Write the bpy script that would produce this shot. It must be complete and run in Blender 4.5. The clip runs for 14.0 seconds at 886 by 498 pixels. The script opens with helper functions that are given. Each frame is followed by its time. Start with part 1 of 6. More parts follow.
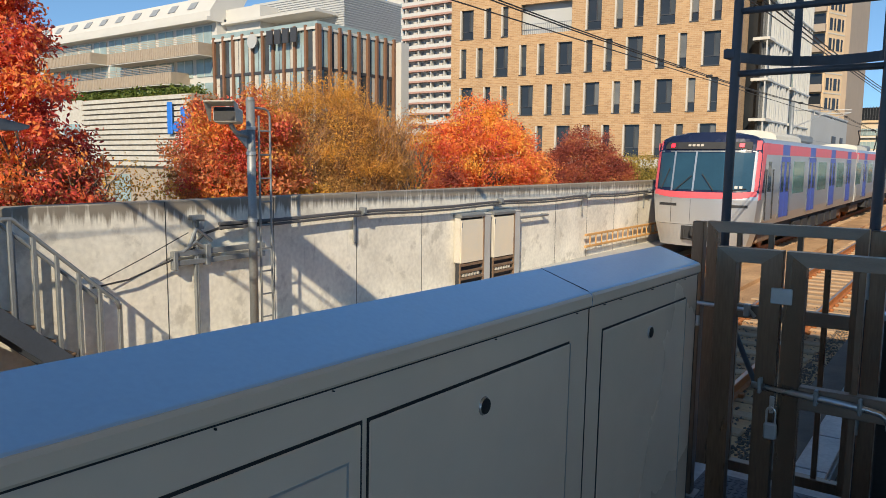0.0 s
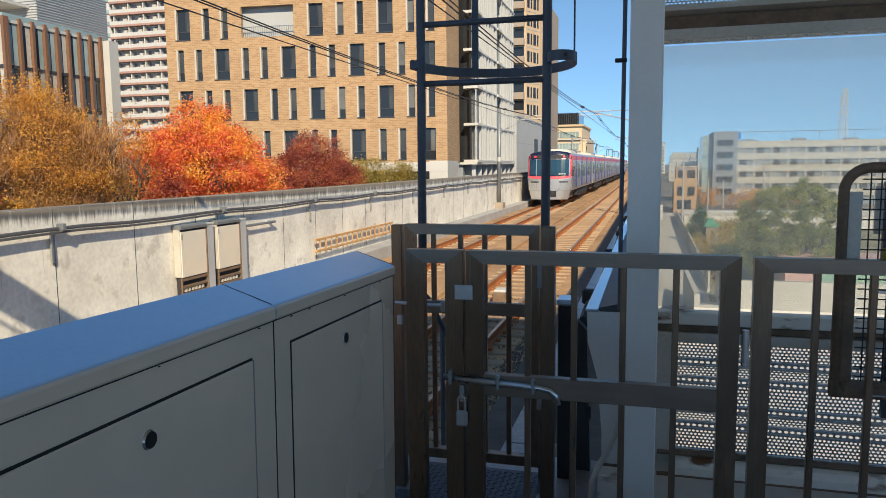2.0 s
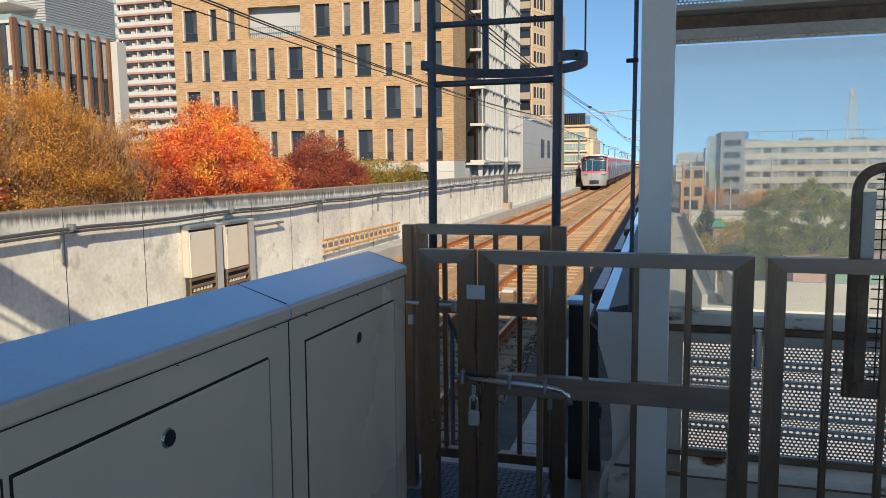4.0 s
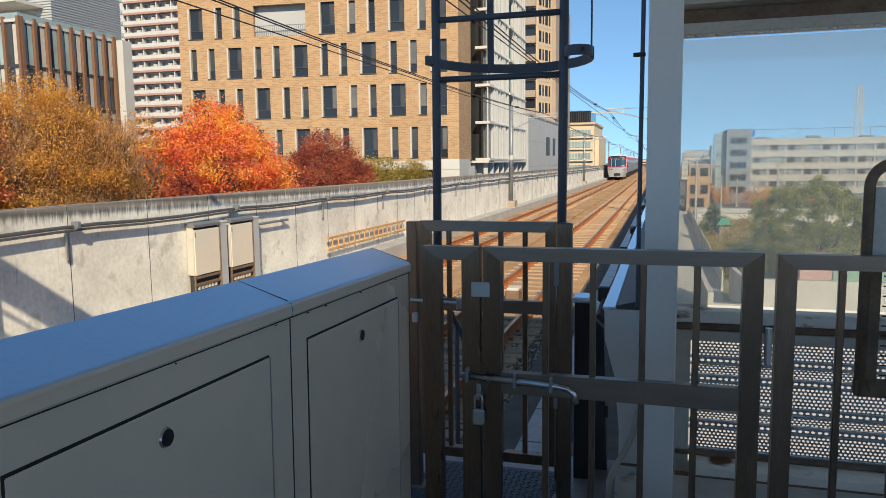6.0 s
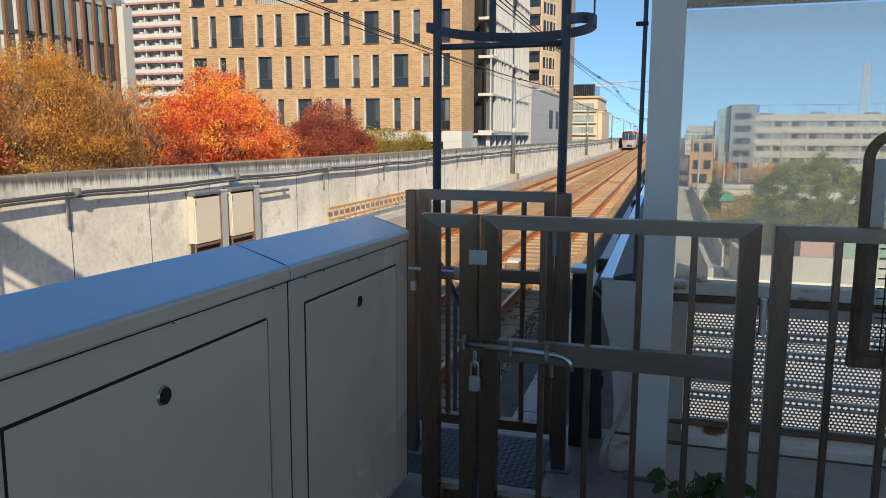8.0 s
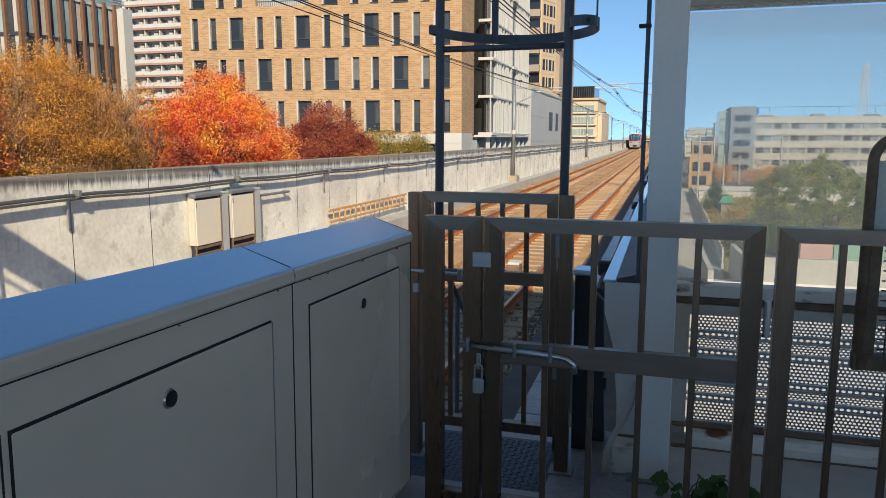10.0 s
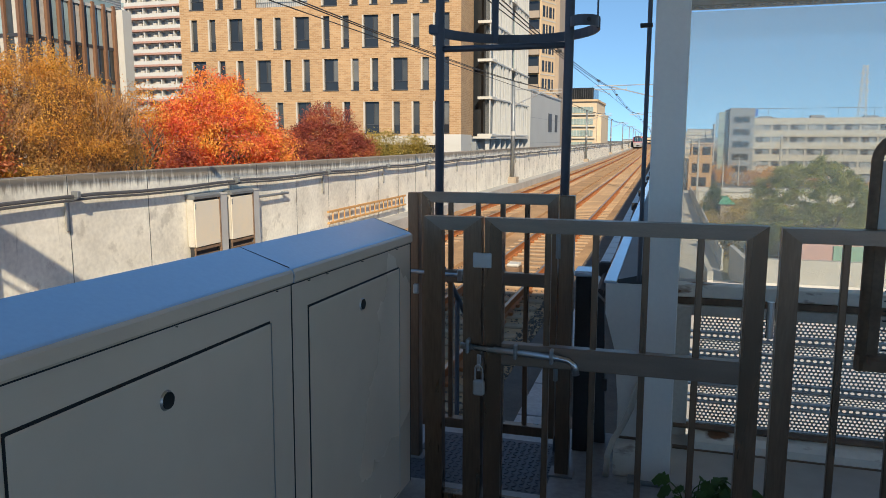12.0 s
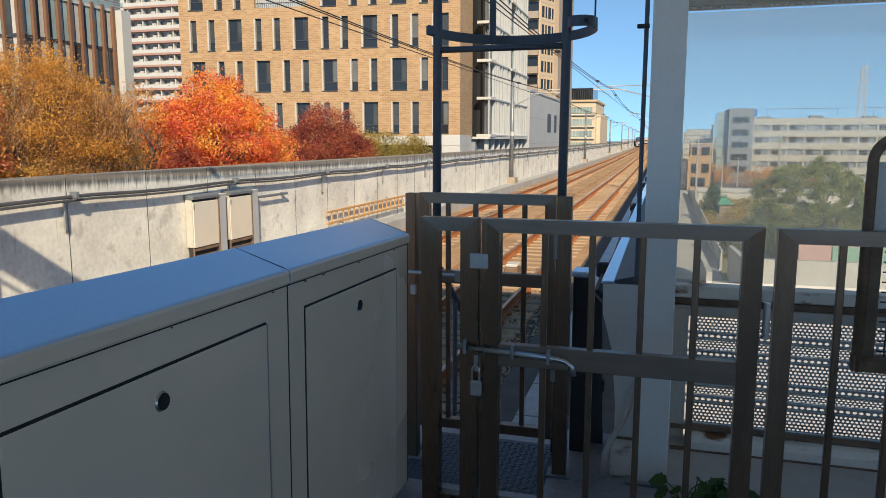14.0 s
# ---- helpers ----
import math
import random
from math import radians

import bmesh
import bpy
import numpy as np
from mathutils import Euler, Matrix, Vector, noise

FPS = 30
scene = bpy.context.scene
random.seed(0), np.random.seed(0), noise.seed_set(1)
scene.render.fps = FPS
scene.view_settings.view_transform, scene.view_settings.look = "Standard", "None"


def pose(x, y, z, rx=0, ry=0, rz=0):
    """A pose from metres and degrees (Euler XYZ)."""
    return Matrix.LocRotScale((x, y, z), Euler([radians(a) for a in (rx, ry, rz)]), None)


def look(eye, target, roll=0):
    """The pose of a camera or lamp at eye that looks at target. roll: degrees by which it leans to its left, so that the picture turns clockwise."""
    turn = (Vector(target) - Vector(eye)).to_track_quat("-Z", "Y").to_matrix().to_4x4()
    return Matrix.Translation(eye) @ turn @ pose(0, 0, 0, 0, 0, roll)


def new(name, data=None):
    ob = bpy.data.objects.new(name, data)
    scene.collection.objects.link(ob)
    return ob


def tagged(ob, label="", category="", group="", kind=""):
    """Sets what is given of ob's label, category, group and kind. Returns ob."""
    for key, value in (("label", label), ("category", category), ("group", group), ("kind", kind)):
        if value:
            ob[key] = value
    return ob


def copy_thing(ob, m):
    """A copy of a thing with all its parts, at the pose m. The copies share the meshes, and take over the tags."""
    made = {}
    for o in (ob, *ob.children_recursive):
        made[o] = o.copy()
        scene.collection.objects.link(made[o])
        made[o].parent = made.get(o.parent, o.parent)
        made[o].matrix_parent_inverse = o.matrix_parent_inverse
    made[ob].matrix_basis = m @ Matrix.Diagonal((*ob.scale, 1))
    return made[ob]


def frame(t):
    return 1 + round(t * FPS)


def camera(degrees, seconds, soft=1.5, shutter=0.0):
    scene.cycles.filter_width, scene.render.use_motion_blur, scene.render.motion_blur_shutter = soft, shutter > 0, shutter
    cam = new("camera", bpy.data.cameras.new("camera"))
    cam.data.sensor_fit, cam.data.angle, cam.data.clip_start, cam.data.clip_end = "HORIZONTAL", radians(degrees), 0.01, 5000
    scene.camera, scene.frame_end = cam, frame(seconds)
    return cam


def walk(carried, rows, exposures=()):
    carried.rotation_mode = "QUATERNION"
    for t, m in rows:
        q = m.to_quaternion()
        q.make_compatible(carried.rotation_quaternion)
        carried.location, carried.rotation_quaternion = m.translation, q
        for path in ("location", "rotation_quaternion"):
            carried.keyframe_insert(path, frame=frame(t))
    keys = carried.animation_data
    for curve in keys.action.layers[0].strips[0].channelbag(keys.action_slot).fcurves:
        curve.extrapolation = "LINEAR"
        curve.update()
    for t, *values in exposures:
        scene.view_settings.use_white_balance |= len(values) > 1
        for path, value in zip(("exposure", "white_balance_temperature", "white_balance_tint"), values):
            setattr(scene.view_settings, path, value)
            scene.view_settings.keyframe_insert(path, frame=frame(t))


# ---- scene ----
cam = camera(61.9, 14.0, soft=0.9)

PATH = [
    (0, (-0.144, -0.14, 1.708), (-1.311, 1.466, 1.47), 0.6),
    (0.5, (-0.057, -0.063, 1.722), (-0.962, 1.706, 1.489), -0.1),
    (1, (0.0, -0.025, 1.734), (-0.671, 1.845, 1.51), -0.6),
    (1.5, (0.029, -0.025, 1.737), (-0.536, 1.88, 1.512), -0.7),
    (2, (0.023, -0.022, 1.729), (-0.517, 1.89, 1.503), -0.6),
    (2.5, (0.013, -0.032, 1.731), (-0.526, 1.88, 1.504), -0.6),
    (3, (0.009, -0.041, 1.732), (-0.534, 1.871, 1.506), -0.6),
    (5.5, (-0.013, -0.013, 1.721), (-0.583, 1.891, 1.495), -0.7),
    (6, (-0.01, 0.006, 1.717), (-0.58, 1.91, 1.487), -0.7),
    (6.5, (-0.002, 0.004, 1.703), (-0.57, 1.906, 1.453), -0.6),
    (7, (0.001, -0.01, 1.693), (-0.571, 1.886, 1.415), -0.3),
    (7.5, (0.004, -0.013, 1.698), (-0.567, 1.88, 1.399), -0.0),
    (8, (0.006, -0.002, 1.695), (-0.564, 1.891, 1.392), 0.0),
    (10.5, (-0.014, -0.005, 1.696), (-0.583, 1.889, 1.4), -0.0),
    (11, (-0.013, 0.001, 1.694), (-0.581, 1.896, 1.399), -0.0),
    (11.5, (-0.018, 0.016, 1.691), (-0.586, 1.91, 1.396), -0.0),
    (12, (-0.023, 0.018, 1.688), (-0.591, 1.913, 1.394), -0.0),
    (12.5, (-0.023, 0.018, 1.69), (-0.59, 1.913, 1.396), -0.0),
    (13, (-0.017, 0.016, 1.69), (-0.584, 1.911, 1.396), -0.0),
    (13.5, (-0.017, 0.013, 1.69), (-0.583, 1.909, 1.396), -0.0),
    (14, (-0.012, 0.02, 1.69), (-0.578, 1.915, 1.397), -0.0),
]
walk(cam, [(t, look(eye, target, roll)) for t, eye, target, roll in PATH],
     exposures=[(0.0, 0.34, 7050, 7), (14.0, 0.34, 7050, 7)])

# ---- world, sun, exposure ----
SUN_WAY = Vector((-1.0, 2.1, -1.5)).normalized()
world = bpy.data.worlds.new("world")
scene.world = world
world.use_nodes = True
wn = world.node_tree.nodes
sky = wn.new("ShaderNodeTexSky")
sky.sky_type, sky.sun_disc = "NISHITA", False
sky.sun_elevation = math.asin(-SUN_WAY.z)
sky.sun_rotation = math.atan2(-SUN_WAY.x, -SUN_WAY.y)
sky.air_density, sky.dust_density, sky.ozone_density = 1.0, 0.0, 4.2
sky.altitude = 2500
wn["Background"].inputs["Strength"].default_value = 0.147
# the pale band of the horizon lies below the roofs: the sky is read a little higher up
way, parts_, join = wn.new("ShaderNodeTexCoord"), wn.new("ShaderNodeSeparateXYZ"), wn.new("ShaderNodeCombineXYZ")
lift, above = wn.new("ShaderNodeMath"), wn.new("ShaderNodeMath")
lift.operation, above.operation = "MULTIPLY_ADD", "MAXIMUM"
lift.inputs[1].default_value, lift.inputs[2].default_value, above.inputs[1].default_value = 0.88, 0.125, 0.0
wl_ = world.node_tree.links
wl_.new(way.outputs["Generated"], parts_.inputs[0])
wl_.new(parts_.outputs["X"], join.inputs["X"])
wl_.new(parts_.outputs["Y"], join.inputs["Y"])
wl_.new(parts_.outputs["Z"], above.inputs[0])
wl_.new(above.outputs[0], lift.inputs[0])
wl_.new(lift.outputs[0], join.inputs["Z"])
wl_.new(join.outputs[0], sky.inputs["Vector"])
clearer = wn.new("ShaderNodeMix")
clearer.data_type, clearer.blend_type = "RGBA", "MULTIPLY"
clearer.inputs["Factor"].default_value = 1.0
clearer.inputs["B"].default_value = (0.88, 1.0, 0.97, 1)
wl_.new(sky.outputs[0], clearer.inputs["A"])
wl_.new(clearer.outputs["Result"], wn["Background"].inputs["Color"])
sun_data = bpy.data.lights.new("sun", "SUN")
sun_data.energy, sun_data.angle, sun_data.color = 4.3, radians(0.53), (1.0, 0.885, 0.72)
sun = new("sun", sun_data)
sun.rotation_euler = SUN_WAY.to_track_quat("-Z", "Y").to_euler()

# ---- heights: platform, landing behind the gates, rail top, walkway, street ----
Z_PLAT, Z_LAND, Z_RAIL, Z_BED, Z_WALK, Z_STREET = -0.1, -0.28, -1.05, -1.24, -0.86, -8.0
TRACK_R, TRACK_L, GAUGE = -3.05, -6.63, 1.067


# ---- materials ----
def mat(name, col, rough=0.6, metal=0.0, var=0.12, scale=3.0, fine=40.0, bump=0.1, spec=0.5, piece=0.0, island=0.0, streak=0.0, tint=None):
    m = bpy.data.materials.new(name)
    m.use_nodes = True
    n, l = m.node_tree.nodes, m.node_tree.links
    b = n["Principled BSDF"]
    b.inputs["Roughness"].default_value, b.inputs["Metallic"].default_value = rough, metal
    b.inputs["Specular IOR Level"].default_value = spec
    co = n.new("ShaderNodeTexCoord")
    mp = n.new("ShaderNodeMapping")
    l.new(co.outputs["Object"], mp.inputs["Vector"])
    if streak:
        mp.inputs["Scale"].default_value = (1, 1, streak)
    a, c = n.new("ShaderNodeTexNoise"), n.new("ShaderNodeTexNoise")
    a.inputs["Scale"].default_value, c.inputs["Scale"].default_value = scale, fine
    a.inputs["Detail"].default_value = 6
    for t in (a, c):
        l.new(mp.outputs[0], t.inputs["Vector"])
    mix = n.new("ShaderNodeMath")
    mix.operation = "MULTIPLY_ADD"
    mix.inputs[1].default_value = 0.65
    half = n.new("ShaderNodeMath")
    half.operation = "MULTIPLY"
    half.inputs[1].default_value = 0.35
    l.new(c.outputs[0], half.inputs[0])
    l.new(a.outputs[0], mix.inputs[0])
    l.new(half.outputs[0], mix.inputs[2])
    ramp = n.new("ShaderNodeValToRGB")
    ramp.color_ramp.elements[0].position, ramp.color_ramp.elements[1].position = 0.3, 0.7
    lo = [max(0, v * (1 - var)) for v in col]
    hi = [min(1, v * (1 + var)) for v in (tint or col)]
    ramp.color_ramp.elements[0].color, ramp.color_ramp.elements[1].color = (*lo, 1), (*hi, 1)
    l.new(mix.outputs[0], ramp.inputs[0])
    out = ramp.outputs[0]
    for amount, kind in ((piece, "ShaderNodeObjectInfo"), (island, "ShaderNodeNewGeometry")):
        if amount:
            info = n.new(kind)
            r = info.outputs["Random"] if kind.endswith("Info") else info.outputs["Random Per Island"]
            rng = n.new("ShaderNodeMapRange")
            rng.inputs["To Min"].default_value, rng.inputs["To Max"].default_value = 1 - amount, 1 + amount
            l.new(r, rng.inputs["Value"])
            hsv = n.new("ShaderNodeHueSaturation")
            l.new(rng.outputs[0], hsv.inputs["Value"])
            l.new(out, hsv.inputs["Color"])
            out = hsv.outputs[0]
    l.new(out, b.inputs["Base Color"])
    rr = n.new("ShaderNodeMapRange")
    rr.inputs["To Min"].default_value, rr.inputs["To Max"].default_value = max(0.03, rough - 0.08), min(1, rough + 0.1)
    l.new(a.outputs[0], rr.inputs["Value"])
    l.new(rr.outputs[0], b.inputs["Roughness"])
    if bump:
        bp = n.new("ShaderNodeBump")
        bp.inputs["Strength"].default_value, bp.inputs["Distance"].default_value = bump, 0.01
        l.new(mix.outputs[0], bp.inputs["Height"])
        l.new(bp.outputs[0], b.inputs["Normal"])
    return m


def leaf_mat(name, cols, rough=0.55):
    """Leaves: colour by island, a little light through them."""
    m = bpy.data.materials.new(name)
    m.use_nodes = True
    n, l = m.node_tree.nodes, m.node_tree.links
    b = n["Principled BSDF"]
    b.inputs["Roughness"].default_value = rough
    geo = n.new("ShaderNodeNewGeometry")
    co = n.new("ShaderNodeTexCoord")
    patch = n.new("ShaderNodeTexNoise")
    patch.inputs["Scale"].default_value = 0.9
    l.new(co.outputs["Object"], patch.inputs["Vector"])
    add = n.new("ShaderNodeMath")
    add.operation = "MULTIPLY_ADD"
    add.inputs[1].default_value = 0.5
    sc = n.new("ShaderNodeMath")
    sc.operation = "MULTIPLY_ADD"
    sc.inputs[1].default_value, sc.inputs[2].default_value = 1.7, -0.6
    l.new(patch.outputs[0], sc.inputs[0])
    l.new(geo.outputs["Random Per Island"], add.inputs[0])
    l.new(sc.outputs[0], add.inputs[2])
    ramp = n.new("ShaderNodeValToRGB")
    e = ramp.color_ramp.elements
    while len(e) < len(cols):
        e.new(0.5)
    for i, c in enumerate(cols):
        e[i].position = 0.12 + 0.76 * i / (len(cols) - 1)
        e[i].color = (*c, 1)
    l.new(add.outputs[0], ramp.inputs[0])
    l.new(ramp.outputs[0], b.inputs["Base Color"])
    tr = n.new("ShaderNodeBsdfTranslucent")
    l.new(ramp.outputs[0], tr.inputs["Color"])
    mx = n.new("ShaderNodeMixShader")
    mx.inputs[0].default_value = 0.4
    l.new(b.outputs[0], mx.inputs[1])
    l.new(tr.outputs[0], mx.inputs[2])
    l.new(mx.outputs[0], n["Material Output"].inputs["Surface"])
    return m


def pane_mat(name, tint, dust):
    """A dusty pane: mostly clear, some of the light behind it scattered by the dust, a little gloss."""
    m = bpy.data.materials.new(name)
    m.use_nodes = True
    n, l = m.node_tree.nodes, m.node_tree.links
    n.remove(n["Principled BSDF"])
    clear, haze, gloss = n.new("ShaderNodeBsdfTransparent"), n.new("ShaderNodeBsdfTranslucent"), n.new("ShaderNodeBsdfGlossy")
    haze.inputs["Color"].default_value = (*tint, 1)
    clear.inputs["Color"].default_value = (0.985, 0.985, 0.95, 1)
    gloss.inputs["Roughness"].default_value = 0.02
    a, b = n.new("ShaderNodeMixShader"), n.new("ShaderNodeMixShader")
    a.inputs[0].default_value, b.inputs[0].default_value = dust, 0.04
    l.new(clear.outputs[0], a.inputs[1])
    l.new(haze.outputs[0], a.inputs[2])
    l.new(a.outputs[0], b.inputs[1])
    l.new(gloss.outputs[0], b.inputs[2])
    l.new(b.outputs[0], n["Material Output"].inputs["Surface"])
    return m


def rust_mat(name, col, rust):
    """Old paint with rust runs and blotches."""
    m = mat(name, col, 0.7, var=0.1, scale=2.5, fine=20, bump=0.15)
    n, l = m.node_tree.nodes, m.node_tree.links
    b = n["Principled BSDF"]
    base = b.inputs["Base Color"].links[0].from_socket
    co, mp, ns, cut = n.new("ShaderNodeTexCoord"), n.new("ShaderNodeMapping"), n.new("ShaderNodeTexNoise"), n.new("ShaderNodeMapRange")
    mp.inputs["Scale"].default_value = (3.0, 3.0, 7.0)
    ns.inputs["Scale"].default_value, ns.inputs["Detail"].default_value = 1.3, 10
    l.new(co.outputs["Object"], mp.inputs["Vector"])
    l.new(mp.outputs[0], ns.inputs["Vector"])
    cut.inputs["From Min"].default_value, cut.inputs["From Max"].default_value = 0.60, 0.69
    l.new(ns.outputs[0], cut.inputs["Value"])
    mx = n.new("ShaderNodeMix")
    mx.data_type = "RGBA"
    l.new(cut.outputs[0], mx.inputs["Factor"])
    l.new(base, mx.inputs["A"])
    mx.inputs["B"].default_value = (*rust, 1)
    l.new(mx.outputs["Result"], b.inputs["Base Color"])
    return m


def glow(name, col, strength):
    m = bpy.data.materials.new(name)
    m.use_nodes = True
    b = m.node_tree.nodes["Principled BSDF"]
    b.inputs["Base Color"].default_value = (*col, 1)
    b.inputs["Emission Color"].default_value = (*col, 1)
    b.inputs["Emission Strength"].default_value = strength
    return m


def wall_mat(name, col, dark):
    """Weathered concrete with drips that run down from the coping and rough patches."""
    m = mat(name, col, 0.85, var=0.24, scale=1.1, fine=14, bump=0.25)
    n, l = m.node_tree.nodes, m.node_tree.links
    b = n["Principled BSDF"]
    base = b.inputs["Base Color"].links[0].from_socket
    co = n.new("ShaderNodeTexCoord")
    mp = n.new("ShaderNodeMapping")
    mp.inputs["Scale"].default_value = (1, 9.0, 0.5)
    l.new(co.outputs["Object"], mp.inputs["Vector"])
    ns = n.new("ShaderNodeTexNoise")
    ns.inputs["Scale"].default_value, ns.inputs["Detail"].default_value, ns.inputs["Roughness"].default_value = 1.3, 12, 0.68
    l.new(mp.outputs[0], ns.inputs["Vector"])
    sep = n.new("ShaderNodeSeparateXYZ")
    l.new(co.outputs["Object"], sep.inputs[0])
    reach = n.new("ShaderNodeMapRange")
    reach.inputs["From Min"].default_value, reach.inputs["From Max"].default_value = 0.80, 1.08
    reach.inputs["To Min"].default_value, reach.inputs["To Max"].default_value = -0.10, 0.32
    l.new(sep.outputs["Z"], reach.inputs["Value"])
    add = n.new("ShaderNodeMath")
    l.new(ns.outputs[0], add.inputs[0])
    l.new(reach.outputs[0], add.inputs[1])
    cut = n.new("ShaderNodeMapRange")
    cut.inputs["From Min"].default_value, cut.inputs["From Max"].default_value = 0.55, 0.74
    cut.inputs["To Max"].default_value = 0.85
    l.new(add.outputs[0], cut.inputs["Value"])
    flake, peel = n.new("ShaderNodeTexNoise"), n.new("ShaderNodeMapRange")
    flake.inputs["Scale"].default_value, flake.inputs["Detail"].default_value, flake.inputs["Roughness"].default_value = 1.7, 9, 0.62
    l.new(co.outputs["Object"], flake.inputs["Vector"])
    peel.inputs["From Min"].default_value, peel.inputs["From Max"].default_value, peel.inputs["To Max"].default_value = 0.56, 0.63, 0.30
    l.new(flake.outputs[0], peel.inputs["Value"])
    most = n.new("ShaderNodeMath")
    most.operation = "MAXIMUM"
    l.new(peel.outputs[0], most.inputs[0])
    l.new(cut.outputs[0], most.inputs[1])
    mx = n.new("ShaderNodeMix")
    mx.data_type = "RGBA"
    l.new(most.outputs[0], mx.inputs["Factor"])
    l.new(base, mx.inputs["A"])
    mx.inputs["B"].default_value = (*dark, 1)
    l.new(mx.outputs["Result"], b.inputs["Base Color"])
    return m


def brick_mat(name, c1, c2, mortar):
    """Thin facing bricks, too far off to be built one by one."""
    m = mat(name, c1, 0.85, bump=0)
    n, l = m.node_tree.nodes, m.node_tree.links
    b = n["Principled BSDF"]
    co = n.new("ShaderNodeTexCoord")
    sep, com = n.new("ShaderNodeSeparateXYZ"), n.new("ShaderNodeCombineXYZ")
    l.new(co.outputs["Object"], sep.inputs[0])
    xy = n.new("ShaderNodeMath")
    l.new(sep.outputs["X"], xy.inputs[0])
    l.new(sep.outputs["Y"], xy.inputs[1])
    l.new(xy.outputs[0], com.inputs[0])
    l.new(sep.outputs["Z"], com.inputs[1])
    br = n.new("ShaderNodeTexBrick")
    br.inputs["Scale"].default_value = 1.0
    br.inputs["Brick Width"].default_value, br.inputs["Row Height"].default_value = 0.48, 0.15
    br.inputs["Mortar Size"].default_value = 0.018
    br.inputs["Color1"].default_value, br.inputs["Color2"].default_value, br.inputs["Mortar"].default_value = (*c1, 1), (*c2, 1), (*mortar, 1)
    l.new(com.outputs[0], br.inputs["Vector"])
    ns = n.new("ShaderNodeTexNoise")
    ns.inputs["Scale"].default_value = 0.35
    l.new(co.outputs["Object"], ns.inputs["Vector"])
    rng = n.new("ShaderNodeMapRange")
    rng.inputs["To Min"].default_value, rng.inputs["To Max"].default_value = 0.85, 1.12
    l.new(ns.outputs[0], rng.inputs["Value"])
    hsv = n.new("ShaderNodeHueSaturation")
    l.new(rng.outputs[0], hsv.inputs["Value"])
    l.new(br.outputs["Color"], hsv.inputs["Color"])
    l.new(hsv.outputs[0], b.inputs["Base Color"])
    bp = n.new("ShaderNodeBump")
    bp.inputs["Strength"].default_value, bp.inputs["Distance"].default_value = 0.5, 0.02
    l.new(br.outputs["Fac"], bp.inputs["Height"])
    bp.invert = True
    l.new(bp.outputs[0], b.inputs["Normal"])
    return m


M_CONC = wall_mat("weathered concrete", (0.82, 0.765, 0.665), (0.17, 0.135, 0.10))
M_CONC2 = mat("plain concrete", (0.42, 0.41, 0.39), 0.85, var=0.2, scale=1.2, fine=20, bump=0.3)
M_DECK = mat("dark damp concrete deck", (0.29, 0.29, 0.295), 0.32, var=0.4, scale=2.5, fine=25, bump=0.3)
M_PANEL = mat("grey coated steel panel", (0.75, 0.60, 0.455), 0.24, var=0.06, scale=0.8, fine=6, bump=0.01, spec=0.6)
# blue of the reflected sky is put into the cover's base colour
M_PTOP = mat("satin steel cover with sky blue in its colour", (0.55, 0.755, 0.96), 0.23, metal=0.45, var=0.07, scale=1.0, fine=60, bump=0.01, spec=0.5)
M_SEAM = mat("black rubber", (0.012, 0.012, 0.012), 0.7, bump=0)
M_GATE = mat("brushed brown steel", (0.215, 0.145, 0.10), 0.28, metal=0.85, var=0.3, scale=5, fine=110, bump=0.04, streak=0.12)
# lighter copy of the gate steel; sky sheen on the rails is in its colour
M_GATERAIL = mat("cross-brushed brown steel, lightened for sky sheen", (0.25, 0.19, 0.15), 0.34, metal=0.85, var=0.15, scale=4, fine=90, bump=0.06, streak=6.0)
M_LADDER = mat("blue-grey painted steel", (0.075, 0.09, 0.115), 0.5, metal=0.2, var=0.15, bump=0.03)
M_CHROME = mat("bright steel", (0.55, 0.55, 0.55), 0.28, metal=1.0, var=0.1, bump=0.02)
M_ALU = mat("dull aluminium", (0.5, 0.5, 0.49), 0.45, metal=0.8, var=0.12, bump=0.03)
M_WHITE = mat("white coated steel", (0.84, 0.805, 0.74), 0.5, var=0.05, scale=1.5, bump=0.02)
M_CREAM = mat("stained cream paint", (0.50, 0.45, 0.37), 0.6, var=0.12, scale=2, bump=0.05, tint=(0.55, 0.52, 0.46))
M_DOOR = mat("cream paint tinged with rust", (0.80, 0.755, 0.66), 0.6, var=0.12, scale=1.6, bump=0.05, tint=(0.76, 0.64, 0.47))
M_GALV = mat("galvanised steel", (0.27, 0.285, 0.29), 0.5, metal=0.5, var=0.15, scale=5, bump=0.04)
M_DARK = mat("dark machinery", (0.03, 0.03, 0.032), 0.7, var=0.3, bump=0.05)
M_RUSTY = mat("rust-streaked steel", (0.19, 0.12, 0.075), 0.75, var=0.4, scale=6, bump=0.1)
M_RAIL = mat("rusty rail", (0.42, 0.155, 0.05), 0.7, metal=0.2, var=0.3, scale=4, bump=0.1)
M_RAILTOP = mat("worn rail head", (0.42, 0.36, 0.31), 0.35, metal=0.8, var=0.2, bump=0)
M_BED = mat("rust-dusted track bed", (0.39, 0.21, 0.10), 0.95, var=0.35, scale=0.7, fine=18, bump=0.8, tint=(0.45, 0.275, 0.14))
M_SLEEPER = mat("dusty concrete sleeper", (0.40, 0.27, 0.165), 0.9, var=0.2, bump=0.2, piece=0.15)
M_STONE = mat("dark ballast", (0.13, 0.105, 0.085), 0.9, var=0.3, bump=0.3, island=0.4)
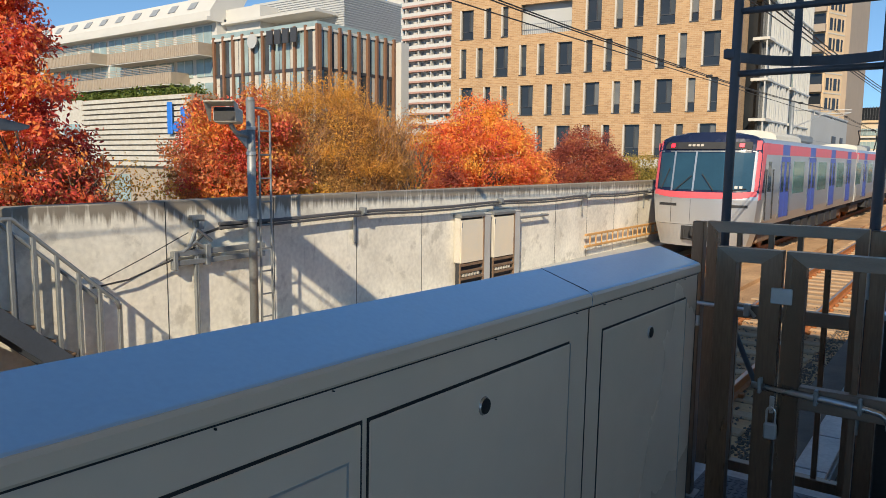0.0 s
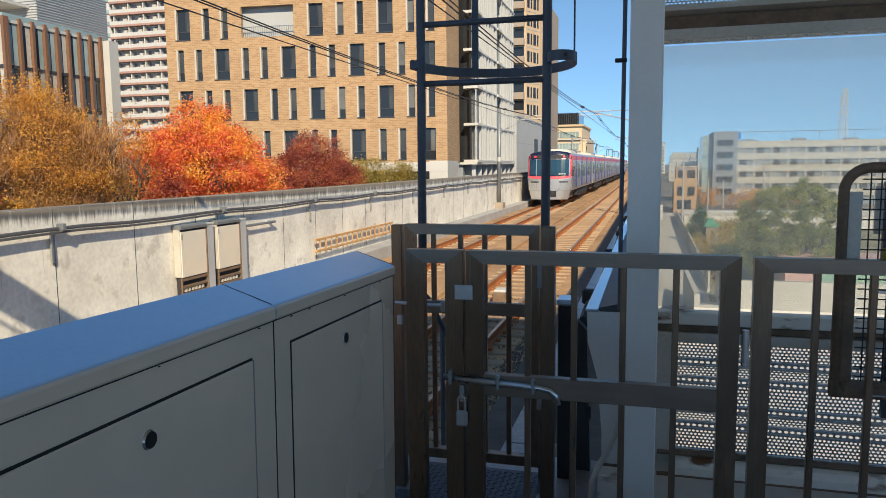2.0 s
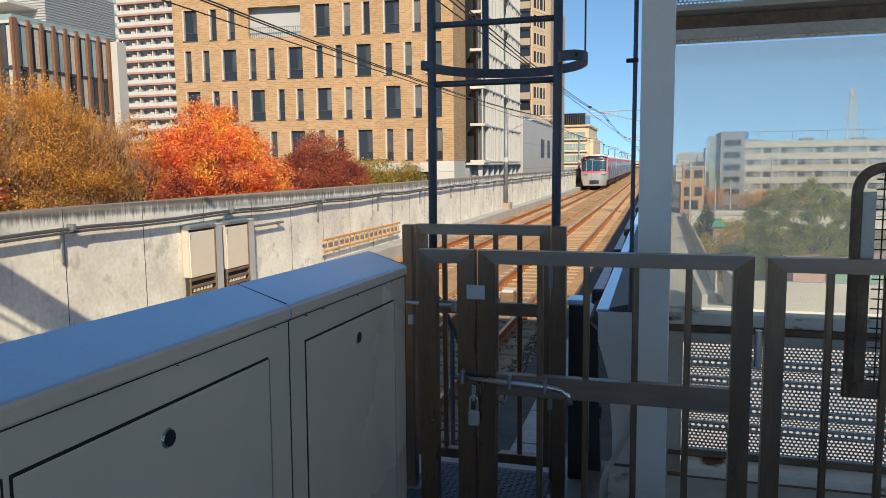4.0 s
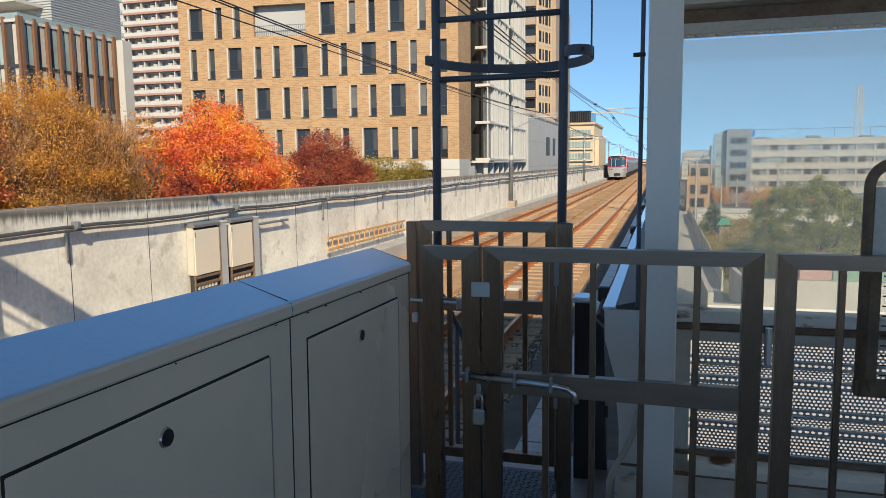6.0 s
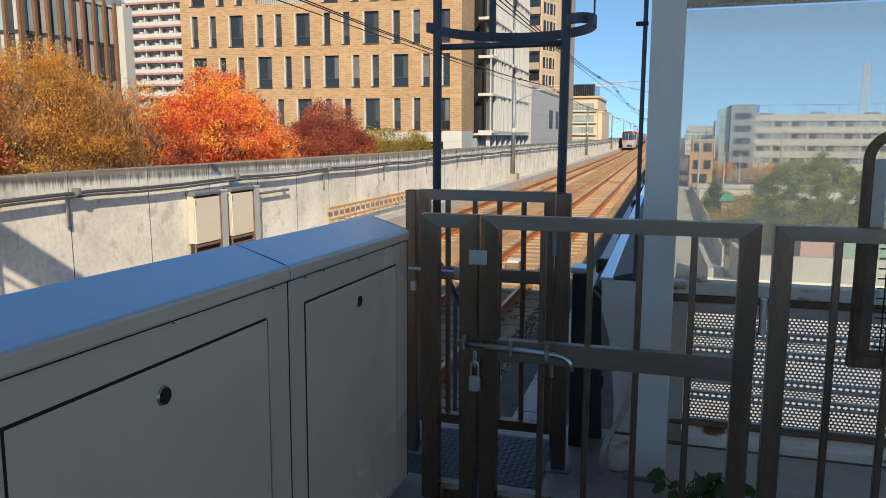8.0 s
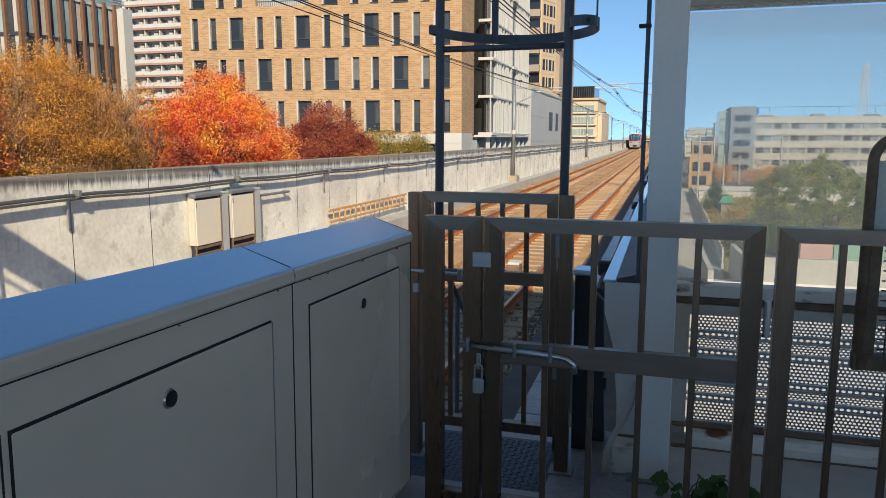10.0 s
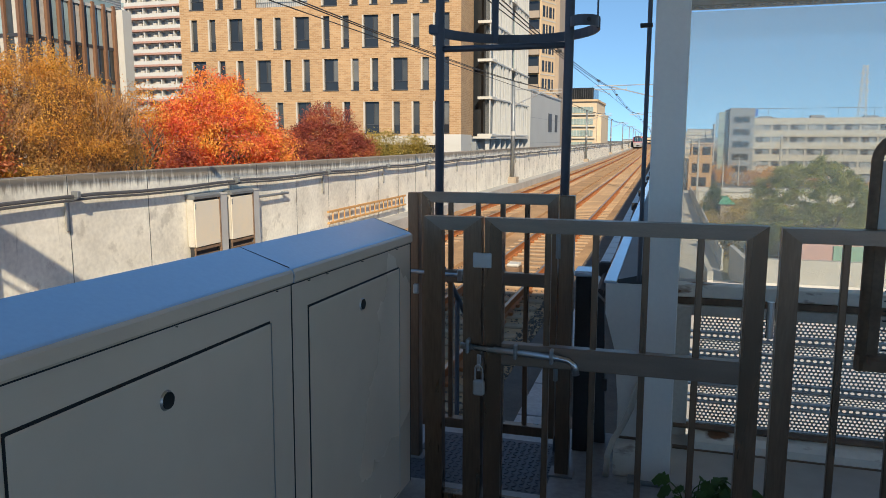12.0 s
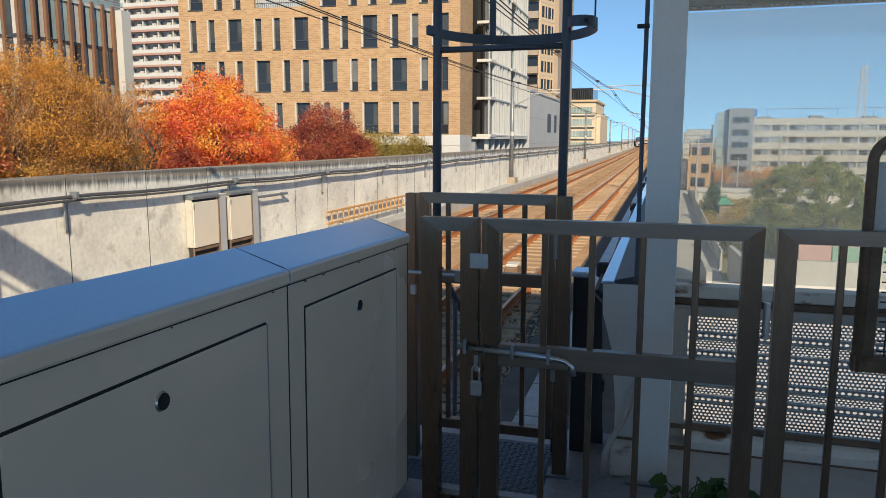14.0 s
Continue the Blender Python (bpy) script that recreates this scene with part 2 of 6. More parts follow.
M_PALE = mat("pale sunlit concrete", (0.50, 0.48, 0.44), 0.9, var=0.15, scale=0.5, fine=8, bump=0.2)
M_STREET = mat("asphalt and dust", (0.17, 0.165, 0.155), 0.9, var=0.25, scale=0.15, fine=4, bump=0.2)
M_BRICK = brick_mat("tan facing brick", (0.52, 0.32, 0.165), (0.385, 0.218, 0.105), (0.52, 0.37, 0.23))
M_TSHADE = mat("brown-grey and shaded tan tower tiles", (0.38, 0.30, 0.23), 0.8, var=0.08, scale=0.4, bump=0.05)
M_SLATE = mat("dark slate-grey sheet", (0.06, 0.065, 0.07), 0.5, var=0.15, scale=2, bump=0.03)
M_WINDARK = mat("dark window glass", (0.025, 0.028, 0.032), 0.12, var=0.3, scale=0.4, bump=0, spec=0.5)
M_WINFRAME = mat("dark window frame", (0.05, 0.05, 0.055), 0.5, bump=0)
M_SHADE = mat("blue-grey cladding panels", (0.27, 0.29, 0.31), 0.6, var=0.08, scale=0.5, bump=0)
M_WINUP = mat("grey window glass", (0.06, 0.062, 0.06), 0.15, var=0.45, scale=0.5, bump=0, spec=0.5)
M_WINCURT = mat("window glass with a drawn curtain", (0.15, 0.145, 0.13), 0.15, var=0.3, scale=0.8, bump=0, spec=0.7)
M_CABLE = mat("dark grey cable sheath", (0.09, 0.09, 0.095), 0.6, var=0.2, bump=0.02)
M_REVEAL = mat("pale window reveal", (0.52, 0.47, 0.40), 0.7, bump=0)
M_BWHITE = mat("white facade render", (0.56, 0.54, 0.50), 0.8, var=0.05, scale=0.4, bump=0.05)
M_BROWN = mat("brown louvre blade", (0.21, 0.105, 0.06), 0.6, var=0.15, scale=2, bump=0.03)
M_TAUPE = mat("taupe balcony slats", (0.36, 0.29, 0.22), 0.7, var=0.12, scale=2, bump=0.05)
M_BGLASS = mat("green-grey window glass", (0.30, 0.38, 0.37), 0.1, var=0.35, scale=0.35, bump=0, spec=0.8)
M_STEELW = mat("pale grey steel frame", (0.48, 0.48, 0.47), 0.55, var=0.06, bump=0.02)
M_GREY = mat("light grey cladding", (0.44, 0.44, 0.43), 0.75, var=0.06, scale=0.3, bump=0.05)
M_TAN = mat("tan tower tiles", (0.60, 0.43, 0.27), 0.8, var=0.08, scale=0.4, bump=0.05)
M_PINK = mat("pinkish brown spandrel", (0.42, 0.245, 0.195), 0.8, var=0.06, scale=0.4, bump=0)
M_YEL = mat("yellow render", (0.64, 0.51, 0.36), 0.8, var=0.06, scale=0.4, bump=0)
M_BLUE = mat("blue sign paint", (0.02, 0.17, 0.62), 0.4, bump=0)
M_HEDGE = leaf_mat("hedge leaves", [(0.05, 0.09, 0.02), (0.12, 0.17, 0.03), (0.22, 0.24, 0.05)])
M_LEAF_RED = leaf_mat("red and orange leaves", [(0.36, 0.045, 0.045), (0.68, 0.10, 0.075), (0.84, 0.20, 0.075), (0.90, 0.38, 0.08)])
M_LEAF_MIX = leaf_mat("rust, red and yellow leaves", [(0.28, 0.18, 0.06), (0.58, 0.18, 0.09), (0.76, 0.27, 0.09), (0.88, 0.52, 0.10)])
M_LEAF_OR = leaf_mat("bright orange leaves", [(0.76, 0.15, 0.09), (0.92, 0.27, 0.10), (0.96, 0.39, 0.08), (0.96, 0.56, 0.10)])
M_LEAF_DK = leaf_mat("dark red leaves", [(0.20, 0.045, 0.035), (0.36, 0.08, 0.055), (0.52, 0.13, 0.07), (0.66, 0.27, 0.08)])
M_LEAF_BR = leaf_mat("brown-orange leaves", [(0.46, 0.22, 0.07), (0.62, 0.29, 0.07), (0.80, 0.39, 0.07), (0.90, 0.48, 0.08)])
M_LEAF_IN = leaf_mat("dry brown leaves and twigs", [(0.46, 0.24, 0.09), (0.66, 0.36, 0.12), (0.78, 0.45, 0.14)])
M_LEAF_OL = leaf_mat("olive leaves", [(0.18, 0.15, 0.04), (0.38, 0.28, 0.06), (0.60, 0.42, 0.09)])
M_LEAF_YL = leaf_mat("yellow and olive leaves", [(0.36, 0.19, 0.05), (0.64, 0.32, 0.06), (0.86, 0.46, 0.07), (0.90, 0.58, 0.11)])
M_LEAF_GR = leaf_mat("evergreen leaves", [(0.16, 0.19, 0.05), (0.30, 0.34, 0.09), (0.48, 0.48, 0.16)])
M_LEAF_PL = leaf_mat("fresh green leaves", [(0.03, 0.07, 0.015), (0.06, 0.13, 0.025), (0.10, 0.17, 0.03)])
M_BARK = mat("grey-brown bark", (0.13, 0.10, 0.075), 0.9, var=0.3, scale=6, bump=0.5)
M_TWIG = mat("brown twigs", (0.27, 0.14, 0.07), 0.9, var=0.25, bump=0)
M_PANE = pane_mat("dusty bluish pane", (0.86, 0.85, 0.77), 0.22)
M_RUSTWHITE = rust_mat("rust-stained white paint", (0.82, 0.77, 0.67), (0.20, 0.09, 0.04))
M_STAIN = mat("train stainless steel", (0.56, 0.56, 0.56), 0.32, metal=0.7, var=0.05, scale=0.7, bump=0.01)
M_TRED = mat("pink-red train band", (0.72, 0.11, 0.13), 0.4, bump=0)
M_TBLUE = mat("blue train door", (0.06, 0.10, 0.42), 0.4, var=0.1, bump=0)
M_TNAVY = mat("navy train front", (0.012, 0.018, 0.05), 0.25, bump=0)
M_TGLASS = mat("train window glass", (0.02, 0.06, 0.09), 0.06, var=0.3, scale=0.8, bump=0, spec=0.9)
M_TGLASSG = mat("green-tinted train glass", (0.07, 0.21, 0.18), 0.08, bump=0, spec=0.9)
M_TROOF = mat("cream train roof", (0.56, 0.53, 0.46), 0.7, var=0.08, bump=0.03)
M_TAIL = glow("red tail lamp", (1.0, 0.03, 0.06), 1.2)
M_YELLOW = mat("dull yellow paint", (0.50, 0.36, 0.03), 0.6, bump=0.02)
M_BAMBOO = mat("yellow-brown ladder wood", (0.58, 0.32, 0.12), 0.7, var=0.2, bump=0.1)


# ---- mesh builder ----
class Mesh:
    def __init__(self):
        self.v, self.f = [], []

    def add(self, verts, faces):
        k = len(self.v)
        self.v += [tuple(p) for p in verts]
        self.f += [tuple(i + k for i in f) for f in faces]
        return self

    def box(self, x0, x1, y0, y1, z0, z1, b=0.0, m=None):
        c = Vector(((x0 + x1) / 2, (y0 + y1) / 2, (z0 + z1) / 2))
        h = ((x1 - x0) / 2, (y1 - y0) / 2, (z1 - z0) / 2)
        if b <= 0:
            p = [Vector((sx * h[0], sy * h[1], sz * h[2])) + c for sx in (-1, 1) for sy in (-1, 1) for sz in (-1, 1)]
            f = [(0, 1, 3, 2), (4, 6, 7, 5), (0, 4, 5, 1), (2, 3, 7, 6), (0, 2, 6, 4), (1, 5, 7, 3)]
        else:
            b = min(b, min(h) * 0.9)
            p, idx = [], {}
            for sx in (-1, 1):
                for sy in (-1, 1):
                    for sz in (-1, 1):
                        s = (sx, sy, sz)
                        for a in range(3):
                            idx[s, a] = len(p)
                            p.append(Vector([s[i] * (h[i] - (0 if i == a else b)) for i in range(3)]))
            f = []
            for a in range(3):
                u, w = (a + 1) % 3, (a + 2) % 3
                for s in (-1, 1):
                    q = []
                    for su, sw in ((-1, -1), (1, -1), (1, 1), (-1, 1)):
                        t = [0, 0, 0]
                        t[a], t[u], t[w] = s, su, sw
                        q.append(idx[tuple(t), a])
                    f.append(q)
                for su in (-1, 1):
                    for sw in (-1, 1):
                        q = []
                        for s, ax in ((-1, u), (1, u), (1, w), (-1, w)):
                            t = [0, 0, 0]
                            t[a], t[u], t[w] = s, su, sw
                            q.append(idx[tuple(t), ax])
                        f.append(q)
            for s in set(k[0] for k in idx):
                f.append([idx[s, 0], idx[s, 1], idx[s, 2]])
            fixed = []
            for q in f:
                pts = [p[i] for i in q]
                nrm = (pts[1] - pts[0]).cross(pts[2] - pts[0])
                mid = sum(pts, Vector()) / len(pts)
                fixed.append(tuple(q) if nrm.dot(mid) > 0 else tuple(reversed(q)))
            f = fixed
            p = [q + c for q in p]
        if m is not None:
            p = [m @ q for q in p]
        return self.add(p, f)

    def tube(self, pts, r, seg=8, r2=None, caps=True):
        pts = [Vector(p) for p in pts]
        rings = []
        up0 = None
        for i, p in enumerate(pts):
            d = (pts[min(i + 1, len(pts) - 1)] - pts[max(i - 1, 0)]).normalized()
            ref = up0 if up0 is not None and abs(up0.dot(d)) < 0.95 else (Vector((0, 0, 1)) if abs(d.z) < 0.9 else Vector((1, 0, 0)))
            u = (ref - d * ref.dot(d)).normalized()
            up0 = u
            w = d.cross(u)
            rr = r if r2 is None else r + (r2 - r) * i / (len(pts) - 1)
            rings.append([p + (u * math.cos(2 * math.pi * k / seg) + w * math.sin(2 * math.pi * k / seg)) * rr for k in range(seg)])
        v = [q for ring in rings for q in ring]
        f = []
        for i in range(len(pts) - 1):
            for k in range(seg):
                a, b2 = i * seg + k, i * seg + (k + 1) % seg
                f.append((a, b2, b2 + seg, a + seg))
        if caps:
            f.append(tuple(reversed(range(seg))))
            f.append(tuple(range(len(v) - seg, len(v))))
        return self.add(v, f)

    def prism(self, poly, axis, a0, a1):
        """A polygon in the plane across the axis (0 x, 1 y, 2 z), swept from a0 to a1."""
        def at(p, a):
            q = list(p)
            q.insert(axis, a)
            return q
        n = len(poly)
        area = sum(poly[i][0] * poly[(i + 1) % n][1] - poly[(i + 1) % n][0] * poly[i][1] for i in range(n))
        if axis == 1:
            area = -area
        if area < 0:
            poly = list(reversed(poly))
        v = [at(p, a0) for p in poly] + [at(p, a1) for p in poly]
        f = [tuple(reversed(range(n))), tuple(range(n, 2 * n))]
        f += [(i, (i + 1) % n, (i + 1) % n + n, i + n) for i in range(n)]
        return self.add(v, f)

    def quad(self, a, b, c, d):
        return self.add([a, b, c, d], [(0, 1, 2, 3)])

    def mesh(self, name, material, smooth=False):
        me = bpy.data.meshes.new(name)
        me.from_pydata(self.v, [], self.f)
        if smooth:
            me.polygons.foreach_set("use_smooth", [True] * len(me.polygons))
        me.materials.append(material)
        return me


def B(*a, **k):
    return Mesh().box(*a, **k)


def part(name, mb, material, parent=None, label="", smooth=False):
    me = mb if isinstance(mb, bpy.types.Mesh) else mb.mesh(name, material, smooth)
    ob = new(name, me)
    if parent is not None:
        ob.parent = parent
    return tagged(ob, label) if label else ob


def thing(name, label, category, group="", at=None):
    e = new(name)
    e.empty_display_size = 0.2
    if at is not None:
        e.matrix_basis = at
    return tagged(e, label, category, group)


def setting(name, mb, material, label="", category=""):
    ob = part(name, mb, material)
    return tagged(ob, label, category, kind="structure")


# ---- ground, viaduct, tracks ----
FAR = 520.0
setting("ground", Mesh().quad((-2500, -900, Z_STREET), (2500, -900, Z_STREET), (2500, 4000, Z_STREET), (-2500, 4000, Z_STREET)), M_STREET, "grey-brown street level reaching to the horizon", "ground")
setting("viaduct_deck", B(-9.1, -0.1, 4.2, FAR, -2.4, Z_BED), M_BED, "rust-brown dusted track bed of the viaduct", "track bed")
setting("viaduct_deck_station", B(-9.1, -1.7, -14, 4.196, -2.4, Z_BED), M_STONE, "dark track bed inside the station", "track bed")
wall = setting("wall_west", B(-9.1, -8.8, -14, FAR, -2.4, 1.14, 0.015), M_CONC, "long weathered concrete parapet wall of the viaduct", "wall")
setting("walkway_west", B(-8.796, -8.18, 4.9, FAR, Z_BED - 0.1, Z_WALK, 0.01), M_CONC2, "narrow grey concrete walkway beside the track", "walkway")
setting("walkway_middle", B(-5.2, -4.5, 5, FAR, Z_BED - 0.1, Z_BED + 0.1, 0.01), M_BED, "raised rust-brown strip between the tracks", "walkway")


def rail_profile():
    return [(-0.06, 0), (0.06, 0), (0.06, 0.012), (0.012, 0.03), (0.012, 0.11), (0.034, 0.122), (0.034, 0.153), (-0.034, 0.153), (-0.034, 0.122), (-0.012, 0.11), (-0.012, 0.03), (-0.06, 0.012)]


for tx in (TRACK_R, TRACK_L):
    track = thing("railway_track", "pair of rusty rails on dusty concrete sleepers", "track", "the two tracks", pose(tx, 0, 0))
    for s in (-1, 1):
        prof = [(s * (GAUGE / 2 + 0.034) + px, Z_RAIL - 0.153 + pz) for px, pz in rail_profile()]
        rail = part("rail", Mesh().prism([(a, b) for a, b in prof], 1, -14, FAR), M_RAIL, track)
        part("rail_head", B(s * (GAUGE / 2 + 0.034) - 0.024, s * (GAUGE / 2 + 0.034) + 0.024, -14, FAR, Z_RAIL, Z_RAIL + 0.004), M_RAILTOP, rail, "worn shiny rail head")
    sl = B(-1.0, 1.0, -0.11, 0.11, Z_BED - 0.06, Z_RAIL - 0.155, 0.02).mesh("sleeper", M_SLEEPER)
    fast = B(-0.035, 0.035, -0.05, 0.05, Z_RAIL - 0.155, Z_RAIL - 0.1, 0.01).mesh("fastening", M_RAIL)
    clips = [s * (GAUGE / 2 + 0.034) + q * 0.1 for s in (-1, 1) for q in (-1, 1)]
    for i in range(95):
        y = 5.0 + i * 0.62
        s = part("sleeper", sl, None, track)
        s.location.y = y
        for cx in clips if i < 60 else ():
            f = part("fastening", fast, None, track)
            f.location = (cx, y, 0)
    rest = Mesh()
    for i in range(250):
        y = 5.0 + (95 + i) * 0.62
        rest.box(-1.0, 1.0, y - 0.11, y + 0.11, Z_BED - 0.06, Z_RAIL - 0.155)
    tagged(part("sleeper_run", rest, M_SLEEPER, track), "dusty sleepers further along the track", kind="stuff")

rng = random.Random(5)
grav = Mesh()
for i in range(15000):
    y = 4.6 + 12 * rng.random() ** 1.5
    x = rng.uniform(-2.05, -0.4) if rng.random() < 0.75 else rng.uniform(-4.6, -2.0)
    r = rng.uniform(0.010, 0.027)
    z = Z_BED + r * 0.4
    a = rng.uniform(0, 6.28)
    ca, sa = math.cos(a) * r, math.sin(a) * r
    grav.add([(x + ca, y + sa, z), (x - sa, y + ca, z - r * 0.2), (x - ca, y - sa, z + r * 0.2), (x + sa, y - ca, z), (x + rng.uniform(-.3, .3) * r, y, z + r * rng.uniform(.5, .9)), (x, y, z - r)],
             [(0, 1, 4), (1, 2, 4), (2, 3, 4), (3, 0, 4), (1, 0, 5), (2, 1, 5), (3, 2, 5), (0, 3, 5)])
tagged(part("ballast", grav, M_STONE), "dark loose ballast stones beside the track", "ballast", kind="stuff")

# dark ballast as wide as the parapet's shadow, painting that shadow deeper
setting("drain_strip", B(-1.78, -0.32, 4.92, FAR, Z_BED - 0.02, Z_BED + 0.03), M_STONE, "dark ballast strip deepening the parapet's shadow", "drain")
trough = thing("cable_trough", "dusty concrete cable trough with lids beside the track", "cable trough")
# trough and lids take a darker concrete for the same shadow
lid = B(-0.14, 0.14, 0.01, 0.99, 0, 0.05, 0.008).mesh("lid", M_DECK)
part("body", B(-1.36, -1.04, 6, 300, Z_BED - 0.02, Z_BED + 0.16), M_DECK, trough)
for i in range(60):
    o = part("lid", lid, None, trough)
    o.location = (-1.2, 6 + i, Z_BED + 0.16)

# right parapet of the viaduct
par = thing("parapet_wall", "white viaduct parapet with a metal coping coloured by reflections", "parapet")
part("wall", Mesh().prism([(-0.31, -2.4), (-0.02, -2.4), (-0.02, 0.845), (-0.335, 0.845), (-0.33, 0.66), (-0.27, 0.44), (-0.24, 0.1), (-0.24, -0.1)], 1, 4.42, FAR), M_WHITE, par)
# one coping top: strip coloured for mirrored sky, sheet for mirrored dark
part("coping", B(-0.345, -0.268, 4.41, FAR, 0.845, 0.862, 0.004), M_PTOP, par, "worn metal edge strip, bluish for mirrored sky")
part("cap_sheet", Mesh().prism([(-0.266, 0.846), (-0.01, 0.846), (-0.01, 0.93), (-0.266, 0.868)], 1, 4.43, FAR), M_SLATE, par, "cap sheet, dark for a mirrored dark surface")
part("foot", B(-0.25, -0.09, 4.26, 4.405, Z_LAND, -0.10, 0.01), M_RUSTWHITE, par, "cream block with a rust stain")
part("rust_line", B(-0.245, -0.1, 4.405, 4.418, -0.115, -0.09, 0.003), M_RUSTY, par, "rust-brown joint")
side = thing("parapet_cables", "dark cables on brackets along the shaded parapet", "cable")
for k, (cx, cz, cr) in enumerate(((-0.46, 0.60, 0.03), (-0.42, 0.50, 0.022), (-0.50, 0.30, 0.026))):
    pts, y = [], 5.6
    while y < 90:
        ph = ((y - 6.2) / 3.0) % 1
        pts.append((cx, y, cz - 0.09 * 4 * ph * (1 - ph)))
        y += 0.75 if y < 30 else 3.0
    part("cable", Mesh().tube(pts, cr, 6), M_DARK, side)
for k in range(14):
    y = 6.2 + 3.0 * k
    part("bracket", Mesh().prism([(-0.55, 0.26), (-0.55, 0.30), (-0.40, 0.62), (-0.31, 0.66), (-0.26, 0.40), (-0.30, 0.26)], 1, y - 0.02, y + 0.02), M_DARK, side)
    part("clamp", B(-0.52, -0.38, y - 0.05, y + 0.05, 0.56, 0.68, 0.015), M_DARK, side)

# wall joints, brackets, conduits
joints = Mesh()
y = 5.55
while y < 200:
    joints.box(-8.802, -8.797, y - 0.004, y + 0.004, Z_WALK, 1.13)
    y += 1.84
setting("wall_joint", joints, M_SEAM, "thin dark joints in the concrete wall", "joint")
run = thing("cable_run", "grey cables clipped along the concrete wall", "cable")
for k, (off, rad) in enumerate(((0.13, 0.028), (0.135, 0.02))):
    pts, y = [], 6.3
    while y < 230:
        ph = ((y - 9.25) / 4.45) % 1
        pts.append((-8.8 + off, y, 0.845 - k * 0.058 - 0.05 * 4 * ph * (1 - ph)))
        y += 1.1125 if y < 60 else 4.45
    part("cable", Mesh().tube(pts, rad, 6), M_CABLE, run)
br = thing("cable_bracket", "grey steel cable bracket on the concrete wall", "bracket", "brackets on the wall", pose(-8.8, 9.25, 0))
part("plate", B(0.0, 0.03, -0.09, -0.03, 0.28, 0.84, 0.004), M_GALV, br)
part("arm", Mesh().prism([(0.0, 0.72), (0.2, 0.79), (0.2, 0.82), (0.0, 0.82)], 1, -0.05, 0.0), M_GALV, br)
part("clamp", B(0.09, 0.22, -0.06, 0.02, 0.80, 0.90, 0.01), M_GALV, br)
part("channel", B(0.03, 0.06, -0.14, -0.1, 0.30, 0.75, 0.003), M_ALU, br)
for i in range(1, 24):
    copy_thing(br, pose(-8.8, 9.25 + 4.45 * i, 0))

# ---- platform, screen, gates ----
setting("platform", B(-1.7, 7.5, -14, 3.55, -2.4, Z_PLAT, 0.01), M_DECK, "grey concrete platform floor", "platform")
setting("landing", B(-1.75, 7.5, 3.554, 4.9, -2.4, Z_LAND), M_DECK, "dark damp concrete landing behind the gates", "landing")
checker = Mesh().box(-1.46, -0.6, 3.62, 4.6, Z_LAND, Z_LAND + 0.006)
for i in range(22):
    for j in range(25):
        x, y = -1.44 + i * 0.039, 3.64 + j * 0.038
        s = 1 if (i + j) % 2 else -1
        checker.box(-0.014, 0.014, -0.004, 0.004, 0, 0.004, m=pose(x, y, Z_LAND + 0.006, 0, 0, 45 * s))
part("checker_plate", checker, M_LADDER)
tagged(bpy.data.objects["checker_plate"], "ribbed steel checker plate on the landing", "floor plate")

screen = thing("platform_screen", "grey steel platform screen with hatches and a sloping cover", "screen", at=Matrix.Translation((0, 3.53, 1.2)) @ pose(0, 0, 0, -1.1) @ Matrix.Translation((0, -3.53, -1.2)))
PF, PB = -1.25, -1.48


def screen_unit(y0, y1, hatch, lock_y):
    body = part("body", Mesh().prism([(PF, Z_PLAT), (PF, 1.165), (PB + 0.02, 1.165), (PB + 0.02, Z_PLAT)], 1, y0, y1), M_PANEL, screen)
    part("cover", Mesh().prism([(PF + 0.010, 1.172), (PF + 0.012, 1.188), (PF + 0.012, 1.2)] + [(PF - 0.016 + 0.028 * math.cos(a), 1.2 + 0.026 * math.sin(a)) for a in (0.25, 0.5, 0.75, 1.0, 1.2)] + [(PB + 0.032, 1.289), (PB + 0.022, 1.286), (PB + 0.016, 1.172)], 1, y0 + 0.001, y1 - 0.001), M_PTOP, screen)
    part("lip", B(PF - 0.02, PF + 0.0165, y0 + 0.003, y1 - 0.003, 1.170, 1.218, 0.008), M_PANEL, screen)
    part("seam", B(PF - 0.02, PF + 0.004, y0, y1, 1.164, 1.173), M_SEAM, body)
    part("joint", B(PB + 0.02, PF + 0.0025, y1 - 0.002, y1 + 0.002, Z_PLAT, 1.166), M_SEAM, body)
    slope = [(PF + 0.0125, 1.19), (PF + 0.0125, 1.2), (PF - 0.006, 1.2265), (PB + 0.032, 1.2897), (PB + 0.03, 1.26), (PF - 0.02, 1.19)]
    part("cover_joint", Mesh().prism(slope, 1, y1 - 0.0015, y1 + 0.0015), M_SEAM, body)
    h0, h1 = hatch
    part("hatch_gap", B(PF - 0.01, PF + 0.003, h0 + 0.002, h1 - 0.006, -0.085, 1.069), M_SEAM, body)
    door = part("hatch", B(PF - 0.005, PF + 0.006, h0 + 0.007, h1 - 0.004, -0.08, 1.062, 0.004), M_PANEL, screen)
    lock = part("lock", Mesh().tube([(PF + 0.0, lock_y, 0.977), (PF + 0.012, lock_y, 0.977)], 0.032, 24, 0.0235), M_CHROME, door, "round chrome lock", smooth=False)
    part("key_plug", Mesh().tube([(PF + 0.012, lock_y, 0.977), (PF + 0.0145, lock_y, 0.977)], 0.0225, 24), M_SEAM, door)
    # thin bright strip stands in for light caught by the hatch edge
    part("edge_bead", B(PF, PF + 0.0075, h1 - 0.0045, h1 - 0.002, -0.06, 1.062), M_ALU, door)


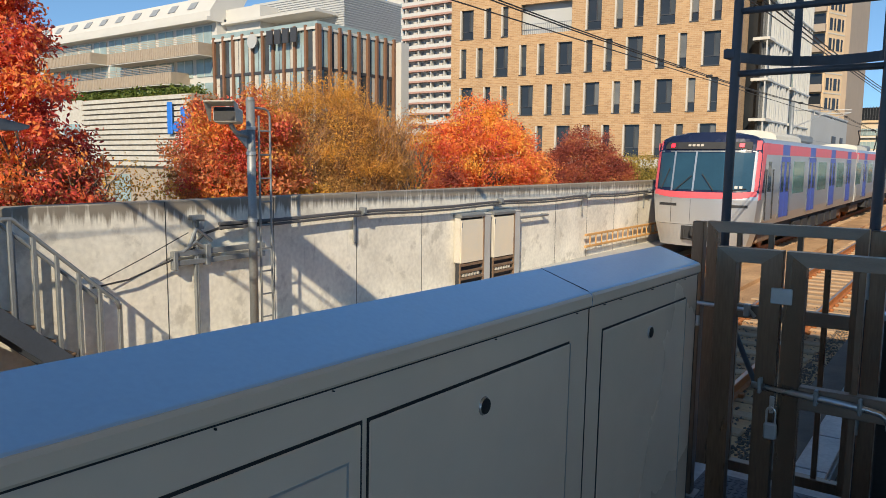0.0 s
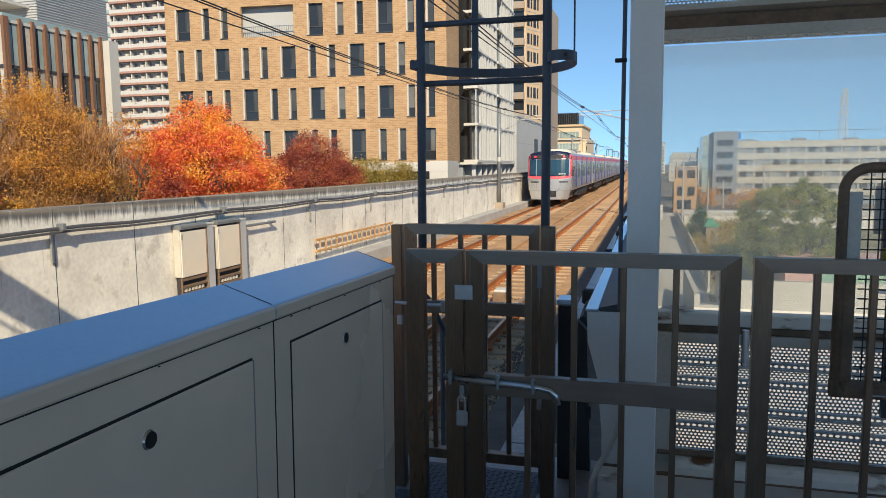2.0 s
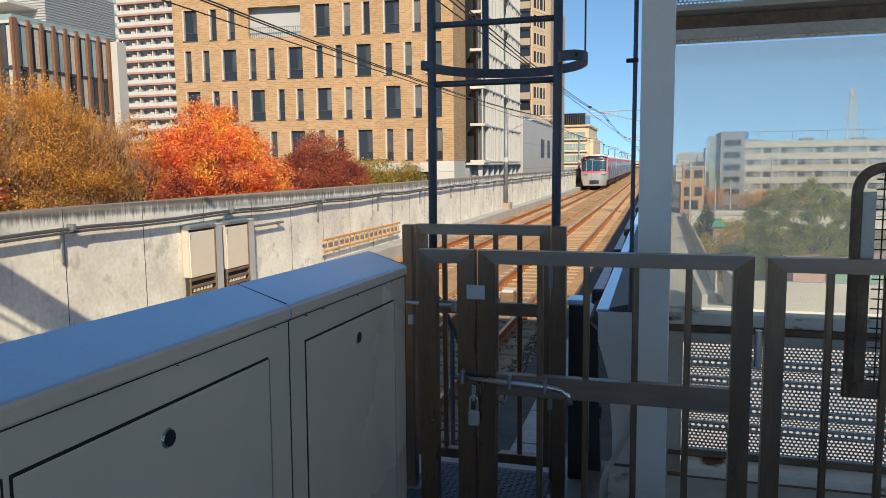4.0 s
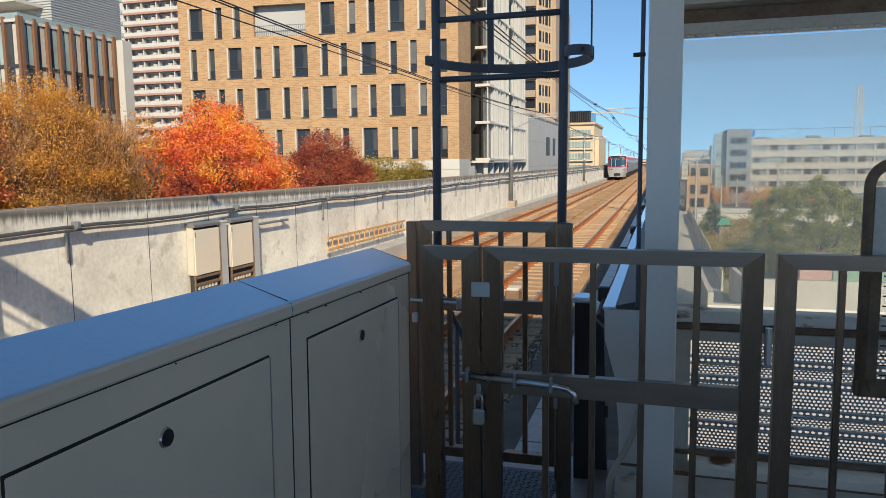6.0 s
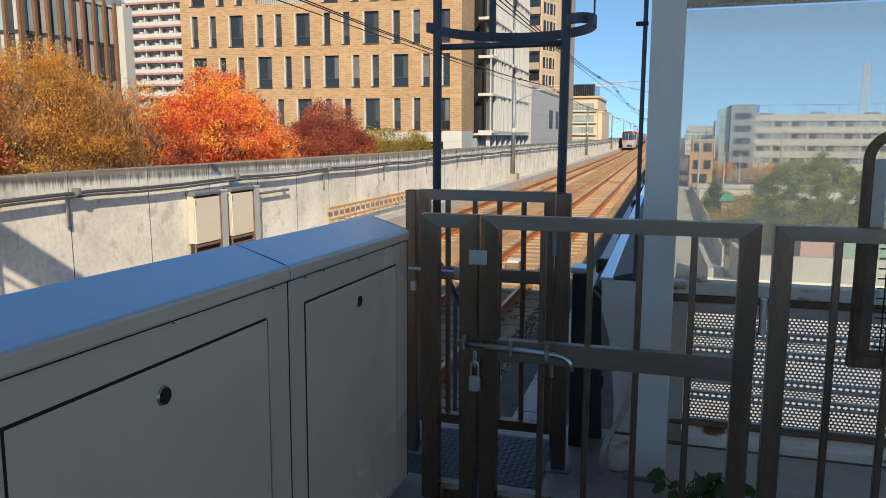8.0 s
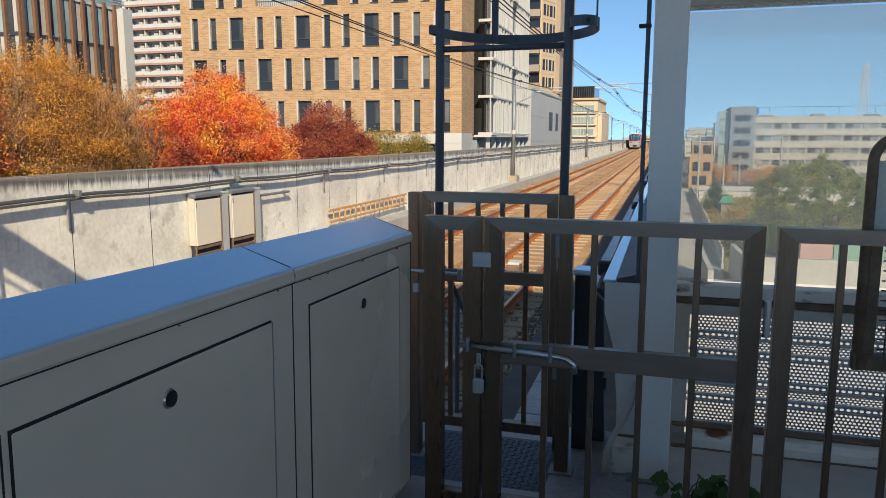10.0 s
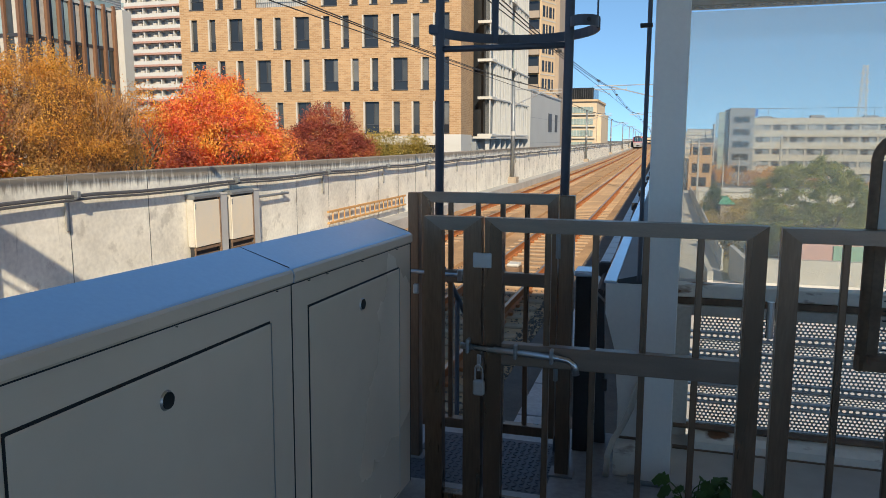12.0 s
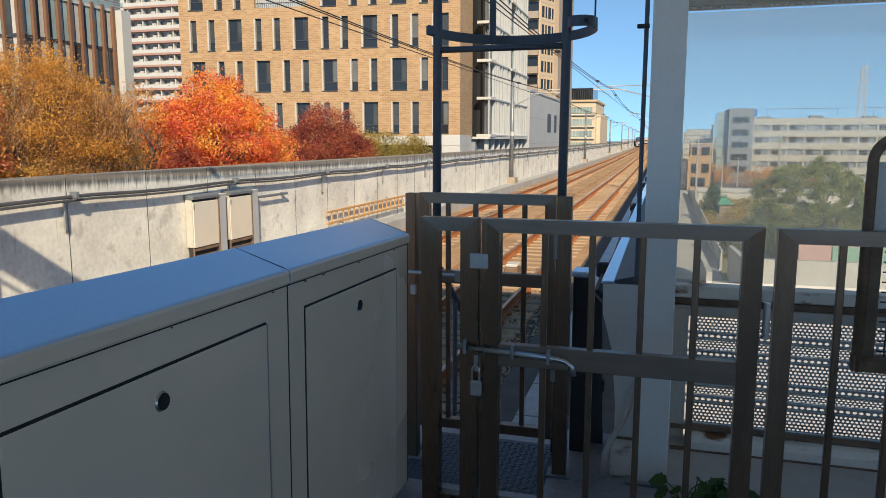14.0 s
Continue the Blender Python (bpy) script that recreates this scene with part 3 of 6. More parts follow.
screen_unit(2.275, 3.53, (2.395, 3.36), 2.888)
screen_unit(-0.4, 2.275, (1.09, 2.13), 1.585)
screen_unit(-2.4, -0.4, (-2.2, -0.6), -1.2)
screen_unit(-5.4, -2.4, (-5.2, -2.6), -4.2)
part("hatch_gap", B(PF - 0.01, PF + 0.003, -0.3, 1.074, 0.02, 1.069), M_SEAM, screen)
part("hatch", B(PF - 0.005, PF + 0.006, -0.29, 1.068, 0.03, 1.062, 0.003), M_PANEL, screen)
inner = Mesh()
inner.box(PF - 0.003, PF + 0.0075, 0.70, 0.706, 0.05, 0.98).box(PF - 0.003, PF + 0.0075, 0.70, 1.02, 0.98, 0.986).box(PF - 0.003, PF + 0.0075, 1.02, 1.026, 0.05, 0.986)
part("inspection_panel", inner, M_ALU, screen)


nick = random.Random(23)
for k in range(22):
    z, y = (1.0655, nick.uniform(1.12, 2.1)) if k % 2 else (1.160, nick.uniform(0.6, 3.5))
    if k % 5 == 0:
        z, y = 1.0655, nick.uniform(2.41, 3.3)
    ln = nick.choice((0.003, 0.004, 0.012))
    part("paint_nick", B(PF - 0.004, PF + 0.0065, y, y + ln, z - nick.uniform(0.001, 0.003), z + 0.001), M_SEAM, screen)


def leaf_gate(name, label, y, x0, x1, z0, z1, sw, th, bars, mid=None, group="gates", bw=0.028, d=0.06):
    g = thing(name, label, "gate", group)
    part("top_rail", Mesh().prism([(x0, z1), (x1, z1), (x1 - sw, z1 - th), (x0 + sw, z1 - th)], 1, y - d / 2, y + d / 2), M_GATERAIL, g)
    part("bottom_rail", B(x0 + sw, x1 - sw, y - d / 2, y + d / 2, z0, z0 + th, 0.003), M_GATE, g)
    for a, b_, lean in ((x0, x0 + sw, 0), (x1 - sw, x1, 1)):
        poly = [(a, z0), (b_, z0), (b_, z1 if lean else z1 - th), (a, z1 - th if lean else z1)]
        part("stile", Mesh().prism(poly, 1, y - d / 2 + 0.001, y + d / 2 - 0.001), M_GATE, g)
    for x in bars:
        part("bar", B(x - bw / 2, x + bw / 2, y - bw / 2, y + bw / 2, z0 + th, z1 - th, 0.003), M_GATE, g)
    if mid:
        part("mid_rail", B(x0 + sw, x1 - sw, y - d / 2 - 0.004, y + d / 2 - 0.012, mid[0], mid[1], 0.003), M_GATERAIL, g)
    return g


GY = 3.3
g1 = leaf_gate("gate_leaf", "narrow brown steel gate leaf, closed and bolted", GY, -1.09, -0.815, -0.08, 1.335, 0.085, 0.062, [])
g2 = leaf_gate("gate_leaf", "wide brown steel gate leaf with thin upright bars, closed", GY, -0.80, 0.395, -0.08, 1.335, 0.082, 0.062, [-0.512, -0.302, -0.087, 0.135], (0.655, 0.755))
g3 = leaf_gate("fence", "brown steel fence panel with thin upright bars", GY, 0.445, 2.1, -0.08, 1.33, 0.075, 0.06, [0.69, 0.90, 1.11, 1.32, 1.53, 1.74, 1.95])
bolt = part("bolt", Mesh().tube([(-0.905, GY - 0.05, 0.735), (-0.45, GY - 0.05, 0.712), (-0.405, GY - 0.05, 0.705), (-0.378, GY - 0.05, 0.685), (-0.368, GY - 0.05, 0.64)], 0.0155, 10), M_CHROME, g2, "long bright sliding bolt", True)
for x in (-0.87, -0.645, -0.48):
    part("bolt_clip", B(x - 0.008, x + 0.008, GY - 0.07, GY - 0.028, 0.692 + (x + 0.645) * -0.05, 0.76 + (x + 0.645) * -0.05, 0.004), M_GALV, g2)
part("latch_plate", B(-0.852, -0.765, GY - 0.04, GY - 0.033, 1.105, 1.175, 0.003), M_ALU, g1, "small pale metal plate")
part("hinge", Mesh().tube([(0.42, GY - 0.02, 0.865), (0.42, GY - 0.02, 1.02)], 0.015, 10), M_CHROME, g2)
pad = thing("padlock", "small worn steel padlock hanging from the gate bolt", "padlock")
part("body", B(-0.842, -0.788, GY - 0.075, GY - 0.045, 0.505, 0.58, 0.008), M_ALU, pad)
arc = [(-0.815 + 0.018 * math.cos(a), GY - 0.06, 0.63 + 0.02 * math.sin(a)) for a in [math.pi * k / 8 for k in range(9)]]
part("shackle", Mesh().tube([(-0.797, GY - 0.06, 0.575)] + arc + [(-0.833, GY - 0.06, 0.575)], 0.005, 8), M_CHROME, pad)
part("hasp", B(-0.826, -0.804, GY - 0.06, GY - 0.03, 0.62, 0.70, 0.003), M_CHROME, pad)

RY = 4.2
rear = leaf_gate("rear_gate", "brown steel gate at the head of the track steps, closed", RY, -1.40, -0.59, -0.06, 1.38, 0.06, 0.06, [-1.227, -1.06, -0.913, -0.77], (0.845, 0.92))
part("bolt", Mesh().tube([(-1.46, RY - 0.05, 0.905), (-1.14, RY - 0.05, 0.895), (-1.11, RY - 0.05, 0.86)], 0.012, 10), M_CHROME, rear, "bright sliding bolt")
part("bolt_clip", B(-1.17, -1.14, RY - 0.07, RY - 0.03, 0.86, 0.93, 0.004), M_CHROME, rear)
part("padlock", B(-1.445, -1.41, RY - 0.07, RY - 0.045, 0.77, 0.83, 0.005), M_ALU, rear)
for z in (1.02, 0.30):
    part("hinge", Mesh().tube([(-0.585, RY - 0.035, z), (-0.585, RY - 0.035, z + 0.15)], 0.014, 8), M_GALV, rear)
for x0, x1 in ((-1.485, -1.42), (-0.58, -0.50)):
    p_ = thing("gate_post", "square brown steel gate post standing on the landing", "post", "posts of the rear gate")
    part("shaft", B(x0, x1, RY - 0.035, RY + 0.035, Z_LAND, 1.375, 0.004), M_GATE, p_)
    part("foot_plate", B(x0 - 0.03, x1 + 0.03, RY - 0.065, RY + 0.065, Z_LAND, Z_LAND + 0.012), M_GALV, p_)

LY = 4.5
lad = thing("caged_ladder", "blue-grey steel ladder with a safety cage", "ladder")
for x in (-1.385, -0.595):
    part("side_rail", Mesh().tube([(x - 0.015, LY, Z_LAND), (x, LY, 2.2), (x + 0.01, LY, 5.6)], 0.028, 12), M_LADDER, lad, smooth=True)
for k in range(9):
    part("rung", Mesh().tube([(-1.385, LY, 2.235 + 0.36 * k), (-0.595, LY, 2.235 + 0.36 * k)], 0.019, 10), M_LADDER, lad, smooth=True)


def strap(pts, z0, z1, t=0.012):
    """A bent flat bar standing on edge, one closed strip."""
    m, v, f, n = Mesh(), [], [], len(pts)
    for k, p in enumerate(pts):
        a, b_ = Vector(pts[max(k - 1, 0)]), Vector(pts[min(k + 1, n - 1)])
        d = (b_ - a).normalized()
        q = Vector(p) + Vector((-d.y, d.x)) * t
        v += [(*p, z0), (*p, z1), (*q, z1), (*q, z0)]
    for k in range(n - 1):
        for e in range(4):
            f.append((4 * k + e, 4 * k + (e + 1) % 4, 4 * k + 4 + (e + 1) % 4, 4 * k + 4 + e))
    f += [(0, 3, 2, 1), (4 * n - 4, 4 * n - 3, 4 * n - 2, 4 * n - 1)]
    return m.add(v, f)


for z in (2.325, 3.2, 4.1):
    ring = [(-0.93 + 0.50 * math.cos(a), LY - 0.02 + 0.62 * math.sin(a)) for a in [math.pi * (1.0 - k / 20) for k in range(21)]]
    part("hoop", strap(ring, z, z + 0.06), M_LADDER, lad)
    curl = [(-0.505 + 0.075 * math.cos(a), LY - 0.03 - 0.10 * math.sin(a)) for a in [math.pi * k / 10 for k in range(11)]]
    part("hoop_bracket", strap(curl, z, z + 0.06, 0.008), M_LADDER, lad)
    part("hoop_bolt", Mesh().tube([(-0.47, LY - 0.10, z + 0.03), (-0.47, LY - 0.145, z + 0.03)], 0.012, 8), M_DARK, lad)
    part("hoop_bracket", B(-1.45, -1.385, LY - 0.03, LY - 0.015, z, z + 0.055, 0.004), M_LADDER, lad)
for a in (2.05, 1.0, 0.12):
    x, y = -0.93 + 0.495 * math.cos(a), LY - 0.02 + 0.615 * math.sin(a)
    w = 0.022 if a > 0.5 else 0.005
    part("cage_strap", B(x - w, x + w, y - 0.006, y + 0.006, 2.33, 5.5), M_LADDER, lad)

post = thing("signal_box_post", "dark square post with a pale metal cap", "post")
part("shaft", B(-0.525, -0.43, 4.55, 4.68, Z_LAND, 0.85, 0.006), M_DARK, post)
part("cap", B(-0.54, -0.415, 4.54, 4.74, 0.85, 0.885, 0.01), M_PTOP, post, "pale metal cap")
board = thing("cable_duct", "dark upright cable duct leaning beside the parapet", "duct")
part("duct", Mesh().prism([(-0.45, Z_LAND), (-0.33, Z_LAND), (-0.345, 0.2), (-0.36, 0.66), (-0.42, 0.72), (-0.45, 0.72)], 1, 4.72, 4.80), M_SLATE, board)
part("flange", B(-0.36, -0.325, 4.70, 4.74, 0.08, 0.16, 0.004), M_SLATE, board)

pil = thing("roof_pillar", "white coated steel pillar carrying the station roof", "pillar")
part("column", B(-0.105, 0.072, 4.2, 4.4, Z_LAND, 4.45, 0.006), M_WHITE, pil)
part("base_plate", B(-0.16, 0.10, 4.17, 4.43, Z_LAND, Z_LAND + 0.02, 0.003), M_GALV, pil)
pipe = thing("conduit", "thin grey conduit clipped to the pillar", "conduit")
part("pipe", Mesh().tube([(-0.14, 4.24, 0.9), (-0.13, 4.24, 4.4)], 0.012, 8), M_LADDER, pipe)
for z in (2.28, 3.2):
    part("clip", B(-0.185, -0.12, 4.22, 4.26, z, z + 0.02, 0.003), M_DARK, pipe)
flex = thing("flexible_pipe", "cream flexible pipe hanging beside the pillar", "pipe")
part("hose", Mesh().tube([(-0.08, 4.41, 0.31), (-0.12, 4.34, 0.27), (-0.14, 4.3, 0.22), (-0.155, 4.29, 0.14), (-0.2, 4.28, 0.03), (-0.25, 4.25, -0.055), (-0.278, 4.23, -0.135), (-0.285, 4.22, -0.27)], 0.018, 8), M_CREAM, flex, smooth=True)

# ---- window wall beside the pillar ----
WY = 4.8
ww = thing("window_wall", "steel-framed glass windbreak above perforated panels", "windbreak")
part("pane", B(0.0, 3.2, WY + 0.03, WY + 0.038, 0.82, 2.44), M_PANE, ww, "dusty bluish glass pane").visible_shadow = False
part("head_beam", Mesh().prism([(WY - 0.08, 2.46), (WY + 0.1, 2.46), (WY + 0.1, 2.66), (WY - 0.08, 2.66), (WY - 0.08, 2.63), (WY + 0.02, 2.61), (WY + 0.02, 2.52), (WY - 0.08, 2.52)], 0, 0.07, 3.2), M_CREAM, ww, "cream channel beam with a rusty web")
# rusty strip that also paints the beam's recess dark
part("web_strip", B(0.072, 3.2, WY - 0.012, WY + 0.016, 2.525, 2.605), M_RUSTY, ww, "rusty brown web darkening the recess")
part("sill", B(0.07, 3.2, WY - 0.05, WY + 0.06, 0.72, 0.80, 0.006), M_RUSTWHITE, ww)
part("sill_channel", B(0.07, 3.2, WY - 0.03, WY + 0.05, 0.672, 0.716, 0.004), M_RUSTY, ww, "rusty channel under the sill")
part("lower_strip", B(0.07, 3.2, WY - 0.04, WY + 0.04, 0.605, 0.668, 0.004), M_CREAM, ww)
part("side_frame", B(0.07, 0.17, WY - 0.05, WY + 0.05, Z_LAND + 0.1, 0.655, 0.004), M_CREAM, ww)
kerb = part("kerb", Mesh().prism([(4.1, Z_LAND), (4.86, Z_LAND), (4.86, -0.21), (4.62, -0.215), (4.16, -0.235)], 0, 0.075, 3.2), M_PALE, ww, "pale concrete kerb")
part("kerb_cap", Mesh().prism([(4.62, -0.205), (4.625, -0.16), (4.66, -0.125), (4.73, -0.112), (4.85, -0.116), (4.85, -0.205)], 0, 0.19, 3.2), M_RUSTWHITE, kerb, "rust-stained white kerb cap")
part("rust_joint", B(0.09, 3.2, 4.612, 4.66, -0.222, -0.206, 0.003), M_RUSTY, kerb)
part("rust_joint", B(0.09, 3.2, 4.70, 4.78, -0.112, -0.098, 0.003), M_RUSTY, kerb)


def perforated(x0, x1, y, z0, z1, px, pz, rx, rz, depth=0.0):
    """A thin sheet with staggered oval holes cut right through it."""
    m = Mesh()
    rows = max(1, int((z1 - z0) / pz))
    cols = int((x1 - x0) / px)
    for r in range(rows):
        for c in range(cols):
            cx = x0 + (c + 0.5) * px
            cz = z0 + (r + 0.5) * pz
            k = 0.0 if r % 2 == 0 else px / 2
            outer = [(px / 2, 0), (px / 2, pz / 2), (0, pz / 2), (-px / 2, pz / 2), (-px / 2, 0), (-px / 2, -pz / 2), (0, -pz / 2), (px / 2, -pz / 2)]
            v = []
            for q, (ox, oz) in enumerate(outer):
                a = q * math.pi / 4
                v.append((cx + k + ox, y, cz + oz))
                v.append((cx + k + rx * math.cos(a), y, cz + rz * math.sin(a)))
            m.add(v, [(2 * q, 2 * q + 1, (2 * q + 3) % 16, (2 * q + 2) % 16) for q in range(8)])
    return m


# five sheets between folded ribs, wide and narrow by turns
SHEETS = ((-0.09, 0.037, 6), (0.09, 0.152, 4), (0.205, 0.335, 6), (0.383, 0.449, 4), (0.503, 0.60, 5))
for i, (z0, z1, n) in enumerate(SHEETS):
    pz = (z1 - z0) / n
    part("perforated_panel", perforated(0.19, 2.4, WY + (0.02 if i % 2 else -0.005), z0, z1 + 1e-5, 0.0245, pz, 0.0086, pz * 0.34), M_ALU, ww)
    part("lip", B(0.17, 2.4, WY - 0.02, WY + 0.02, z0 - 0.012, z0 - 0.001, 0.002), M_ALU, ww)
    part("lip", B(0.17, 2.4, WY - 0.02, WY + 0.02, z1 + 0.001, z1 + 0.010, 0.002), M_ALU, ww)
    if i < 4:
        part("fold", perforated(0.19, 2.4, WY, z1 + 0.0105, SHEETS[i + 1][0] - 0.0125, 0.036, SHEETS[i + 1][0] - z1 - 0.0231, 0.0125, 0.0085), M_ALU, ww)
part("foot_edge", perforated(0.19, 2.4, WY - 0.01, -0.125, -0.103, 0.036, 0.0219, 0.011, 0.004), M_ALU, ww)
part("top_perforation", perforated(0.07, 3.2, WY + 0.02, 2.665, 2.95, 0.024, 0.016, 0.009, 0.0055), M_ALU, ww)
part("edge_perforation", perforated(0.07, 3.2, WY - 0.06, 2.440, 2.458, 0.03, 0.018, 0.011, 0.0055), M_ALU, ww)

mesh_door = part("mesh_guard", B(0.82, 1.7, 3.33, 3.40, 0.76, 0.79), M_RUSTY, g3, "rusty rounded tube frame with wire mesh")
X0, X1, ZB, ZT, MY = 0.80, 1.7, 0.72, 1.70, 3.42
arcp = [(X0 + 0.1 - 0.1 * math.cos(a), MY, ZT - 0.1 + 0.1 * math.sin(a)) for a in [math.pi / 2 * k / 6 for k in range(7)]]
part("frame", Mesh().tube([(X0, MY, ZB)] + arcp + [(X1, MY, ZT)], 0.022, 10), M_RUSTY, mesh_door, smooth=True)
part("flat", B(X0 + 0.02, X0 + 0.07, MY - 0.01, MY + 0.01, 1.30, ZT - 0.1), M_CREAM, mesh_door)
part("lower_flat", B(X0 - 0.02, X0 + 0.06, MY - 0.01, MY + 0.01, ZB, 1.295), M_RUSTY, mesh_door)
for k in range(22):
    part("wire", Mesh().tube([(X0 + 0.07, MY, ZB + 0.05 + k * 0.042), (X1, MY, ZB + 0.05 + k * 0.042)], 0.003, 4), M_DARK, mesh_door)
for k in range(16):
    part("wire", Mesh().tube([(X0 + 0.1 + k * 0.04, MY, ZB), (X0 + 0.1 + k * 0.04, MY, ZT)], 0.003, 4), M_DARK, mesh_door)
part("backing", B(X0 + 0.17, X1, MY + 0.05, MY + 0.08, 1.30, ZT - 0.06), M_SLATE, mesh_door, "dark machine panel behind the mesh")
part("backing_edge", B(X0 + 0.135, X0 + 0.165, MY + 0.05, MY + 0.07, 1.42, ZT - 0.08), M_CREAM, mesh_door)
part("warning_band", B(X0 + 0.17, X1, MY + 0.044, MY + 0.049, 1.30, 1.36), M_YELLOW, mesh_door, "yellow band")
part("lower_backing", B(X0 + 0.2, X1, MY + 0.05, MY + 0.08, ZB - 0.1, 1.29), M_SLATE, mesh_door)
part("foot_bar", B(X0 - 0.02, X1, MY - 0.02, MY + 0.03, ZB, ZB + 0.07, 0.004), M_RUSTY, mesh_door)
for z in (1.19, 0.75):
    part("catch", Mesh().tube([(X0 + 0.12, MY - 0.05, z), (X1, MY - 0.05, z - 0.01)], 0.008, 6), M_CHROME, mesh_door)

# roof over the platform and the near track, platform wall behind the camera
setting("station_roof", B(-1.2, 7.5, -14, 5.3, 4.6, 4.8), M_BWHITE, "grey station roof above the platform", "roof")
setting("station_wall", B(7.2, 7.5, -14, 4.9, Z_PLAT, 1.0), M_BWHITE, "plain grey platform wall", "wall")
setting("station_end_wall", B(-1.7, 7.5, -14.3, -14, -2.4, 0.9), M_BWHITE, "plain grey wall closing the station", "wall")
setting("roof_west", B(-9.1, -6.9, -14, -2.0, 4.6, 4.8), M_GREY, "grey station roof above the far platform", "roof")
# beams out of view, added so their shadows fall as bands on the west wall
for y0, y1, z0 in ((1.5, 2.25, 4.5), (0.62, 0.74, 4.55), (0.15, 0.19, 4.56), (1.15, 1.19, 4.56)):
    setting("roof_beam", B(-9.1, -4.6, y0, y1, z0, 4.6), M_GREY, "unseen grey roof beam casting a shadow band on the far wall", "beam")

# ---- far side: steps, signal, equipment on the wall ----
step = thing("metal_stairs", "grey steel steps with a handrail beside the wall", "stairs")
SX0, SX1 = -8.75, -8.22
st_a, st_b = Vector((2.9, 0.46)), Vector((4.34, -0.86))
for x in (SX0, SX1 - 0.04):
    part("stringer", Mesh().prism([(st_a.x, st_a.y), (st_a.x, st_a.y - 0.30), (st_b.x - 0.32, st_b.y), (st_b.x, st_b.y)], 0, x, x + 0.04), M_LADDER, step, "dark blue-grey steel stringer")
for k in range(6):
    y, z = 2.92 + k * 0.215, 0.27 - k * 0.19
    part("tread", B(SX0 + 0.045, SX1 - 0.045, y, y + 0.24, z - 0.03, z, 0.004), M_RUSTY, step)
    part("riser", B(SX0 + 0.05, SX1 - 0.05, y + 0.222, y + 0.228, z - 0.19, z - 0.03), M_DARK, step)
for x in (SX1 - 0.02, SX0 + 0.02):
    part("handrail", Mesh().tube([(x, 2.2, 1.06), (x, 3.39, 1.06), (x, 4.52, 0.02), (x, 4.54, -0.06)], 0.024, 10), M_GALV, step, smooth=True)
    for k in range(7):
        y = 3.37 - 0.235 + k * 0.235
        zt = 1.06 - max(0, y - 3.39) * 0.92
        zb = max(Z_WALK, st_a.y - (y - st_a.x) * 0.917 - 0.02)
        part("baluster", B(x - 0.018, x + 0.018, y - 0.02, y + 0.02, zb, zt, 0.003), M_GALV, step)
setting("far_platform", B(-8.78, -8.1, -14, 2.9, -2.4, 0.0), M_DECK, "end of the far platform", "platform")

sig = thing("signal_mast", "grey steel mast with a shrouded signal lamp and ladder", "signal")
SPX, SPY = -8.35, 6.62
part("pole", Mesh().tube([(SPX, SPY, Z_WALK), (SPX, SPY, 2.5)], 0.06, 16), M_GALV, sig, smooth=True)
part("cap", Mesh().tube([(SPX, SPY, 2.5), (SPX, SPY, 2.54)], 0.066, 16, 0.045), M_GALV, sig)
for z in (0.83, 1.75, 2.1):
    part("band", Mesh().tube([(SPX, SPY, z), (SPX, SPY, z + 0.05)], 0.067, 16), M_ALU, sig)
SM = Matrix.Translation((SPX + 0.05, SPY - 0.42, 2.27)) @ pose(0, 0, 0, 0, -8, -62) @ Matrix.Scale(0.8, 4)
head = Mesh()
head.box(-0.16, 0.12, -0.21, 0.21, -0.125, 0.125, 0.03, m=SM)
hood = part("signal_head", head, M_CREAM, sig, "cream signal housing with a deep hood")
part("hood", Mesh().add([SM @ Vector(p) for p in ((0.12, -0.23, 0.15), (0.12, 0.23, 0.15), (0.36, 0.26, 0.17), (0.36, -0.26, 0.17), (0.12, -0.23, 0.13), (0.12, 0.23, 0.13), (0.36, 0.26, 0.155), (0.36, -0.26, 0.155), (0.12, 0.23, -0.12), (0.12, -0.23, -0.12), (0.2, 0.23, -0.12), (0.2, -0.23, -0.12))],
     [(0, 1, 2, 3), (7, 6, 5, 4), (3, 2, 6, 7), (2, 1, 5, 6), (0, 3, 7, 4), (5, 8, 10, 6), (4, 7, 11, 9)]), M_CREAM, hood)
part("lens", Mesh().box(0.12, 0.128, -0.18, 0.18, -0.1, 0.11, m=SM), M_DARK, hood, "dark signal lens")
part("bracket", Mesh().tube([(SPX, SPY - 0.05, 2.0), (SPX + 0.05, SPY - 0.3, 2.06), (SPX + 0.08, SPY - 0.4, 2.15)], 0.03, 8), M_GALV, sig)
part("gusset", Mesh().prism([(SPY - 0.08, 2.1), (SPY - 0.3, 2.06), (SPY - 0.08, 1.85)], 0, SPX - 0.01, SPX + 0.02), M_GALV, sig)
for y in (SPY + 0.14, SPY + 0.34):
    top = 2.40
    pts = [(SPX, y, Z_WALK), (SPX, y, top - 0.1)] + ([(SPX, y - 0.03, top - 0.03), (SPX, y - 0.1, top), (SPX, SPY + 0.05, top)] if y > SPY + 0.2 else [])
    part("ladder_rail", Mesh().tube(pts, 0.016, 8), M_GALV, sig)
for k in range(9):
    z = -0.55 + k * 0.33
    part("rung", Mesh().tube([(SPX, SPY + 0.14, z), (SPX, SPY + 0.34, z)], 0.012, 6), M_GALV, sig)

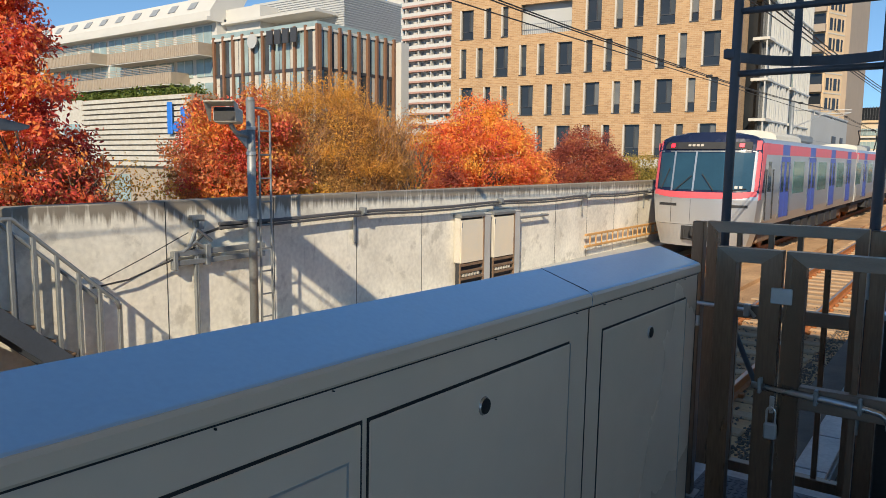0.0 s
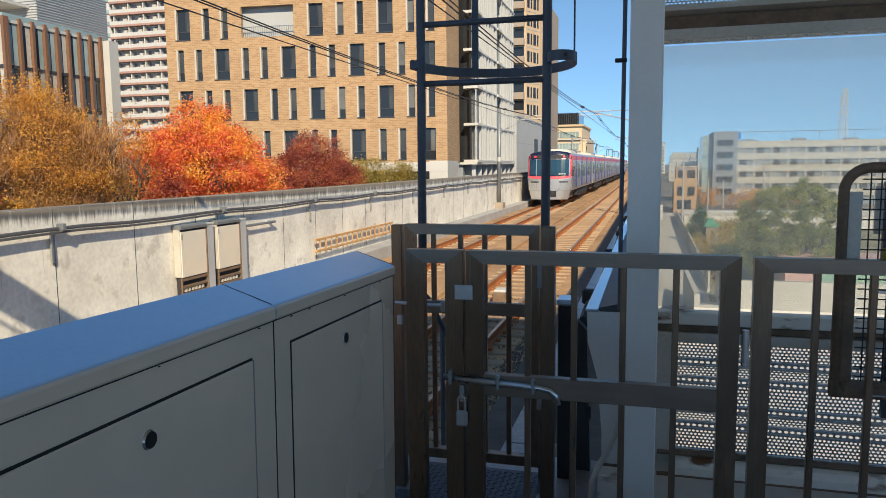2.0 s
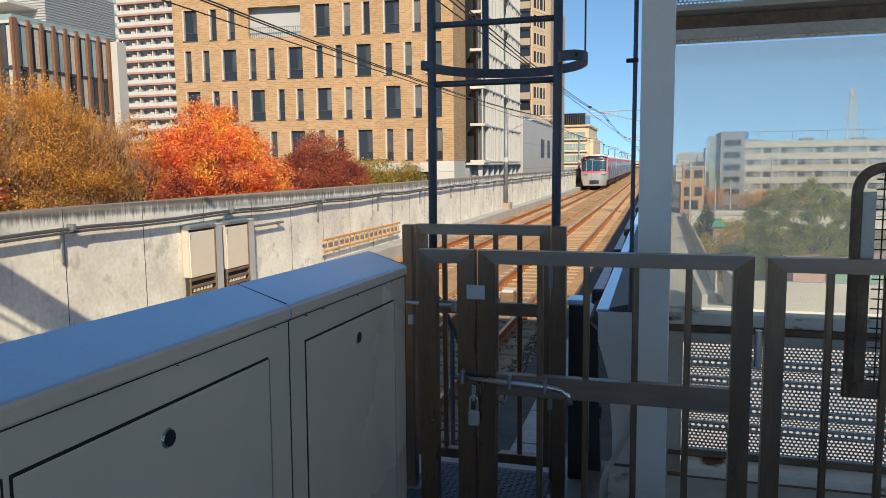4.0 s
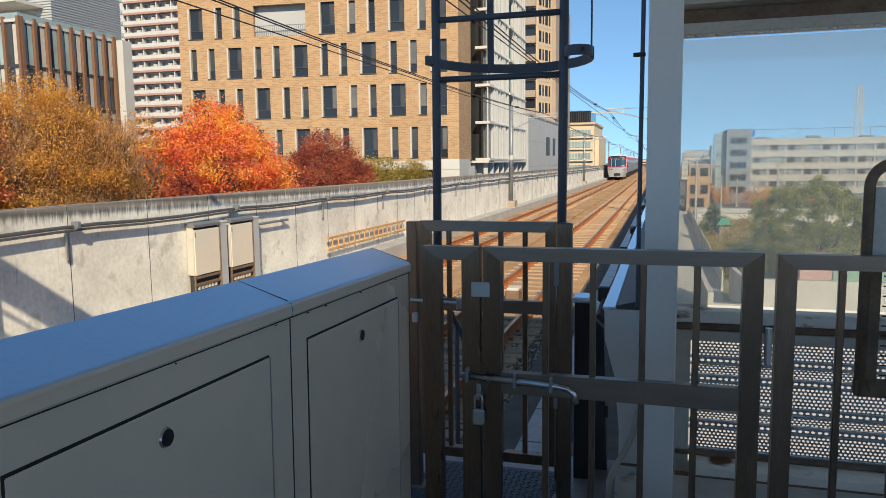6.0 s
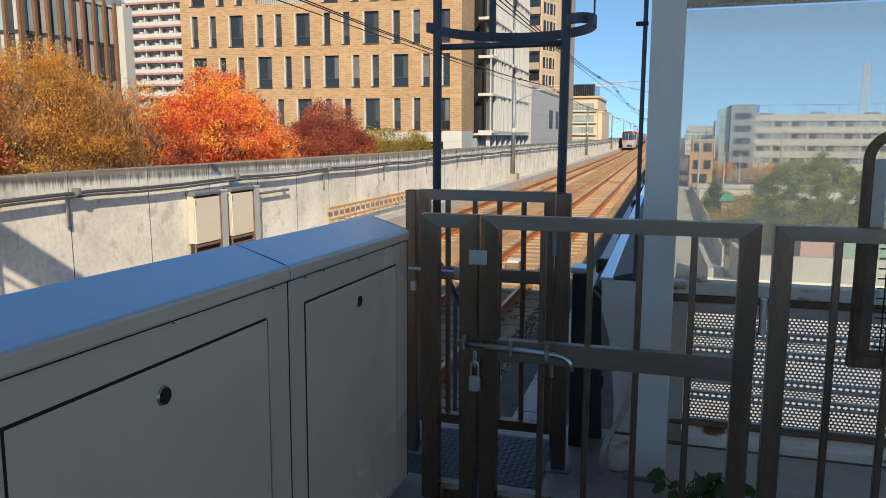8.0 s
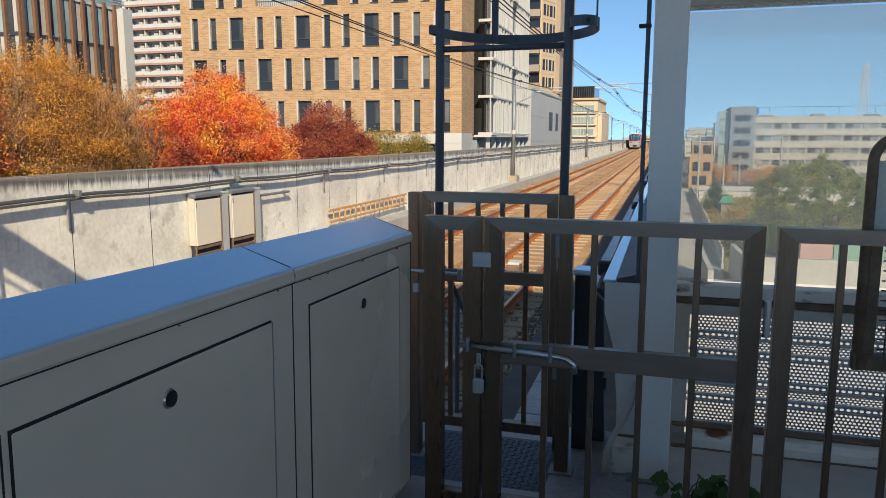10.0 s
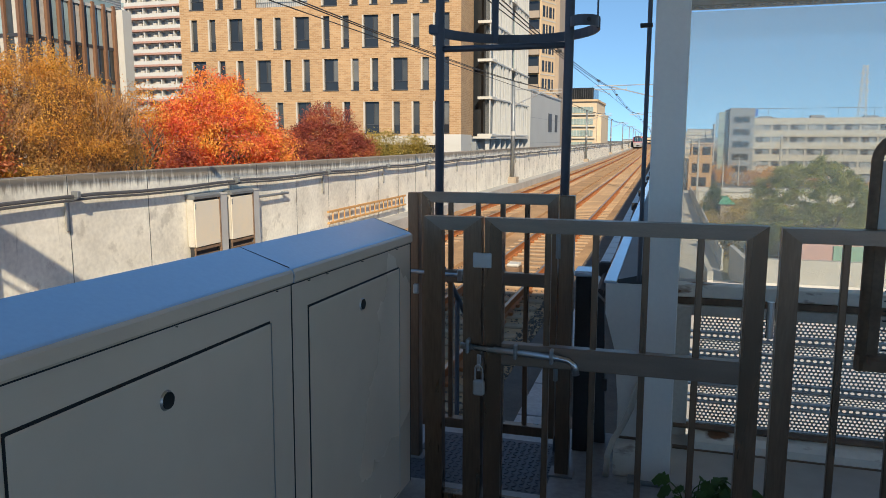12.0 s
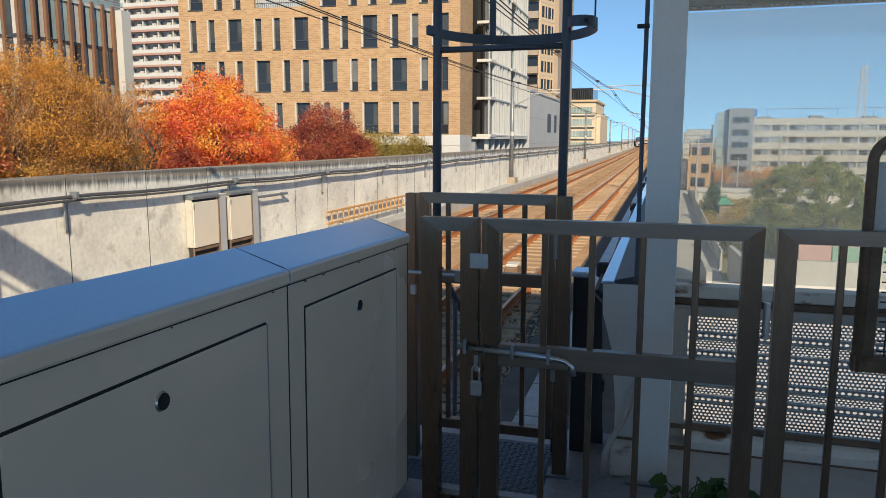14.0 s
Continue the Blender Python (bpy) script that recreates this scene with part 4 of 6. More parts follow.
sh = thing("platform_signal", "grey signal post with two hooded lamps on the far platform", "signal")
part("post", Mesh().tube([(-8.45, 2.95, 0.0), (-8.45, 2.95, 3.7)], 0.06, 12), M_GALV, sh, smooth=True)
for z, e in ((3.33, 3.52), (2.0, 3.66)):
    hd = part("lamp", B(-8.5, -8.34, 2.95, 3.2, z - 0.1, z + 0.16, 0.02), M_LADDER, sh)
    part("hood", Mesh().prism([(3.2, z + 0.13), (e, z + 0.03), (e, z), (e - 0.1, z - 0.03), (3.2, z - 0.02)], 0, -8.52, -8.3), M_LADDER, hd)
eq = thing("trackside_equipment", "grey steel cable terminal on a pole before the wall", "equipment")
part("pole", B(-8.42, -8.37, 5.69, 5.715, Z_WALK, 0.95, 0.004), M_GALV, eq)
part("pole", B(-8.42, -8.37, 5.722, 5.745, Z_WALK, 0.55, 0.004), M_GALV, eq)
part("pole_cap", B(-8.45, -8.35, 5.65, 5.84, 0.90, 0.97, 0.01), M_GALV, eq)
part("pole_cap", B(-8.44, -8.36, 5.76, 5.84, 0.78, 0.9, 0.01), M_GALV, eq)
for z in (0.45, 0.33):
    part("cross_arm", B(-8.42, -8.36, 5.35, 6.85, z, z + 0.07, 0.006), M_GALV, eq)
part("clamp", B(-8.44, -8.34, 5.36, 5.42, 0.28, 0.52, 0.008), M_GALV, eq)
part("clamp", B(-8.44, -8.34, 5.84, 5.92, 0.3, 0.58, 0.008), M_GALV, eq)
for a, b_ in (((5.7, 0.62), (5.5, 0.5)), ((5.7, 0.62), (5.9, 0.5)), ((5.72, 0.8), (5.6, 0.55)), ((5.72, 0.8), (5.95, 0.62))):
    part("brace", Mesh().tube([(-8.38, a[0], a[1]), (-8.38, b_[0], b_[1])], 0.026, 8), M_GALV, eq)
part("cable_joint", Mesh().tube([(-8.38, 6.1, 0.78), (-8.38, 6.45, 0.82)], 0.035, 10), M_DARK, eq, "dark cable joint")
part("cable", Mesh().tube([(-8.38, 5.7, 0.6), (-8.38, 5.85, 0.72), (-8.38, 6.1, 0.78), (-8.38, 6.5, 0.82), (-8.38, 6.9, 0.8)], 0.018, 6), M_DARK, eq)
part("cable", Mesh().tube([(-8.38, 5.7, 0.55), (-8.38, 5.3, 0.40), (-8.38, 4.75, 0.24), (-8.38, 4.3, 0.2)], 0.012, 6), M_DARK, eq)
part("cable", Mesh().tube([(-8.38, 5.6, 0.75), (-8.38, 5.0, 0.5), (-8.38, 4.4, 0.27)], 0.006, 5), M_DARK, eq)
# the terminal stands close to the wall
near_wall = Matrix.Translation((0.0056, 0.0054, -0.0663)) @ Matrix.Scale(1.0388, 4)
for piece in eq.children:
    piece.data.transform(near_wall)

for i, y in enumerate((12.12, 13.38)):
    cab = thing("wall_cabinet", "stained cream relay cabinet on a grey frame before the wall", "cabinet", "cabinets before the wall")
    w = 0.84
    part("box", B(-8.78, -8.63, y, y + w, -0.38, 0.56, 0.012), M_CREAM, cab)
    part("door", B(-8.625, -8.605, y + 0.01, y + w - 0.01, -0.38, 0.50, 0.006), M_DOOR, cab, "cream door tinged with rust")
    part("lid", Mesh().prism([(-8.79, 0.56), (-8.58, 0.55), (-8.575, 0.60), (-8.63, 0.635), (-8.79, 0.635)], 1, y - 0.015, y + w + 0.015), M_GALV, cab)
    # black strip painted for the dark gap beneath the lid
    part("seal", B(-8.628, -8.61, y + 0.02, y + w - 0.06, 0.51, 0.545), M_SEAM, cab)
    part("hinge", Mesh().tube([(-8.6, y + 0.03, 0.36), (-8.6, y + 0.03, 0.46)], 0.012, 6), M_GALV, cab)
    # pale grey stands in for aluminium that reflects the sky
    part("upright", B(-8.76, -8.6, y + w + 0.03, y + w + 0.27, Z_WALK, 0.58, 0.006), M_STEELW, cab, "upright, pale like aluminium mirroring sky")
    part("upright_cap", B(-8.77, -8.59, y + w + 0.02, y + w + 0.28, 0.58, 0.61, 0.004), M_BWHITE, cab)
    part("edge_strip", B(-8.63, -8.59, y + w - 0.008, y + w + 0.02, Z_WALK, 0.55, 0.004), M_RUSTY, cab)
    part("edge_strip", B(-8.63, -8.6, y - 0.02, y + 0.008, Z_WALK, -0.38, 0.004), M_RUSTY, cab)
    for zz in (-0.42, -0.56, -0.70, -0.84):
        part("terminal_rail", B(-8.66, -8.6, y + 0.01, y + w - 0.015, zz - 0.03, zz + 0.02, 0.004), M_RUSTY, cab, "rusty terminal rail")
    part("terminal_tray", B(-8.76, -8.66, y + 0.03, y + w - 0.03, -0.88, -0.385, 0.004), M_DARK, cab, "dark terminal tray")
    for k in range(6):
        part("insulator", B(-8.66, -8.61, y + 0.1 + k * 0.11, y + 0.16 + k * 0.11, -0.67, -0.60, 0.006), M_CREAM, cab)
bar = thing("wall_bar", "short grey steel bar fixed to the wall", "bar")
part("rod", Mesh().tube([(-8.68, 14.5, 0.42), (-8.68, 15.95, 0.42)], 0.03, 8), M_GALV, bar)
for y in (14.6, 15.85):
    part("stub", B(-8.8, -8.66, y - 0.03, y + 0.03, 0.39, 0.45), M_GALV, bar)
wl = thing("stored_ladder", "yellow-brown ladder hung sideways on the wall", "ladder")
for z in (-0.25, -0.56):
    part("side_rail", B(-8.7, -8.64, 18.1, 24.3, z - 0.03, z + 0.03, 0.008), M_BAMBOO, wl)
for k in range(16):
    y = 18.4 + k * 0.38
    part("rung", Mesh().tube([(-8.67, y, -0.52), (-8.67, y, -0.28)], 0.02, 6), M_BAMBOO, wl)
for y in (19.0, 23.4):
    part("hook", B(-8.8, -8.6, y - 0.02, y + 0.02, -0.62, -0.58), M_GALV, wl)
tb = thing("track_box", "white lidded box between the rails", "box")
part("box", B(-3.2, -2.9, 15.2, 15.6, Z_BED, -1.0, 0.02), M_RUSTY, tb)
part("lid", B(-3.18, -2.92, 15.25, 15.6, -1.0, -0.93, 0.02), M_BWHITE, tb, "white lid")

# concrete steps from the landing down to the track
steps = thing("concrete_steps", "grey concrete steps leading down to the track bed", "steps")
for k in range(5):
    part("step", B(-1.5, -0.72, 5.0 + k * 0.27, 5.28 + k * 0.27, Z_BED - 0.1, Z_LAND - 0.17 * (k + 1), 0.008), M_CONC2, steps)
part("cheek", Mesh().prism([(5.0, Z_BED), (5.0, Z_LAND), (5.15, Z_LAND), (6.5, Z_BED + 0.08), (6.5, Z_BED)], 0, -0.72, -0.6), M_CONC2, steps)
hr = thing("stair_handrail", "dark steel handrail beside the track steps", "handrail")
part("rail", Mesh().tube([(-1.56, 4.72, 0.95), (-1.54, 5.1, 0.75), (-1.54, 6.4, -0.25), (-1.54, 6.45, -1.1)], 0.022, 8), M_LADDER, hr, smooth=True)
for y, z in ((4.72, 0.95), (5.5, 0.44)):
    part("post", Mesh().tube([(-1.55, y, Z_LAND - max(0, y - 5) * 0.63 - 0.02), (-1.55, y, z)], 0.02, 8), M_LADDER, hr)

# ---- overhead line ----
def mast(y, side):
    x = -8.62 if side < 0 else 0.35
    m = thing("line_mast", "grey steel overhead line mast on a tan concrete foot", "mast", "overhead line masts")
    part("foot", B(x - 0.22, x + 0.3, y - 0.4, y + 0.4, -1.3, -0.5, 0.03), M_TAUPE if side < 0 else M_CONC2, m, "tan concrete foot")
    part("pole", Mesh().tube([(x, y, -0.5), (x, y, 5.0)], 0.12, 14, 0.10), M_GALV, m, smooth=True)
    s = 1 if side < 0 else -1
    tx = TRACK_L if side < 0 else TRACK_R
    part("arm", Mesh().tube([(x, y, 3.6), (tx - 0.1 * s, y, 4.45)], 0.03, 6), M_ALU, m)
    part("arm", Mesh().tube([(x, y, 4.55), (tx, y, 4.5)], 0.025, 6), M_ALU, m)
    part("loop", Mesh().tube([(tx - 0.9 * s, y, 4.30), (tx + 0.8 * s, y, 4.34), (tx + 0.8 * s, y, 4.5), (tx - 0.9 * s, y, 4.52), (tx - 0.9 * s, y, 4.3)], 0.022, 6), M_BWHITE, m)
    part("steady", Mesh().tube([(tx + 0.7 * s, y, 4.32), (tx - 0.1 * s, y, 4.06)], 0.018, 6), M_ALU, m)
    part("band", Mesh().tube([(x, y, 1.9), (x, y, 2.15)], 0.125, 12), M_BWHITE, m)
    return m


MASTS = (43.0, 86.0, 129.0, 172.0, 215.0, 258.0, 301.0)
for y in MASTS:
    mast(y, -1)
    mast(y - 2, 1)
for tx in (TRACK_L, TRACK_R):
    wires = thing("overhead_wire", "dark overhead contact wire with its twin messenger wires", "wire", "overhead wires")
    part("contact_wire", Mesh().tube([(tx, -14, 4.04), (tx, 310, 4.04)], 0.011, 5), M_DARK, wires)
    pts = []
    for i in range(-1, 7):
        for k in range(10):
            t = k / 10
            pts.append((tx, 43 * (i + 1) + 43 * t, 4.5 - 0.36 * 4 * t * (1 - t)))
    for dx in (-0.05, 0.05):
        part("messenger_wire", Mesh().tube([(px + dx, py_, pz) for px, py_, pz in pts], 0.013, 5), M_DARK, wires)
    for p in pts[2::3]:
        part("dropper", Mesh().tube([(p[0], p[1], 4.04), p], 0.005, 4), M_DARK, wires)
        part("clamp", B(p[0] - 0.08, p[0] + 0.08, p[1] - 0.05, p[1] + 0.05, p[2] - 0.03, p[2] + 0.05, 0.01), M_DARK, wires)


# ---- brick building ----
WINPICK = random.Random(77)


def window_unit(parent, x0, x1, z0, z1, M, wide):
    """A recessed window: dark panel below, grey pane above, frame, sun-facing jamb painted pale, sill."""
    d = 0.26
    zm = z0 + 0.27 * (z1 - z0)
    w = part("window", Mesh().box(x0, x1, d, d + 0.05, z0, zm, m=M), M_WINDARK, parent)
    glass_ = WINPICK.choice((M_WINUP, M_WINUP, M_WINCURT, M_WINDARK))
    if wide:
        part("pane", Mesh().box(x0, x0 + 0.9, d, d + 0.05, zm, z1, m=M), M_WINDARK, w)
        part("pane", Mesh().box(x0 + 0.95, x1, d, d + 0.05, zm, z1, m=M), glass_, w)
    else:
        part("pane", Mesh().box(x0, x1, d, d + 0.05, zm, z1, m=M), glass_, w)
    f = Mesh()
    f.box(x1 - 0.05, x1, d - 0.05, d, z0, z1, m=M)
    f.box(x0 + 0.12, x1, d - 0.05, d, z1 - 0.06, z1, m=M)
    f.box(x0 + 0.12, x1, d - 0.05, d, zm - 0.03, zm + 0.03, m=M)
    if wide:
        f.box(x0 + 0.9, x0 + 0.95, d - 0.05, d, zm, z1, m=M)
    part("frame", f, M_WINFRAME, w)
    part("jamb", Mesh().box(x0 - 0.02, x0 + 0.13, -0.01, d, z0, z1, m=M), M_REVEAL, w, "jamb coloured pale as if sunlit")
    part("sill", Mesh().box(x0 - 0.03, x1 + 0.03, -0.06, d, z0 - 0.08, z0, m=M), M_WINFRAME, w)


def facade(parent, M, L, rows, z_lo, z_hi, material, depth=0.3):
    """A wall from x = -L to 0 with real openings, cut into strips between the windows."""
    wallm = Mesh()
    z = z_lo
    for z0, z1, cols in rows:
        wallm.box(-L, 0, 0, depth, z, z0, m=M)
        x = -L
        for a, b_ in cols:
            wallm.box(x, a, 0, depth, z0, z1, m=M)
            x = b_
        wallm.box(x, 0, 0, depth, z0, z1, m=M)
        z = z1
    wallm.box(-L, 0, 0, depth, z, z_hi, m=M)
    return part("wall", wallm, material, parent)


brick = thing("brick_building", "tall tan brick building with narrow dark windows", "building")
BM = Matrix.Translation((-17.0, 62.0, 0)) @ pose(0, 0, 0, 0, 0, 5.8)


def brick_cols(off):
    cols = []
    for i in range(-1, 6):
        u = 1.0 + off + i * 6.25
        for a, w in ((u, 1.42), (u + 2.62, 0.70), (u + 4.38, 0.70)):
            if a > 0.4 and a + w < 25.4:
                cols.append((-(a + w), -a))
    return sorted(cols)


rows = []
for r, (zt, off) in enumerate(((4.93, 0.0), (8.64, 3.66), (12.28, 0.0), (15.85, 3.66))):
    cols = brick_cols(off)
    if r == 3:
        cols = [c for c in cols if not (-18.9 < c[0] < -13.2 or -18.9 < c[1] < -13.2)] + [(-18.5, -13.6)]
        cols.sort()
    rows.append((zt - 2.68, zt, cols))
facade(brick, BM, 25.8, rows, 2.0, 18.4, M_BRICK)
for r, (z0, z1, cols) in enumerate(rows):
    for a, b_ in cols:
        if b_ - a > 3:
            bal = part("balcony", Mesh().box(a, b_, 1.6, 1.7, z0, z1, m=BM).box(a, b_, 0.3, 1.7, z0 - 0.2, z0, m=BM), M_GREY, brick, "recessed balcony with pale walls")
            gd = Mesh()
            for k in range(24):
                x = a + (k + 0.5) * (b_ - a) / 24
                gd.box(x - 0.015, x + 0.015, 0.1, 0.13, z0, z0 + 0.9, m=BM)
            gd.box(a, b_, 0.09, 0.14, z0 + 0.88, z0 + 0.94, m=BM)
            part("railing", gd, M_GALV, bal)
        else:
            window_unit(brick, a, b_, z0, z1, BM, b_ - a > 1)
part("side_wall", Mesh().box(-0.3, 0, 0.304, 7, 2.0, 18.4, m=BM), M_BRICK, brick)
part("core", Mesh().box(-25.8, -0.5, 0.7, 30, -8, 18.2, m=BM), M_GREY, brick)
part("plinth_band", Mesh().box(-25.8, 0.02, -0.05, 6, 1.2, 1.996, m=BM), M_BWHITE, brick, "white plinth band")
part("plinth", Mesh().box(-25.8, 0, 0.1, 5.9, -8, 1.2, m=BM), M_WINDARK, brick, "dark glazed ground floor")
part("corner_base", Mesh().box(-1.6, 0.01, -0.02, 5.95, -8, 2.1, m=BM), M_BWHITE, brick)
part("parapet", Mesh().box(-26.0, 0.2, -0.1, 8, 18.4, 18.8, m=BM), M_GREY, brick)

# steel-framed annex along the line
annex = thing("glazed_annex", "glazed annex behind a pale steel fin frame", "building")
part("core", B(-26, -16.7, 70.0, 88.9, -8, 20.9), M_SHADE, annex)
FLOORS = [2.0 + 3.45 * k for k in range(6)]
gaps = random.Random(17)
y = 70.7
while y < 88.4:
    if not 78.4 < y < 80.4:
        w = gaps.choice((0.10, 0.10, 0.17))
        part("fin", B(-16.22, -15.98, y, y + w, 2.0, 21), M_STEELW, annex)
    y += gaps.choice((0.62, 0.85, 1.25))
for z in FLOORS:
    part("ledge", B(-17.0, -15.95, 70.5, 88.8, z, z + 0.14), M_STEELW, annex)
    for ya, yb_ in ((68.6, 70.6), (78.3, 80.5)):
        part("bay_slab", B(-17.2, -15.8, ya, yb_, z - 0.05, z + 0.2), M_BWHITE, annex, "white bay slab")
        part("bay_glass", B(-16.7, -16.5, ya + 0.3, yb_, z + 0.2, z + 3.4), M_WINDARK, annex, "dark bay window")
        part("bay_post", B(-16.1, -15.98, ya + 0.1, ya + 0.2, z + 0.2, z + 3.4), M_STEELW, annex)
    for k in range(9):
        y = 70.9 + k * 1.98
        if not 77.0 < y < 80.5:
            part("panel", B(-16.7, -16.62, y, y + 1.1, z + 0.3, z + 3.3), M_GREY if k % 3 else M_BGLASS, annex)
part("bay_side", B(-18.1, -16.72, 69.86, 69.96, 2.0, 20.9), M_WINDARK, annex, "dark bay flank")
part("soffit", B(-17.6, -15.9, 68.6, 88.8, 1.75, 1.95), M_BWHITE, annex)
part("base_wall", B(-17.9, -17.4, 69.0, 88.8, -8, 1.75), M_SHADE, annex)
for k in range(8):
    part("soffit_fin", B(-16.6, -16.2, 69.3 + k * 2.5, 69.42 + k * 2.5, -8, 1.75), M_STEELW, annex)

greyb = thing("grey_block", "low windowless light grey building", "building")
part("body", B(-30, -15.8, 89.2, 115.2, -8, 7.45), M_GREY, greyb)
for y, w in ((103.2, 3.0), (109.6, 2.2)):
    part("window", B(-15.82, -15.74, y, y + w, 2.7, 5.2), M_WINFRAME, greyb)
part("cornice", B(-30, -15.7, 89.1, 115.3, 7.45, 7.65), M_STEELW, greyb)
for z in (1.2, 4.3):
    part("panel_joint", B(-15.81, -15.79, 89.2, 115.2, z, z + 0.05), M_SHADE, greyb)

tan = thing("tan_tower", "tall tan apartment tower with dark balcony openings", "apartment tower")
part("body", Mesh().prism([(-42, 134), (-22.1, 134), (-20.3, 139), (-22, 150), (-42, 150)], 2, -8, 34), M_TAN, tan)
TF = Matrix.Translation((-22.1, 134, 0)) @ pose(0, 0, 0, 0, 0, math.degrees(math.atan2(5, 1.8)))
for k in range(10):
    z = 1.0 + k * 3.15
    for u, w in ((0.5, 0.8), (1.8, 0.45), (2.8, 0.9), (4.2, 0.45)):
        part("opening", Mesh().box(u, u + w, -0.06, 0.06, z + 0.1, z + 2.0, m=TF), M_WINDARK, tan)
    part("floor_line", Mesh().box(0, 5.3, -0.05, 0.05, z - 0.5, z - 0.3, m=TF), M_REVEAL, tan)
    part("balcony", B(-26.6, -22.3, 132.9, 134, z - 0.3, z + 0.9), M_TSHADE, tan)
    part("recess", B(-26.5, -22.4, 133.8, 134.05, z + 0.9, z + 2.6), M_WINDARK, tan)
# the rear bay's darker tone paints in the shade on that side
part("rear_bay", B(-40, -20.1, 143, 165, -8, 33), M_TSHADE, tan, "rear bay in shaded tan")

yb = thing("yellow_house_block", "yellow office block with pale window bands", "building")
part("body", B(-25, -17.0, 190, 215, -8, 11.0), M_YEL, yb)
part("wing", B(-17.0, -16.0, 192, 215, -8, 8.1), M_YEL, yb)
part("eave", B(-25.3, -16.7, 189.5, 215, 11.0, 11.5), M_TAN, yb, "tan eave slab")
for k in range(5):
    z = -3.4 + k * 2.9
    part("window_band", B(-24.4, -17.9, 189.85, 190.05, z, z + 1.5), M_BGLASS, yb)
    part("slab", B(-25.1, -17.3, 189.4, 190, z - 0.55, z - 0.3), M_BWHITE, yb)
    for q in range(9):
        part("mullion", B(-24.3 + q * 0.8, -24.22 + q * 0.8, 189.78, 189.86, z, z + 1.5), M_BWHITE, yb)
part("roof_screen", B(-25, -18.0, 191, 205, 11.5, 14.4), M_WINDARK, yb, "dark slatted roof screen")
for k in range(13):
    part("screen_post", B(-25 + k * 0.55, -24.9 + k * 0.55, 190.9, 191, 11.5, 14.6), M_WINFRAME, yb)

# ---- white and brown building ----
wb = thing("office_building", "white office building with balconies and a brown-finned glass wing", "office building")
part("wing_core", B(-80.4, -61.8, 60.3, 73.6, -8, 16.2), M_BGLASS, wb)
for k in range(11):
    x = -80.0 + k * 1.84
    part("fin", B(x - 0.17, x + 0.17, 59.95, 60.3, -2, 16.75), M_BROWN, wb)
    if k < 10:
        part("mullion", B(x + 0.9, x + 0.98, 60.2, 60.32, -2, 16.2), M_WINFRAME, wb)
for k in range(9):
    y = 60.4 + k * 1.62
    part("fin", B(-61.8, -61.4, y - 0.17, y + 0.17, -2, 16.75), M_BROWN, wb)
    part("mullion", B(-61.82, -61.7, y + 0.75, y + 0.82, -2, 16.2), M_WINFRAME, wb)
for z in (8.0, 3.9, -0.2):
    part("floor_band", B(-80.4, -61.7, 60.1, 60.35, z, z + 0.5), M_BWHITE, wb)
    part("floor_band", B(-61.9, -61.65, 60.3, 73.6, z, z + 0.4), M_WINFRAME, wb)
part("roof_edge", B(-80.5, -61.6, 60.0, 73.7, 16.2, 16.5), M_BWHITE, wb)
part("end_wall", B(-62.0, -60.6, 73.7, 75.2, -8, 16.4), M_BWHITE, wb, "white end wall")
rb = random.Random(8)
for k in range(10):
    for z, h in ((12.1, 3.9), (8.6, 3.4), (4.5, 3.4), (0.4, 3.4)):
        for a in (0.22, 0.98):
            x = -80.0 + k * 1.84 + a
            part("wing_pane", B(x, x + 0.66, 60.2, 60.28, z, z + h), rb.choice((M_BGLASS, M_WINUP, M_REVEAL, M_REVEAL, M_BGLASS)), wb)
for k in range(8):
    for z, h in ((12.1, 3.9), (8.5, 3.5), (4.4, 3.5), (0.3, 3.5)):
        for a in (0.2, 0.85):
            y = 60.4 + k * 1.62 + a
            part("wing_pane", B(-61.8, -61.72, y, y + 0.56, z, z + h), rb.choice((M_WINUP, M_BGLASS, M_BGLASS, M_REVEAL)), wb)
part("floor_band", B(-80.4, -61.7, 60.1, 60.35, 11.75, 12.1), M_WINFRAME, wb)
part("floor_band", B(-61.9, -61.65, 60.3, 73.6, 11.75, 12.1), M_WINFRAME, wb)
blinds = Mesh()
for k in range(10):
    for z in (8.6, 4.5, 0.4):
        if rb.random() < 0.7:
            h = rb.uniform(1.0, 3.0)
            x = -79.6 + k * 1.84
            blinds.box(x, x + 0.75, 60.24, 60.29, z + 3.4 - h, z + 3.4)
tagged(part("blinds", blinds, M_REVEAL, wb), "pale blinds behind the glass", kind="stuff")
part("roof_glass", B(-80.4, -61.7, 60.15, 60.2, 16.5, 17.1), M_BGLASS, wb, "glass roof guard")
part("roof_glass", B(-61.75, -61.7, 60.2, 73.6, 16.5, 17.1), M_BGLASS, wb)
part("sign_disc", Mesh().tube([(-72.0, 59.45, 15.6), (-72.0, 59.6, 15.6)], 0.85, 18), M_GREY, wb, "pale round emblem")
for k in range(4):
    x = -69.2 + 1.35 * k
    part("sign_bar", B(x, x + 0.95, 59.3, 59.5, 14.9, 16.5), M_WINFRAME, wb, "dark sign letter bar")
part("penthouse", B(-79, -62.6, 65.5, 76, 16.5, 21.6), M_GREY, wb, "grey louvred penthouse")
part("terrace_block", B(-80.6, -74.0, 62.5, 72, 16.5, 20.6), M_BWHITE, wb)
part("terrace_roof", B(-80.6, -63.5, 61.6, 65.4, 18.6, 18.9), M_BWHITE, wb, "white terrace canopy")
